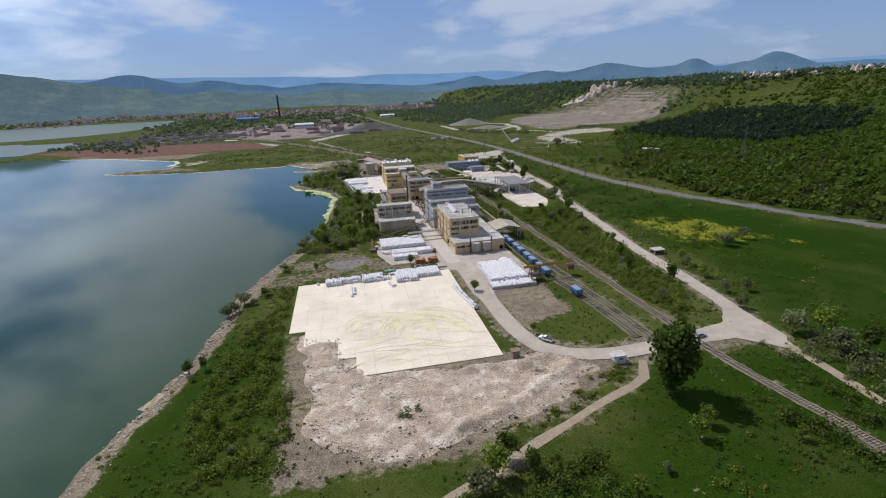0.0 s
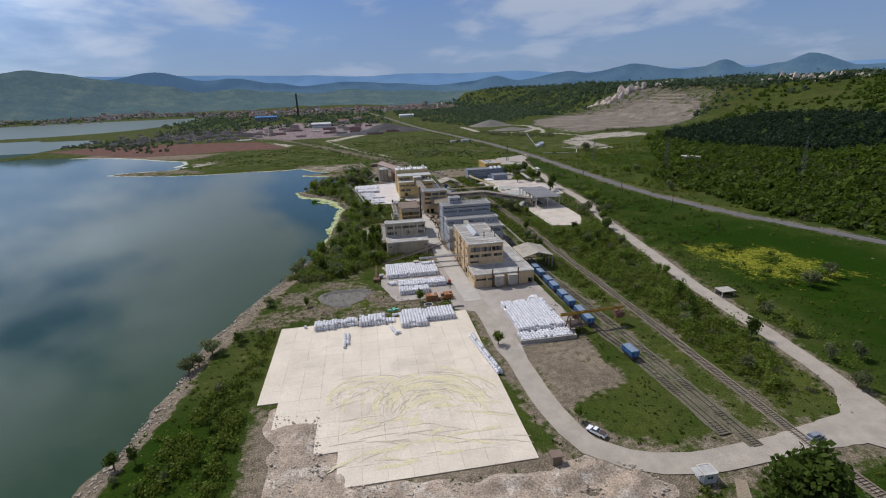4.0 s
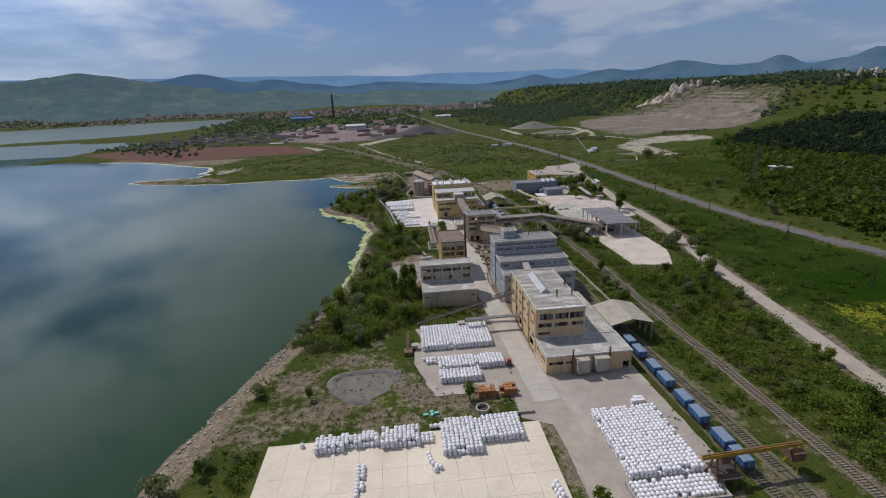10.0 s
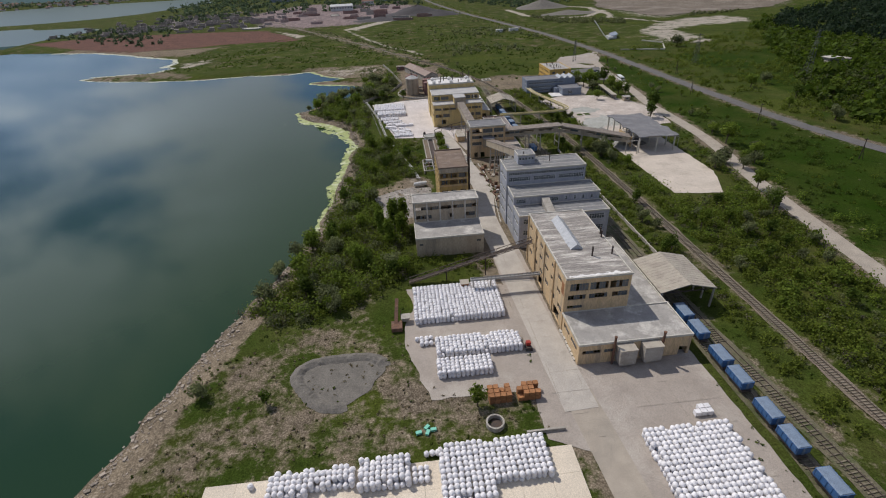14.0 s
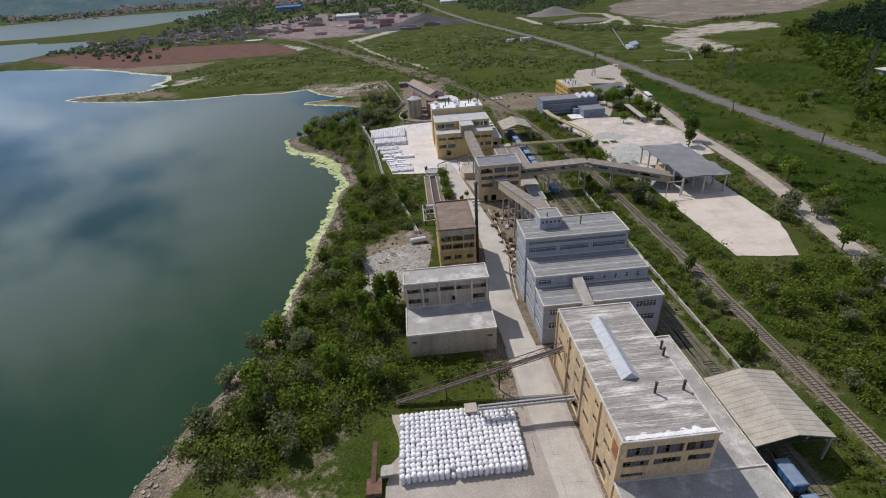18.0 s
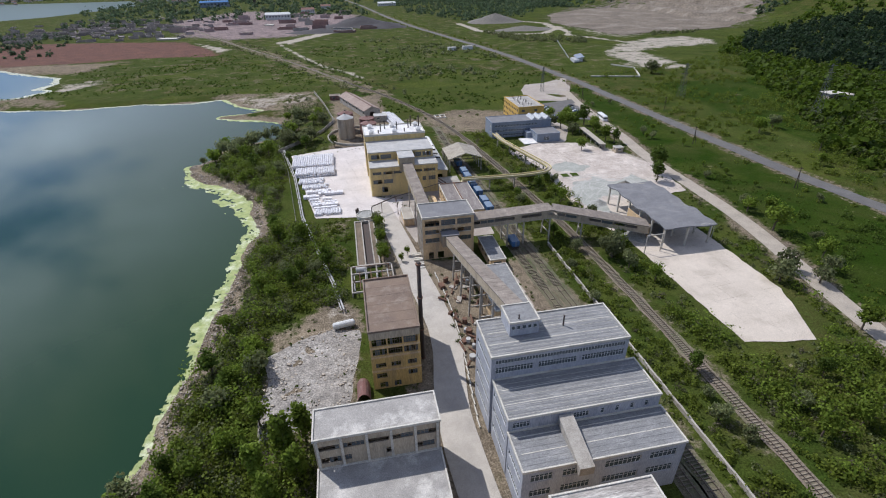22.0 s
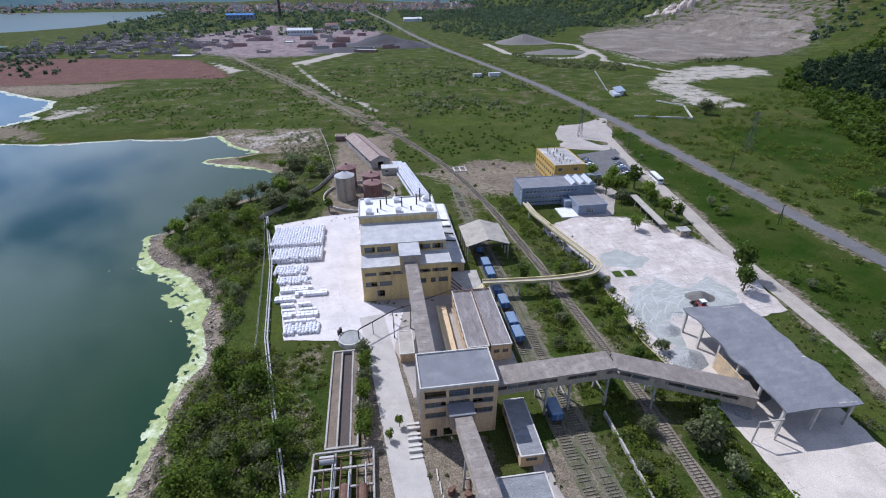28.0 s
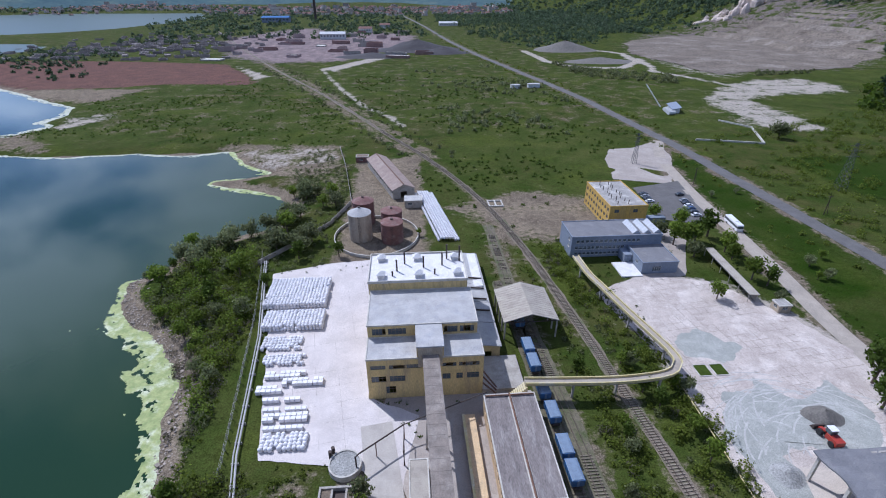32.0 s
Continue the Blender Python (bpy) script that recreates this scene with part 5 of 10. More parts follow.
def gallery(name, p, q, w, h, label, supports=(), mat_wall=None, mat_roof=None, windows=0):
    """A closed sloping conveyor gallery on trestle legs."""
    r = thing(name, (p[0], p[1], 0), label, "conveyor gallery")
    P, Q = Vector(p), Vector(q)
    d = (Q - P).normalized()
    side = Vector((d.y, -d.x, 0)).normalized()
    up = side.cross(d)
    def slab(a0, a1, b0, b1, s0=0.0, s1=1.0):
        A, B = P.lerp(Q, s0), P.lerp(Q, s1)
        o = [(a0, b0), (a1, b0), (a1, b1), (a0, b1)]
        return MB().hexa([A + side * a + up * b for a, b in o] + [B + side * a + up * b for a, b in o])
    part("floor", slab(-w / 2, w / 2, 0, 0.25), M_CONC, r)
    for s0, s1 in ((-w / 2, -w / 2 + 0.2), (w / 2 - 0.2, w / 2)):
        if not windows:
            part("side_wall", slab(s0, s1, 0.252, h - 0.2), mat_wall or M_GREYCREAM, r)
        else:
            part("side_wall", slab(s0, s1, 0.252, h * 0.45), mat_wall or M_GREYCREAM, r)
            part("side_wall", slab(s0, s1, h * 0.78, h - 0.2), mat_wall or M_GREYCREAM, r)
            for k in range(windows):
                if rnd.random() < 0.55:
                    part("panel", slab(s0 + 0.01, s1 - 0.01, h * 0.45 + .002, h * 0.78 - .002, (k + 0.06) / windows, (k + 0.94) / windows), M_GLASS if rnd.random() < 0.5 else (mat_wall or M_GREYCREAM), r)
                part("mullion", slab(s0, s1, h * 0.45 + .001, h * 0.78 - .001, k / windows, (k + 0.06) / windows), mat_wall or M_GREYCREAM, r)
    part("roof", slab(-w / 2 - 0.15, w / 2 + 0.15, h - 0.198, h), mat_roof or M_ROOFTAN, r)
    n = max(4, int((Q - P).length / 2.5))
    for k in range(1, n):
        part("roof_seam", slab(-w / 2 - 0.15, w / 2 + 0.15, h + 0.002, h + 0.03, k / n, k / n + 0.0015), M_ROOFTAN, r)
    for t in supports:
        c = P.lerp(Q, t)
        for s in (-1, 1):
            foot = c + side * (s * (w / 2 + 0.15)); foot.z = 0
            top = c + side * (s * (w / 2 - 0.25)) + up * (-0.02)
            part("leg", MB().beam(foot, top, 0.42, 0.42, up=d), M_CONC, r)
        for z in np.arange(3.0, c.z - 1.0, 3.4):
            part("brace", MB().beam(c + side * (w / 2 + 0.1) + Vector((0, 0, z - c.z)), c - side * (w / 2 + 0.1) + Vector((0, 0, z - c.z)), 0.25, 0.3), M_CONC, r)
    return r


def tower_t():
    r = thing("transfer_tower", (30.8, 368.7, 0), "cream four-storey conveyor transfer tower with flat roof", "factory building")
    rows = []
    for b, t in ((12.0, 13.9), (9.3, 10.7), (6.2, 7.7)):
        rows.append((b, t, [(31.6, 36.2), (36.8, 41.4), (42.0, 46.6)]))
    rows.append((0.05, 2.6, [(32.6, 34.2), (35.6, 37.6)]))
    wr = [(b, t, [(369.6, 373.4), (374.6, 378.4)]) for b, t in ((11.8, 13.2), (8.6, 9.8), (5.4, 6.6))]
    block(r, 30.8, 47.5, 368.7, 379.4, 0, 15.0, M_PLASTER, M_ROOFGREY, s=rows, w=wr, e=wr, n=rows[:3], frame=M_FRAMEDARK, broken=0.35, panes=1.1, parapet=0.35)
    for k in range(5):
        part("pilaster", MB().box(30.55, 30.795, 368.9 + k * 2.55, 369.2 + k * 2.55, 0, 14.6), M_BAND, r)
    hd = MB().box(36.6, 41.8, 365.2, 368.65, 6.0, 9.9)
    part("gallery_head", hd, M_GREYCREAM, r)
    part("gallery_head_roof", MB().box(36.4, 42.0, 365.0, 368.64, 9.9, 10.1), M_ROOFGREY, r)
    for k in range(7):
        part("step", MB().box(27.6, 30.5, 363.6 + k * 1.5, 364.2 + k * 1.5, 0.22, 0.45 + 0.35 * (k % 2)), M_BAND, r)


hall_a()
gable_shed(61.6, 75.6, 243.0, 259.5, 6.2, 8.0, "open shed with beige corrugated gable roof over the wagon track")
hall_b()
tower_r()
hall_g()
tower_t()
gallery("conveyor_gallery", (39.2, 366.8, 6.4), (40.9, 309.9, 20.4), 3.4, 2.8, "long sloping grey conveyor gallery on braced concrete legs", supports=(0.2, 0.36, 0.52, 0.68, 0.84))
gallery("conveyor_gallery", (33.6, 379.6, 10.6), (33.2, 424.0, 11.0), 3.6, 2.9, "closed grey conveyor gallery linking tower and hall", supports=(0.3, 0.65))
gallery("conveyor_gallery", (47.7, 373.7, 8.4), (76.5, 375.2, 8.4), 5.6, 3.2, "level grey conveyor gallery with broken windows crossing the rails", supports=(0.42, 0.62, 0.95), windows=12)
gallery("conveyor_gallery", (76.5, 375.2, 8.4), (107.8, 366.2, 3.2), 5.6, 3.0, "conveyor gallery sloping down to the open shed", supports=(0.32,), windows=8)


def hall_y():
    r = thing("factory_hall", (18, 424, 0), "big cream stepped factory hall with white dusty roofs", "factory building")
    low = [(9.4, 10.6, [(18.8, 22.4), (23.2, 27), (27.4, 30.8), (36.0, 39.4), (40, 45)]), (5.4, 7.2, [(18.8, 22.4), (23.2, 27), (36.0, 38.0), (39.4, 41.0), (42, 45)]), (1.6, 3.9, [(22.2, 24.6)])]
    wl = lambda a, b, zs: [(z, z + 1.5, spread(a, b, 3, 2.2)) for z in zs]
    block(r, 17.9, 46.0, 424.0, 432.0, 0, 12.6, M_PLASTER3, M_ROOFPALE, s=low, w=[(9.4, 10.9, [(425, 431)]), (5.4, 6.9, [(425, 431)])], e=[(9.4, 10.9, [(425, 431)])], frame=M_FRAMEDARK, broken=0.25, sides="swe", parapet=0.15)
    block(r, 17.9, 45.4, 432.15, 447.6, 0, 16.3, M_PLASTER3, M_ROOFPALE, s=[(13.3, 15.2, [(19, 22.4), (23, 27.5), (37, 40.4), (41, 44.6)])], w=wl(433, 447, (4.5, 9, 13)), e=wl(433, 447, (9, 13)),
          frame=M_FRAMEDARK, broken=0.2, sides="swe", parapet=0.15)
    block(r, 17.4, 44.6, 447.75, 463.2, 0, 18.9, M_PLASTER3, M_ROOFWHITE, w=wl(448, 463, (4.5, 9, 13)), e=wl(448, 463, (9, 13)), n=[(14, 15.5, spread(18, 44, 5, 3))], frame=M_FRAMEDARK, parapet=0.5)
    # head house above the gallery mouth
    block(r, 29.9, 36.3, 423.6, 432.1, 12.6, 16.2, M_PLASTER3, M_ROOFPALE, sides="we", parapet=0)
    part("gallery_mouth", MB().box(30.2, 36.0, 423.3, 423.55, 10.2, 15.9), M_GREYCREAM, r)
    # roof ventilators and flues
    for x, y in ((20.6, 460.0), (31.0, 459.8), (42.0, 459.6), (20.8, 450.6), (31.2, 450.6), (42.0, 451.0)):
        v = MB().box(x - 0.9, x + 0.9, y - 0.9, y + 0.9, 18.9, 20.0)
        part("ventilator", v, M_ROOFWHITE, r)
        v = MB().hexa([(x - 1.3, y - 1.3, 20.0), (x + 1.3, y - 1.3, 20.0), (x + 1.3, y + 1.3, 20.0), (x - 1.3, y + 1.3, 20.0)] + [(x + a * .2, y + b * .2, 20.9) for a, b in ((-1, -1), (1, -1), (1, 1), (-1, 1))])
        part("ventilator_cap", v, M_ROOFWHITE, r)
    for x, y, h in ((25.2, 453.5, 3.6), (27.4, 457.5, 3.8), (32.8, 455, 3.6), (35.8, 451.2, 1.6), (38.2, 456, 4.0), (39.8, 459.5, 4.8), (43.4, 458, 5.0), (24.0, 451, 1.4)):
        stack_pipe(r, x, y, 18.9, 18.9 + h, 0.24)
    # low wings on the rail side with sloping white roofs
    w = MB()
    wall_mesh(w, "s", 46.2, 52.6, 436.5, 0, 4.4, [(0.05, 2.6, [(48, 50.4)])]); wall_mesh(w, "e", 436.9, 487.8, 52.6, 0, 4.0, [(2, 3.2, spread(438, 487, 9, 2.2))])
    part("wing_wall", w, M_PLASTER3, r)
    for k in range(5):
        y0 = 436.4 + k * 10.3
        rf = MB().hexa([(46.2, y0, 5.0), (53.0, y0, 4.1), (53.0, y0 + 10.1, 4.1), (46.2, y0 + 10.1, 5.0), (46.2, y0, 5.25), (53.0, y0, 4.35), (53.0, y0 + 10.1, 4.35), (46.2, y0 + 10.1, 5.25)])
        part("wing_roof", rf, M_ROOFPALE, r)
    for k in range(4):
        part("roof_frame", MB().beam((46.4, 452 + k * 6, 5.6), (52.2, 452 + k * 6, 4.9), 0.25, 0.5), M_DARK, r)
    back = MB().box(36, 52, 466, 487, 0, 4.6)
    part("rear_wing", back, M_PLASTER3, r)
    part("rear_wing_roof", MB().box(35.7, 52.3, 465.7, 487.3, 4.602, 4.85), M_ROOFWHITE, r)
    part("loading_dock", MB().box(46.1, 60.5 - 3.6, 424, 436.2, 0, 1.2), M_CONC, r)
    for k in range(3):
        part("dock_pipe", MB().beam((46.02, 424.6 + k * 1.4, 3 + k), (49, 421.6, 2.2 + k), 0.3, 0.3), M_RUST, r)
    part("yellow_base", MB().box(17.72, 17.897, 424.0, 447, 0, 1.1), M_YPIPE, r)


def hall_low():
    r = thing("storage_hall", (45.3, 391, 0), "long low cream hall with twin grey felt roofs", "factory building")
    for x0, x1 in ((45.3, 51.0), (51.6, 57.2)):
        block(r, x0, x1, 391.2, 418.0, 0, 5.4, M_PLASTER, M_ROOFLOW, s=[(2.6, 3.8, spread(x0, x1, 2, 1.6))], w=[(2.8, 4.0, spread(392, 417, 8, 2.0))] if x0 < 46 else (), e=[(2.8, 4.0, spread(392, 417, 8, 2.0))] if x0 > 50 else (),
              frame=M_FRAMEDARK, broken=0.3, parapet=0.12)
    part("roof_pipe", MB().tube([(51.3, 391.4, 5.8), (51.3, 417.8, 5.8)], 0.22, 8), M_RUST, r)
    part("roof_pipe", MB().tube([(45.6, 417.4, 5.75), (57, 417.4, 5.75)], 0.2, 8), M_RUST, r)
    # frame of bare concrete before it
    f = thing("loading_rack", (39.5, 386, 0), "bare pale concrete loading rack", "rack")
    for x in (39.6, 44.6):
        for y in (387.4, 391.6):
            part("post", MB().box(x - 0.2, x + 0.2, y - 0.2, y + 0.2, 0, 3.4), M_BAND, f)
    for y in (387.4, 389.5, 391.6):
        part("beam", MB().box(39.2, 45.0, y - 0.18, y + 0.18, 3.402, 3.8), M_BAND, f)
    wl = thing("retaining_wall", (40.6, 395, 0), "cream retaining wall with yellow coping", "wall")
    part("wall", MB().box(40.2, 43.0, 394, 416, 0, 1.6), M_PLASTER, wl)
    part("coping", MB().box(40.0, 40.6, 394, 416, 1.602, 1.85), M_YPIPE, wl)


def hall_bunker():
    r = thing("bunker_shed", (43.8, 331, 0), "low grey flat-roofed shed beside the conveyor", "factory building")
    block(r, 43.8, 53.4, 331.0, 353.0, 0, 5.3, M_PLASTER, M_ROOFGSTREAK, s=[(2.6, 3.8, [(45, 48), (49.5, 52)])], w=[(2.6, 3.8, spread(332, 352, 6, 2))], e=[(2.6, 3.8, spread(332, 352, 6, 2))], frame=M_FRAMEDARK, broken=0.3, parapet=0.2)
    q = thing("track_shed", (50.4, 358, 0), "narrow low shed with felt roof beside the rails", "shed")
    block(q, 50.4, 55.4, 358.5, 374.0, 0, 3.4, M_PLASTER, M_ROOFGSTREAK, s=[(1.6, 2.6, [(51.5, 54)])], e=[(1.4, 2.5, spread(359, 373, 4, 1.8))], w=[(1.4, 2.5, spread(359, 373, 4, 1.8))], frame=M_FRAMEDARK, parapet=0.12)
    # two blue doors
    g = thing("ash_wall", (63, 268, 0), "low concrete siding wall along the track", "wall")
    for k in range(26):
        part("wall_panel", MB().box(74.3 - 0.02 * k, 74.75 - 0.02 * k, 265 + k * 4.02, 268.98 + k * 4.02, 0, 1.0 + 0.1 * (k % 2)), M_CONC, g)
    part("ramp", MB().hexa([(74.4, 262, 0), (79, 262.6, 0), (79, 264.9, 0), (74.4, 264.9, 0), (74.4, 262, 1.6), (79, 262.6, 0.4), (79, 264.9, 0.4), (74.4, 264.9, 1.6)]), M_CONC, g)


def open_shed():
    r = thing("open_shed", (109.3, 358.3, 0), "open concrete storage shed with sagging grey flat roof", "shed")
    xs, ys = np.linspace(108.8, 127.8, 9), np.linspace(357.6, 396.0, 22)
    mb = MB()
    top = []
    for y in ys:
        for x in xs:
            z = 8.2 + 0.25 * math.sin(y * 0.33) + 0.22 * math.sin(y * 0.7 + x * 0.4) - 0.02 * (x - 109)
            top.append((x + 0.25 * math.sin(y * 0.6), y, z))
    nx, ny = len(xs), len(ys)
    mb.v = top + [(x, y, z - 0.35) for x, y, z in top]
    o = nx * ny
    for j in range(ny - 1):
        for i in range(nx - 1):
            a = j * nx + i
            mb.f += [(a, a + 1, a + nx + 1, a + nx), (o + a, o + a + nx, o + a + nx + 1, o + a + 1)]
    for i in range(nx - 1):
        for a, b in ((i, i + 1), ((ny - 1) * nx + i + 1, (ny - 1) * nx + i)):
            mb.f.append((a, o + a, o + b, b))
    for j in range(ny - 1):
        for a, b in (((j + 1) * nx, j * nx), (j * nx + nx - 1, (j + 1) * nx + nx - 1)):
            mb.f.append((a, o + a, o + b, b))
    part("roof", mb, M_ROOFGREY, r, smooth=False)
    for y in (358.6, 365.8, 373.2, 380.4, 387.8, 395.0):
        for x in (109.6, 118.2, 126.8):
            part("column", MB().box(x - 0.28, x + 0.28, y - 0.28, y + 0.28, 0, 7.62), M_BAND, r)
        part("beam", MB().box(109.3, 127.2, y - 0.2, y + 0.2, 7.1, 7.6), M_CONC, r)
    part("side_wall", MB().box(109.0, 109.3, 366, 380, 0, 5.2), M_PLASTER, r)
    for y in (361, 369, 377, 385, 393):
        pole = thing("lamp_post", (130.3, y, 0), "thin grey steel pole with a short arm", "lamp post", "poles by the shed")
        part("pole", MB().tube([(130.3, y, 0), (130.3, y, 5.6)], [0.11, 0.07], 6), M_PIPE, pole)
        part("arm", MB().beam((130.3, y, 5.55), (129.2, y, 5.7), 0.08, 0.08), M_PIPE, pole)
    fr = thing("gate_frame", (102.8, 357, 0), "tall thin steel gate frame at the yard edge", "gate")
    for x in (102.6, 108.2):
        part("post", MB().box(x - 0.12, x + 0.12, 356.9, 357.14, 0, 6.4), M_CONC, fr)
    part("lintel", MB().box(102.4, 108.4, 356.88, 357.16, 6.402, 6.7), M_CONC, fr)


def heap(name, x, y, r, h, material, label, seed, sx=1.0, sy=1.0):
    mb = MB()
    n, k = 22, 7
    for i in range(k):
        t = i / (k - 1)
        for j in range(n):
            a = 2 * math.pi * j / n
            w = 1 + 0.22 * noise.noise(Vector((math.cos(a) * 1.5 + seed, math.sin(a) * 1.5, t * 2)))
            q = 0.10 * h * noise.noise(Vector((math.cos(a) * 3 + seed, math.sin(a) * 3, t * 4)))
            mb.v.append((x + sx * r * (1 - t) * w * math.cos(a), y + sy * r * (1 - t) * w * math.sin(a), max(0.0, h * (t ** 1.15) + (q if 0 < i else 0)) + 0.0))
    for i in range(k - 1):
        for j in range(n):
            a, b = i * n + j, i * n + (j + 1) % n
            mb.f.append((a, b, b + n, a + n))
    return whole(name, mb, material, label, "heap", "heaps", smooth=True)


hall_y()
gable_shed(55.4, 70.4, 444.0, 461.0, 6.2, 8.6, "open grey-beige gable shed over blue wagons", material=M_ROOFBEIGE)
hall_low()
hall_bunker()
open_shed()
heap("gravel_mound", 106.5, 371, 6.5, 3.8, M_GRAVELPALE, "grey crushed stone heap at the shed wall", 1.0, 0.8, 1.2)
heap("gravel_mound", 104.5, 384, 5.2, 2.6, M_GRAVELPALE, "grey crushed stone heap beside the shed", 4.0)
heap("gravel_mound", 125.6, 410.6, 4.2, 2.4, M_GRAVEL, "grey gravel heap on the pale yard beside the loader", 7.0, 1.15, 0.9)
heap("gravel_mound", 106.4, 396.4, 3.6, 1.7, M_GRAVELPALE, "low pale grey gravel heap at the yard edge", 12.0, 1.1, 1.0)
heap("gravel_mound", 115.0, 372, 5.0, 2.4, M_GRAVEL, "grey stone heap under the shed roof", 9.0)


def offices():
    d = thing("office_building", (89, 490, 0), "long blue-grey three-storey office block with flat roof", "office building")
    rows = [(6.0, 7.1, spread(90, 116, 14, 1.25, 0.8)), (3.3, 4.5, spread(90, 110, 12, 1.25, 0.5)), (1.0, 2.0, spread(90, 110, 12, 1.25, 0.5))]
    block(d, 89, 123.5, 490.0, 503.5, 0, 8.5, M_BLUEGREY, M_ROOFGREY, s=rows, w=[(3.3, 4.5, [(492, 494)]), (6, 7.1, [(492, 494)])], n=rows[:1], frame=M_FRAME, panes=1.3, parapet=0.25, fascia=M_BLUEGREY)
    for k in range(3):
        x = 112.6 + k * 4.1
        sk = MB().hexa([(x, 491.5, 8.5), (x + 3.2, 491.5, 8.5), (x + 3.2, 501.5, 8.5), (x, 501.5, 8.5), (x + 1.55, 491.5, 9.9), (x + 1.65, 491.5, 9.9), (x + 1.65, 501.5, 9.9), (x + 1.55, 501.5, 9.9)])
        s_ = part("skylight", sk, M_SHEET, d, "pale blue sawtooth skylight")
        for j in range(6):
            y = 492 + j * 1.8
            part("rib", MB().beam((x + 0.02, y, 8.55), (x + 1.6, y, 9.95), 0.09, 0.07), M_FRAME, s_)
    a = thing("canteen", (110.6, 476.4, 0), "low blue-grey flat-roofed office annex with white steps", "office building")
    block(a, 110.6, 123.6, 476.4, 489.8, 0, 4.6, M_BLUEGREY, M_ROOFGREY, s=[(1.0, 2.9, [(114.5, 117.6)])], w=[(2.2, 3.4, [(480, 482)])], e=[(1.6, 3.0, spread(477.5, 489, 4, 1.5))], frame=M_FRAME, panes=0.8, parapet=0.2, fascia=M_BLUEGREY)
    part("forecourt", MB().box(103.0, 110.5, 474.6, 484.5, 0, 0.5), M_ROOFWHITE, a)
    part("parapet_wall", MB().box(107.6, 110.5, 484.6, 489.9, 0, 3.4), M_BLUEGREY, a)
    h = thing("office_building", (112, 512.5, 0), "yellow three-storey office block with flat vented roof", "office building")
    rows = [(b, b + 1.5, spread(513, 541, 9, 1.7, 0.8)) for b in (1.0, 4.2, 7.4)]
    sr = [(7.4, 8.9, [(114, 116), (122, 124)])]
    block(h, 112, 128, 512.6, 541.4, 0, 10.3, M_YOFF, M_ROOFDUST, s=sr, w=rows, e=rows, n=sr, frame=M_FRAMEDARK, panes=0.85, parapet=0.3, fascia=M_YOFF)
    for k in range(16):
        stack_pipe(h, 116 + (k % 2) * 4.2 + 0.5 * math.sin(k), 515 + (k // 2) * 3.2, 10.3, 11.6 + 0.5 * (k % 3), 0.16)
    part("side_block", MB().box(128.2, 139, 516, 519, 0, 3.0), M_BLUEGREY, h)
    s = thing("bicycle_shed", (142, 472, 0), "long narrow open shed with beige sheet roof", "shed")
    part("roof", MB().hexa([(137.0, 456.5, 3.2), (140.6, 456.5, 2.9), (143.6, 488, 2.9), (140.0, 488, 3.2), (137.0, 456.5, 3.4), (140.6, 456.5, 3.1), (143.6, 488, 3.1), (140.0, 488, 3.4)]), M_ROOFBEIGE, s)
    for k in range(6):
        t = k / 5
        for dx in (0.3, 3.2):
            x, y = 137.0 + 3.0 * t + dx, 457 + 30.4 * t
            part("post", MB().box(x - 0.08, x + 0.08, y - 0.08, y + 0.08, 0, 2.95), M_CONC, s)
    part("rear_wall", MB().hexa([(140.3, 457, 0), (140.5, 457, 0), (143.4, 487.6, 0), (143.2, 487.6, 0), (140.3, 457, 2.88), (140.5, 457, 2.88), (143.4, 487.6, 2.88), (143.2, 487.6, 2.88)]), M_CONC, s)
    k = thing("gatehouse", (144, 452, 0), "tiny flat-roofed grey gatehouse", "hut")
    block(k, 143, 147, 450.5, 454, 0, 2.8, M_GREYCREAM, M_ROOFDUST, s=[(1.2, 2.2, [(144.2, 146)])], w=[(1.2, 2.2, [(451.5, 453)])], parapet=0.1)


M_YOFF = mat("warm_yellow_plaster", (0.56, 0.36, 0.08), (0.48, 0.31, 0.08), 0.5, stain=(0.32, 0.24, 0.12), stain_scale=0.35, stain_amount=0.4, streak=True)
offices()


def tank(x, y, r, h, material, label, cone=1.2, group="tanks"):
    t = thing("storage_tank", (x, y, 0), label, "tank", group)
    part("shell", MB().cyl(x, y, 0, h, r, 28), material, t, smooth=False)
    part("roof_cone", MB().cyl(x, y, h + 0.002, h + cone, r * 1.03, 28, 0.25), material if material != M_SILO else M_ROOFPALE, t)
    for z in np.arange(1.5, h, 2.2):
        part("hoop", MB().cyl(x, y, z, z + 0.12, r + 0.05, 28), material, t)
    part("hatch", MB().cyl(x, y, h + cone - 0.1, h + cone + 0.4, 0.5, 10), M_DARK, t)
    ld = MB()
    for s in (-0.25, 0.25):
        ld.beam((x + s, y - r - 0.12, 0), (x + s, y - r - 0.12, h), 0.06, 0.06)
    for z in np.arange(0.5, h, 0.5):
        ld.beam((x - 0.25, y - r - 0.12, z), (x + 0.25, y - r - 0.12, z), 0.04, 0.04)
    part("ladder", ld, M_DARK, t)


tank(9.3, 512, 4.6, 11.4, M_SILO, "tall dusty cream storage silo with conical roof", 2.2)
tank(9.5, 527, 4.6, 10.2, M_RUSTTANK, "rust-red storage tank behind the silo", 1.6)
tank(22.0, 509, 4.4, 8.4, M_RUSTTANK, "squat rust-red storage tank", 1.0)
tank(21.6, 520, 4.4, 8.4, M_RUSTTANK, "squat rust-red storage tank", 1.0)


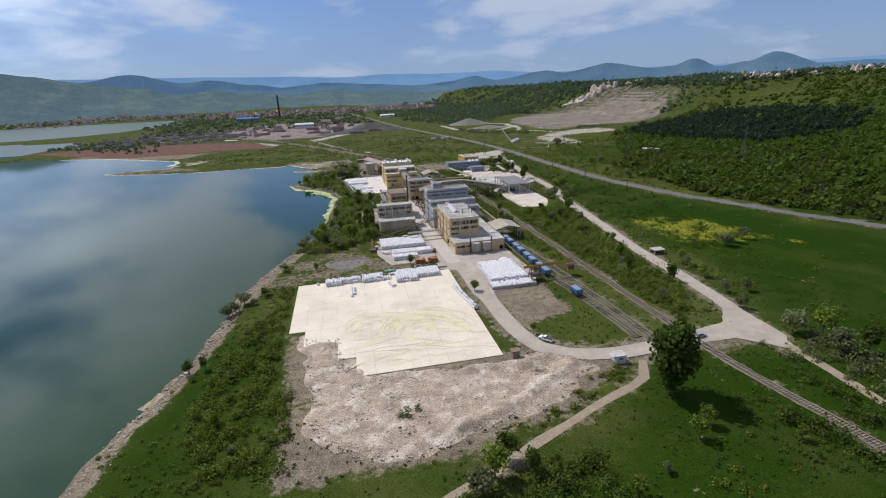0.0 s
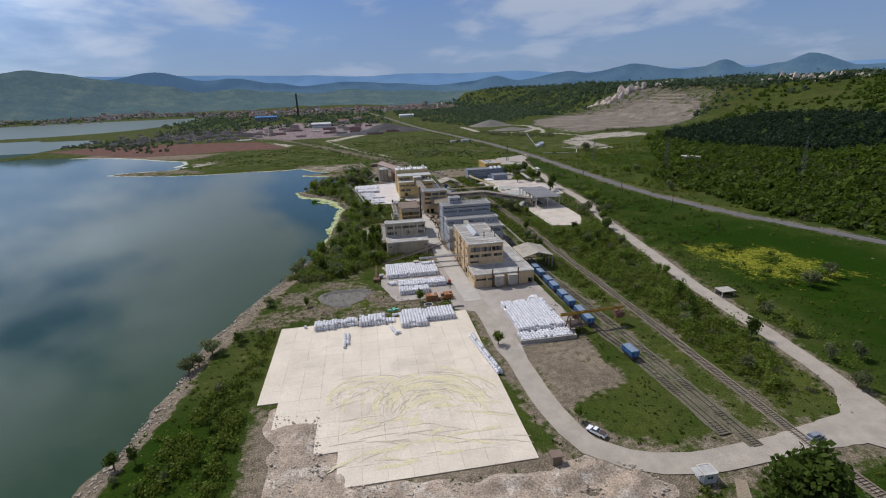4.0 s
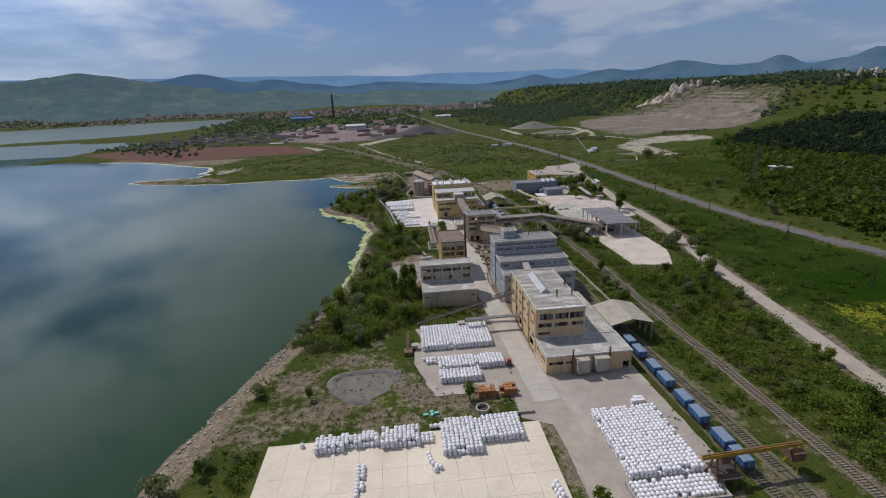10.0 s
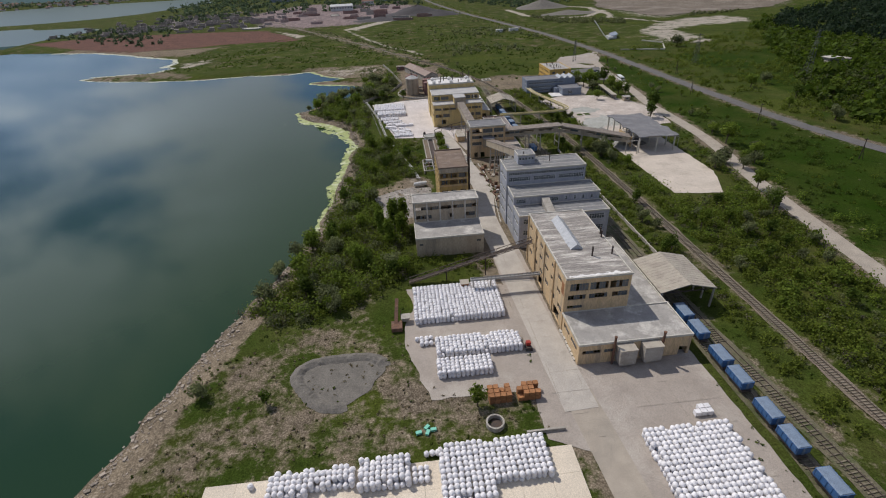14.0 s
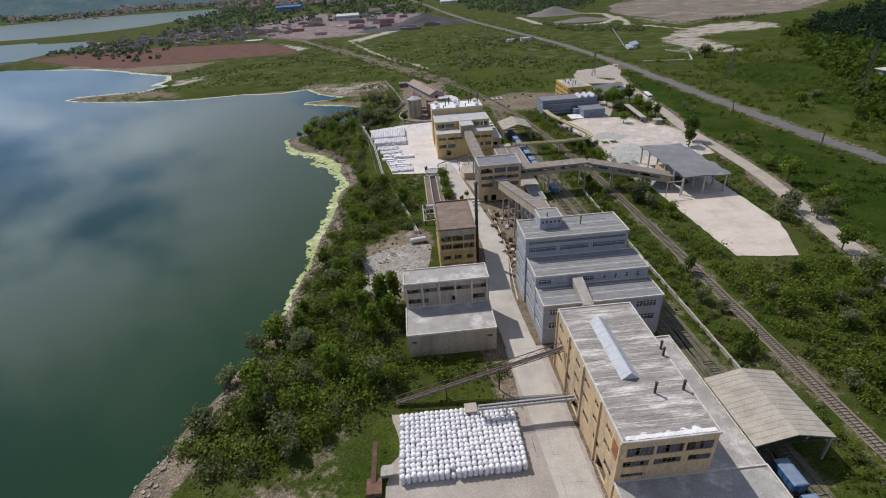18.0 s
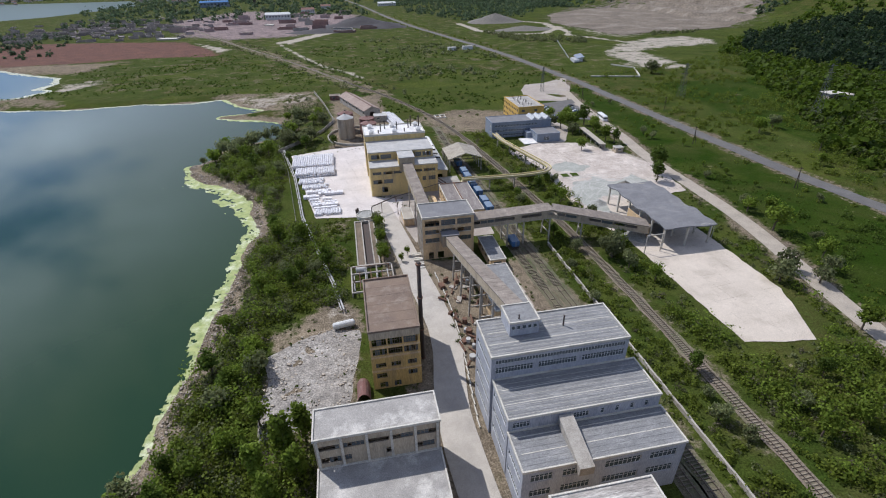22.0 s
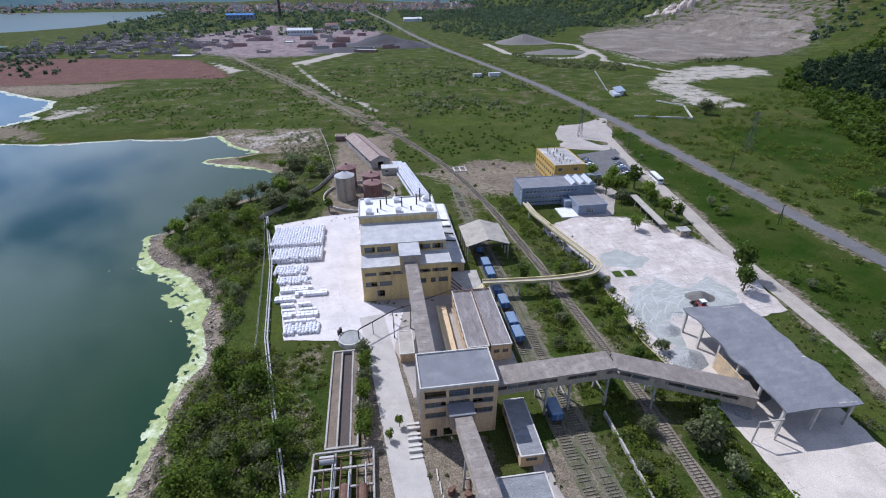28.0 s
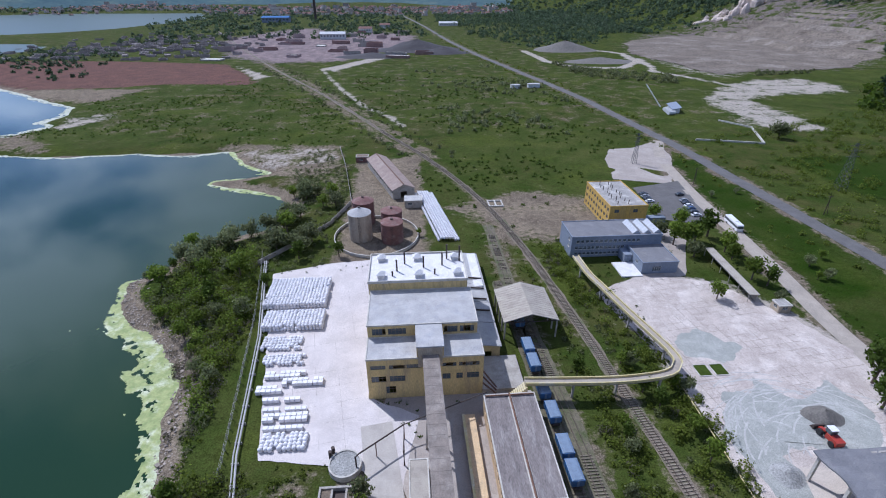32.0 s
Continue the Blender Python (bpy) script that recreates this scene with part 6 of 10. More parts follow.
def ring_wall():
    r = thing("bund_wall", (15, 514, 0), "low oval pale concrete bund wall round the tanks", "wall")
    pts = [(15.5 + 17 * math.cos(a), 513 + 18 * math.sin(a)) for a in np.linspace(0, 2 * math.pi, 33)]
    for (xa, ya), (xb, yb) in zip(pts, pts[1:]):
        part("wall_panel", MB().beam((xa, ya, 0.6), (xb, yb, 0.6), 0.35, 1.2), M_BAND, r)


ring_wall()


def warehouse():
    t = math.atan2(15.3, 49.5)
    r = thing("warehouse", (19, 578, 0), "long brown low gable warehouse", "warehouse", turn=t)
    L, W, e, h = 26.0, 5.4, 4.6, 7.0
    wl = MB()
    wall_mesh(wl, "s", -W, W, -L, 0, e, [(0.05, 3.4, [(-1.6, 1.6)])]); wall_mesh(wl, "n", -W, W, L, 0, e, []); wall_mesh(wl, "w", -L + .36, L - .36, -W, 0, e, [(2.4, 3.6, spread(-L, L, 8, 2.4))]); wall_mesh(wl, "e", -L + .36, L - .36, W, 0, e, [(2.4, 3.6, spread(-L, L, 8, 2.4))])
    part("wall", wl, M_CONC, r, local=True)
    for s in (-1, 1):
        part("roof_slope", MB().hexa([(s * (W + .5), -L - .4, e - .15), (0, -L - .4, h), (0, L + .4, h), (s * (W + .5), L + .4, e - .15), (s * (W + .5), -L - .4, e + .05), (0, -L - .4, h + .2), (0, L + .4, h + .2), (s * (W + .5), L + .4, e + .05)]), M_ROOFWARE, r, local=True)
    part("gable", MB().face((-W, -L, e), (W, -L, e), (0, -L, h - .05)).face((W, L, e), (-W, L, e), (0, L, h - .05)), M_CONC, r, local=True)
    part("ridge_cap", MB().box(-0.3, 0.3, -L - .4, L + .4, h + .19, h + .32), M_RUST, r, local=True)
    q = thing("store_shed", (30, 545, 0), "small grey flat shed beside the warehouse", "shed")
    block(q, 27, 35, 541, 547.5, 0, 3.6, M_CONC, M_ROOFPALE, s=[(1.5, 2.6, [(28.5, 30.5)])], parapet=0.1)
    q = thing("brick_hut", (4, 612, 0), "small red-brown hut behind the warehouse", "hut")
    block(q, -1, 6, 609, 614, 0, 3.4, M_RUSTTANK, M_ROOFBROWN, s=[(1.2, 2.4, [(1, 3)])], parapet=0.1)


M_ROOFWARE = mat("brown_corrugated_roof", (0.30, 0.23, 0.19), (0.24, 0.18, 0.15), 0.3, stain=(0.38, 0.33, 0.28), stain_scale=0.2)
warehouse()

# ---- rails, wagons, crane ----
def resample(pts, step):
    out, rest = [], 0.0
    for (x0, y0), (x1, y1) in zip(pts, pts[1:]):
        d = math.hypot(x1 - x0, y1 - y0)
        s = rest
        while s < d:
            out.append((x0 + (x1 - x0) * s / d, y0 + (y1 - y0) * s / d, math.atan2(y1 - y0, x1 - x0)))
            s += step
        rest = s - d
    return out


def curve_line(pts, step=3.0):
    _, dense = ribbon(pts, 1.0, 0.0, step)
    return [(p.x, p.y) for p in dense]


def railway(pts, label, near, share_laid=1.0, bed=3.6, bed_mat=None):
    r = thing("railway_track", (pts[0][0], pts[0][1], 0), label, "railway track", kind="structure")
    line = curve_line(pts)
    mb, _ = ribbon(pts, bed, 0.16, 3.0, 0.5)
    part("ballast", mb, bed_mat or M_BALLAST, r)
    for s in (-0.76, 0.76):
        rail = MB()
        off = []
        for k, (x, y) in enumerate(line):
            a, b = line[max(k - 1, 0)], line[min(k + 1, len(line) - 1)]
            d = math.hypot(b[0] - a[0], b[1] - a[1])
            off.append((x + s * (b[1] - a[1]) / d, y - s * (b[0] - a[0]) / d))
        for p, q in zip(off, off[1:]):
            rail.beam((*p, 0.43), (*q, 0.43), 0.10, 0.16)
        part("rail", rail, M_RAIL, r)
    laid = M_SLEEPER if bed_mat is None else M_SLEEPEROLD
    sm = MB().box(-0.13, 0.13, -1.3, 1.3, 0.17, 0.35).mesh("sleeper")
    sm.materials.append(laid)
    rest, count = MB(), 0
    for x, y, a in resample(line, 0.75):
        if y > 680 or (share_laid < 1 and noise.noise(Vector((x * 0.1, y * 0.1, 3))) + rnd.uniform(-0.25, 0.25) > share_laid - 0.6):
            continue
        a += rnd.uniform(-0.03, 0.03)
        if near and near[0] < y < near[1] and count < 290:
            ox, oy, _ = r.location
            share("sleeper", sm, r, Matrix.Translation((x - ox, y - oy, 0)) @ Matrix.Rotation(a, 4, "Z")); count += 1
        else:
            rest.cbox(x, y, 0.17, 0.26, 2.6, 0.18, a)
    if rest.f:
        part("sleeper_remainder", rest, laid, r, kind="stuff")


railway(RAIL_MAIN, "single railway line on brown ballast", (200, 400), bed=3.6)
railway(RAIL_A, "overgrown siding with concrete sleepers", None, 0.62, 4.4, M_SIDING)
railway(RAIL_B, "siding with parked blue wagons", None, 0.7, 4.0, M_SIDING)


def wagon(x, y, turn, label, long=5.3):
    r = thing("freight_wagon", (x, y, 0.42), label, "freight wagon", "blue wagons", turn=turn)
    h = long / 2
    b = MB()
    b.hexa([(-1.05, -h + .15, 0.95), (1.05, -h + .15, 0.95), (1.05, h - .15, 0.95), (-1.05, h - .15, 0.95), (-1.35, -h, 1.5), (1.35, -h, 1.5), (1.35, h, 1.5), (-1.35, h, 1.5)])
    b.box(-1.35, 1.35, -h, h, 1.5, 3.0)
    part("body", b, M_WAGON, r, local=True)
    for k in range(5):
        y0 = -h + 0.2 + k * (long - 0.52) / 4
        for s in (-1, 1):
            part("rib", MB().box(min(s * 1.352, s * 1.43), max(s * 1.352, s * 1.43), y0, y0 + 0.12, 1.5, 3.0), M_WAGON, r, local=True)
    part("top_cover", MB().hexa([(-1.3, -h + .06, 3.0), (1.3, -h + .06, 3.0), (1.3, h - .06, 3.0), (-1.3, h - .06, 3.0), (-0.9, -h + .2, 3.16), (0.9, -h + .2, 3.16), (0.9, h - .2, 3.16), (-0.9, h - .2, 3.16)]), M_COAL, r, "pale worn cover", local=True)
    part("underframe", MB().box(-1.0, 1.0, -h - .3, h + .3, 0.55, 0.93), M_DARK, r, local=True)
    for s in (-1, 1):
        part("end_ladder", MB().box(-0.25, 0.25, min(s * (h + .01), s * (h + .07)), max(s * (h + .01), s * (h + .07)), 1.2, 2.9), M_COAL, r, local=True)
    for yy in (-h + 0.9, h - 0.9):
        for s in (-1, 1):
            w = MB().tube([(s * 0.70, yy, 0.47), (s * 0.84, yy, 0.47)], 0.46, 12)
            part("wheel", w, M_DARK, r, local=True)


for k, y in enumerate((239.5, 232.7, 223.6, 216.9, 207.9, 201.2, 192.2, 185.9)):
    wagon(65.9 + (0.25 if k > 5 else 0), y, 0.01, "blue steel hopper wagon with pale cover on the siding")
wagon(68.9, 162, 0.06, "single blue hopper wagon standing alone on the siding")
for k, y in enumerate((450.5, 438.2, 431.6, 422.0, 414.6, 405.0, 398.6, 370.6)):
    wagon(60.7 + (0.4 if y < 420 else 0) + (0.7 if y < 380 else 0), y, 0.02, "blue steel hopper wagon beside the low hall")


def crane():
    r = thing("gantry_crane", (54.6, 183, 0), "weathered yellow gantry crane over the siding", "crane")
    part("girder", MB().beam((54.4, 182.6, 6.4), (78.0, 183.8, 6.4), 0.7, 0.9), M_YELLOW, r)
    part("girder_rail", MB().beam((54.4, 182.6, 6.95), (78.0, 183.8, 6.95), 0.25, 0.16), M_RUST, r)
    for x in (57.5, 61.5):
        for s in (-1, 1):
            part("leg", MB().beam((x, 182.8 + s * 2.2, 0.1), (x + 0.2, 182.8 + s * 0.4, 6.0), 0.3, 0.3), M_RUST, r)
        part("cross_brace", MB().beam((x, 181.0, 2.4), (x, 184.8, 2.4), 0.18, 0.18), M_RUST, r)
    for s in (-1, 1):
        part("leg", MB().beam((76.4, 183.6 + s * 2.0, 0.1), (76.6, 183.6 + s * 0.3, 6.0), 0.32, 0.32), M_YELLOW, r)
    part("counterweight", MB().box(75.2, 78.0, 182.0, 185.4, 3.2, 5.2), M_RUST, r)
    part("platform", MB().box(57.2, 62.5, 179.6, 184.9, 2.6, 2.8), M_DARK, r)
    for k in range(6):
        part("railing_post", MB().beam((57.3 + k, 179.7, 2.8), (57.3 + k, 179.7, 3.8), 0.07, 0.07), M_DARK, r)
    part("railing", MB().beam((57.3, 179.7, 3.8), (62.4, 179.7, 3.8), 0.07, 0.07), M_DARK, r)
    part("hoist", MB().box(59.0, 60.6, 182.0, 183.6, 4.6, 5.8), M_RUST, r)


crane()

# ---- bags ----
def bag_mesh(seed):
    mb = MB()
    q = random.Random(seed)
    n = 8
    for r_, z in ((0.46, 0.0), (0.54, 0.30), (0.55, 0.62), (0.47, 0.90), (0.20, 1.02), (0.10, 1.10)):
        for j in range(n):
            a = 2 * math.pi * (j + 0.5) / n
            k = 1.06 if j % 2 else 0.98
            rr = r_ * k * (1 + q.uniform(-0.06, 0.06))
            mb.v.append((rr * math.cos(a), rr * math.sin(a), z + q.uniform(-0.03, 0.03) * (z > 0)))
    for i in range(5):
        for j in range(n):
            a, b = i * n + j, i * n + (j + 1) % n
            mb.f.append((a, b, b + n, a + n))
    mb.f.append(tuple(5 * n + j for j in range(n)))
    return mb


BAGS = [bag_mesh(k) for k in range(4)]
BAG_MESHES = []
for b_ in BAGS:
    me_ = b_.mesh("bag"); me_.materials.append(M_BAG)
    me_.polygons.foreach_set("use_smooth", [True] * len(me_.polygons))
    BAG_MESHES.append(me_)


def bag_stack(spots, label, limit=300, base=0.12):
    """Bags at the given places; those past the limit are joined into one part."""
    cx, cy = sum(p[0] for p in spots) / len(spots), sum(p[1] for p in spots) / len(spots)
    r = thing("bag_stack", (cx, cy, base), label, "bulk bags", "stacks of bulk bags")
    rest = MB()
    for k, (x, y, z) in enumerate(spots):
        a, s = rnd.uniform(0, 6.28), rnd.uniform(0.94, 1.06)
        i = rnd.randrange(4)
        if k < limit:
            m = Matrix.Translation((x - cx, y - cy, z)) @ Matrix.Rotation(a, 4, "Z") @ Matrix.Rotation(rnd.uniform(-0.07, 0.07), 4, "X") @ Matrix.Diagonal((s, s, rnd.uniform(0.92, 1.08), 1))
            share("bag", BAG_MESHES[i], r, m)
        else:
            o = len(rest.v)
            c, n_ = math.cos(a) * s, math.sin(a) * s
            rest.v += [(x + c * vx - n_ * vy, y + n_ * vx + c * vy, base + z + vz) for vx, vy, vz in BAGS[i].v]
            rest.f += [tuple(o + q for q in f_) for f_ in BAGS[i].f]
    if rest.f:
        part("bag_remainder", rest, M_BAGS, r, kind="stuff", smooth=True)


def grid_spots(x0, x1, y0, y1, layers, pitch=1.06, ragged=0.0, step_in=0.0, notch=None):
    """Places of stacked bags: the whole top layer first, then the rim of the layers below."""
    nx, ny = max(1, int(round((x1 - x0) / pitch))), max(1, int(round((y1 - y0) / pitch)))
    top, rim = [], []
    for j in range(ny):
        for i in range(nx):
            x, y = x0 + (i + 0.5) * (x1 - x0) / nx, y0 + (j + 0.5) * (y1 - y0) / ny
            if notch and notch(x, y):
                continue
            x += rnd.uniform(-0.10, 0.10); y += rnd.uniform(-0.10, 0.10)
            edge = i in (0, nx - 1) or j in (0, ny - 1) or (notch and (notch(x + 1.5, y) or notch(x, y - 1.5)))
            lay = layers - (1 if edge and rnd.random() < ragged else 0)
            if lay < 1:
                continue
            top.append((x, y, (lay - 1) * 1.02 + rnd.uniform(-0.04, 0.06)))
            for k in range(lay - 1):
                if edge or (i in (1, nx - 2) or j in (1, ny - 2)):
                    rim.append((x + rnd.uniform(-0.06, 0.06), y + rnd.uniform(-0.06, 0.06), k * 1.02))
    top.sort(key=lambda p: p[1])
    rim.sort(key=lambda p: p[1])
    return top[:200] + rim[:100] + top[200:] + rim[100:]


bag_stack(grid_spots(40.0, 57.4, 184.8, 207.6, 2, ragged=0.12), "long two-layer stack of white bulk bags on the yard")
bag_stack(grid_spots(39.2, 57.8, 178.4, 184.0, 1, ragged=0.1), "single layer of white bulk bags behind a low wall")
bag_stack(grid_spots(-2.2, 21.8, 247.4, 262.4, 2, ragged=0.08), "broad two-layer stack of white bulk bags on gravel")
bag_stack(grid_spots(2.4, 23.2, 234.2, 240.2, 2, ragged=0.15), "two-layer row of white bulk bags")
bag_stack(grid_spots(2.0, 14.8, 227.6, 232.6, 2, ragged=0.05), "short two-layer row of white bulk bags")
bag_stack(grid_spots(-2.6, 2.0, 239.0, 243.0, 1, ragged=0.4), "small loose group of white bulk bags")
bag_stack(grid_spots(-31.0, -15.4, 202.4, 207.4, 2, ragged=0.5, notch=lambda x, y: y < 203.4 and x > -24), "uneven stack of white bulk bags at the slab edge", base=0.24)
bag_stack(grid_spots(-14.8, -5.2, 202.2, 208.2, 2, ragged=0.25), "two-layer stack of white bulk bags at the slab edge", base=0.24)
bag_stack([(-4.4 + (i % 3) * 1.1, 203.2 + (i // 3) * 1.1, 0) for i in range(9)] + [(-2 + k * 1.1, 208.4 + 0.1 * (k % 2), 0) for k in range(3)], "loose white bulk bags at the slab edge", base=0.24)
bag_stack(grid_spots(0.2, 20.8, 197.6, 209.4, 2, ragged=0.06, notch=lambda x, y: x > 9.8 and y < 201.0), "L-shaped two-layer stack of white bulk bags", base=0.24)
bag_stack([(23.0 + (26.2 - 23.0) * k / 20 + dx, 185.0 - 23 * k / 20, z) for k in range(21) for dx, z in ((0, 0), (1.1, 0), (0.5, 1.0)) if not (z and k % 5 == 4)], "narrow file of white bulk bags along the verge", base=0.15)
bag_stack([(-19.8 + dx, 188 + k * 1.08, 0) for k in range(9) for dx in (0, 1.1) if not (dx and k in (0, 1, 4))], "short double file of white bulk bags on the slab", base=0.24)
bag_stack([(-3.4, 198.6, 0), (-3.2, 197.4, 0), (-2.9, 196.3, 0), (-2.4, 195.2, 0), (-1.6, 194.4, 0), (-0.8, 194.0, 0), (-2.0, 193.4, 0)], "loose trail of white bulk bags on the slab", base=0.24)
bag_stack([(-34.4, 205.8, 0)], "lone white bulk bag on the slab edge", base=0.24)
bag_stack(grid_spots(-18.0, 1.8, 464.0, 479.6, 2, ragged=0.05), "broad two-layer stack of white bulk bags on the white yard", base=0.14)
bag_stack(grid_spots(-15.6, 2.4, 452.6, 460.8, 2, ragged=0.1), "two-layer row of white bulk bags on the white yard", base=0.14)
bag_stack(grid_spots(-13.6, -2.4, 443.6, 449.4, 1, ragged=0.2), "single row of white bulk bags on the white yard", base=0.14)
bag_stack(grid_spots(-11.8, -0.4, 437.4, 441.4, 1, ragged=0.15), "single row of white bulk bags on the white yard", base=0.14)
bag_stack(grid_spots(-5.4, 4.8, 409.8, 414.6, 1, ragged=0.1), "short rounded row of white bulk bags", base=0.14)
NORTH = [(32.4 + 8.2 * t + i * 1.12, 557 - 50 * t, 0.9 * (0 < i < 6)) for t in np.linspace(0, 1, 44) for i in range(8)]
bag_stack(NORTH, "long white field of bulk bags beside the warehouse", limit=120, base=0.1)


def pallets(x0, x1, y0, y1, label):
    r = thing("pallet_row", ((x0 + x1) / 2, y0, 0.12), label, "pallets", "rows of wrapped pallets")
    b = MB().box(-0.58, 0.58, -0.5, 0.5, 0.13, 1.15)
    bm_ = b.mesh("wrapped_load"); bm_.materials.append(M_BAG)
    pm = MB()
    for y in (-0.45, 0, 0.45):
        pm.box(-0.58, 0.58, y - 0.06, y + 0.06, 0, 0.125)
    pl = pm.mesh("pallet"); pl.materials.append(M_CONC)
    nx, ny = int((x1 - x0) / 1.3), int(round((y1 - y0) / 1.2))
    for j in range(ny):
        for i in range(nx):
            if rnd.random() < 0.1:
                continue
            m = Matrix.Translation((x0 + (i + .5) * 1.3 - (x0 + x1) / 2, j * 1.2, 0)) @ Matrix.Rotation(rnd.uniform(-.05, .05), 4, "Z")
            share("pallet", pl, r, m); share("wrapped_load", bm_, r, m)


for row in ((-9.6, 1.6, 432.8, 435.2), (-4.6, 6.2, 430.0, 432.4), (-10.6, -4.0, 427.6, 430.0), (-8.0, 2.0, 424.6, 426.0), (-7.2, 3.6, 421.4, 423.0), (-6.6, 4.0, 418.4, 420.4), (-5.8, 4.6, 415.8, 417.4)):
    pallets(*row, "row of white wrapped loads on pallets in the white yard")
pallets(52.6, 56.8, 210.6, 213.0, "few white wrapped loads standing on the yard")
lw = thing("low_wall", (48.5, 177.4, 0), "low grey concrete wall holding back bags", "wall")
for k in range(6):
    part("wall_panel", MB().box(38.4 + k * 3.3, 41.68 + k * 3.3, 177.0, 177.4, 0, 1.35), M_CONC, lw)
for x_, a_ in ((38.4, 1), (57.9, 1)):
    part("wall_panel", MB().box(x_, x_ + 0.35, 177.42, 184, 0, 1.2), M_CONC, lw)


def crates():
    r = thing("crate_stack", (18, 222, 0), "stacks of orange-brown timber crates", "crates")
    m_, rings = MB(), []
    for k in range(4):
        rings += [(0.56, 0.02 + k * 0.28), (0.56, 0.22 + k * 0.28), (0.50, 0.225 + k * 0.28), (0.50, 0.295 + k * 0.28)]
    for w, z in rings[:-2]:
        m_.v += [(-w, -w * 0.92, z), (w, -w * 0.92, z), (w, w * 0.92, z), (-w, w * 0.92, z)]
    for k in range(len(rings) - 3):
        for a in range(4):
            m_.f.append((4 * k + a, 4 * k + (a + 1) % 4, 4 * k + 4 + (a + 1) % 4, 4 * k + 4 + a))
    m_.f.append(tuple(4 * (len(rings) - 3) + a for a in range(4)))
    cm = m_.mesh("crate"); cm.materials.append(M_CRATE)
    for i in range(9):
        for j in range(3):
            for k in range(2):
                if rnd.random() < 0.16 * (k + 1) or (i == 4 and j < 4):
                    continue
                share("crate", cm, r, Matrix.Translation((-5.2 + i * 1.25, -2.4 + j * 1.2, k * 1.15)) @ Matrix.Rotation(rnd.uniform(-.08, .08), 4, "Z"))


crates()

# ---- ducts, basins and other plant ----
def duct_bridge():
    r = thing("duct_bridge", (80, 421, 0), "yellow-edged elevated duct bridge with a rounded elbow", "duct bridge")
    pts = [(56.0, 422.0), (68, 421.2), (80, 420.8), (90, 421.6), (94.5, 423.2), (96.8, 426.0), (97.0, 430.0), (95.6, 437), (92.6, 450), (90.4, 461), (88.6, 470), (88.0, 482)]
    deck, dense = ribbon(pts, 2.0, 5.1, 2.0)
    low = MB()
    n = len(dense)
    for k in range(n - 1):
        z = 5.1
        p = [deck.v[2 * k], deck.v[2 * k + 1], deck.v[2 * k + 3], deck.v[2 * k + 2]]
        low.hexa([(x, y, z - 0.55) for x, y, _ in p] + [(x, y, z) for x, y, _ in p])
    part("deck", low, M_DUSTROAD, r)
    for side in (0, 1):
        e = MB()
        for k in range(n - 1):
            a, b = deck.v[2 * k + side], deck.v[2 * (k + 1) + side]
            e.beam((a[0], a[1], 5.25), (b[0], b[1], 5.25), 0.28, 0.75)
        part("edge_beam", e, M_YPIPE, r)
    for t in (68, 79, 90):
        part("leg", MB().box(t - 0.25, t + 0.25, 420.8, 421.3, 0, 4.5), M_CONC, r)
    for x, y in ((96.6, 432), (93.2, 447), (90.2, 462), (88.2, 476)):
        part("leg", MB().box(x - 0.25, x + 0.25, y - 0.25, y + 0.25, 0, 4.5), M_CONC, r)
    st = MB()
    for k in range(9):
        st.box(52.6 + k * 0.42, 53.0 + k * 0.42, 420.2, 422.6, 0, 1.2 + k * 0.44)
    part("stair", st, M_YPIPE, r)


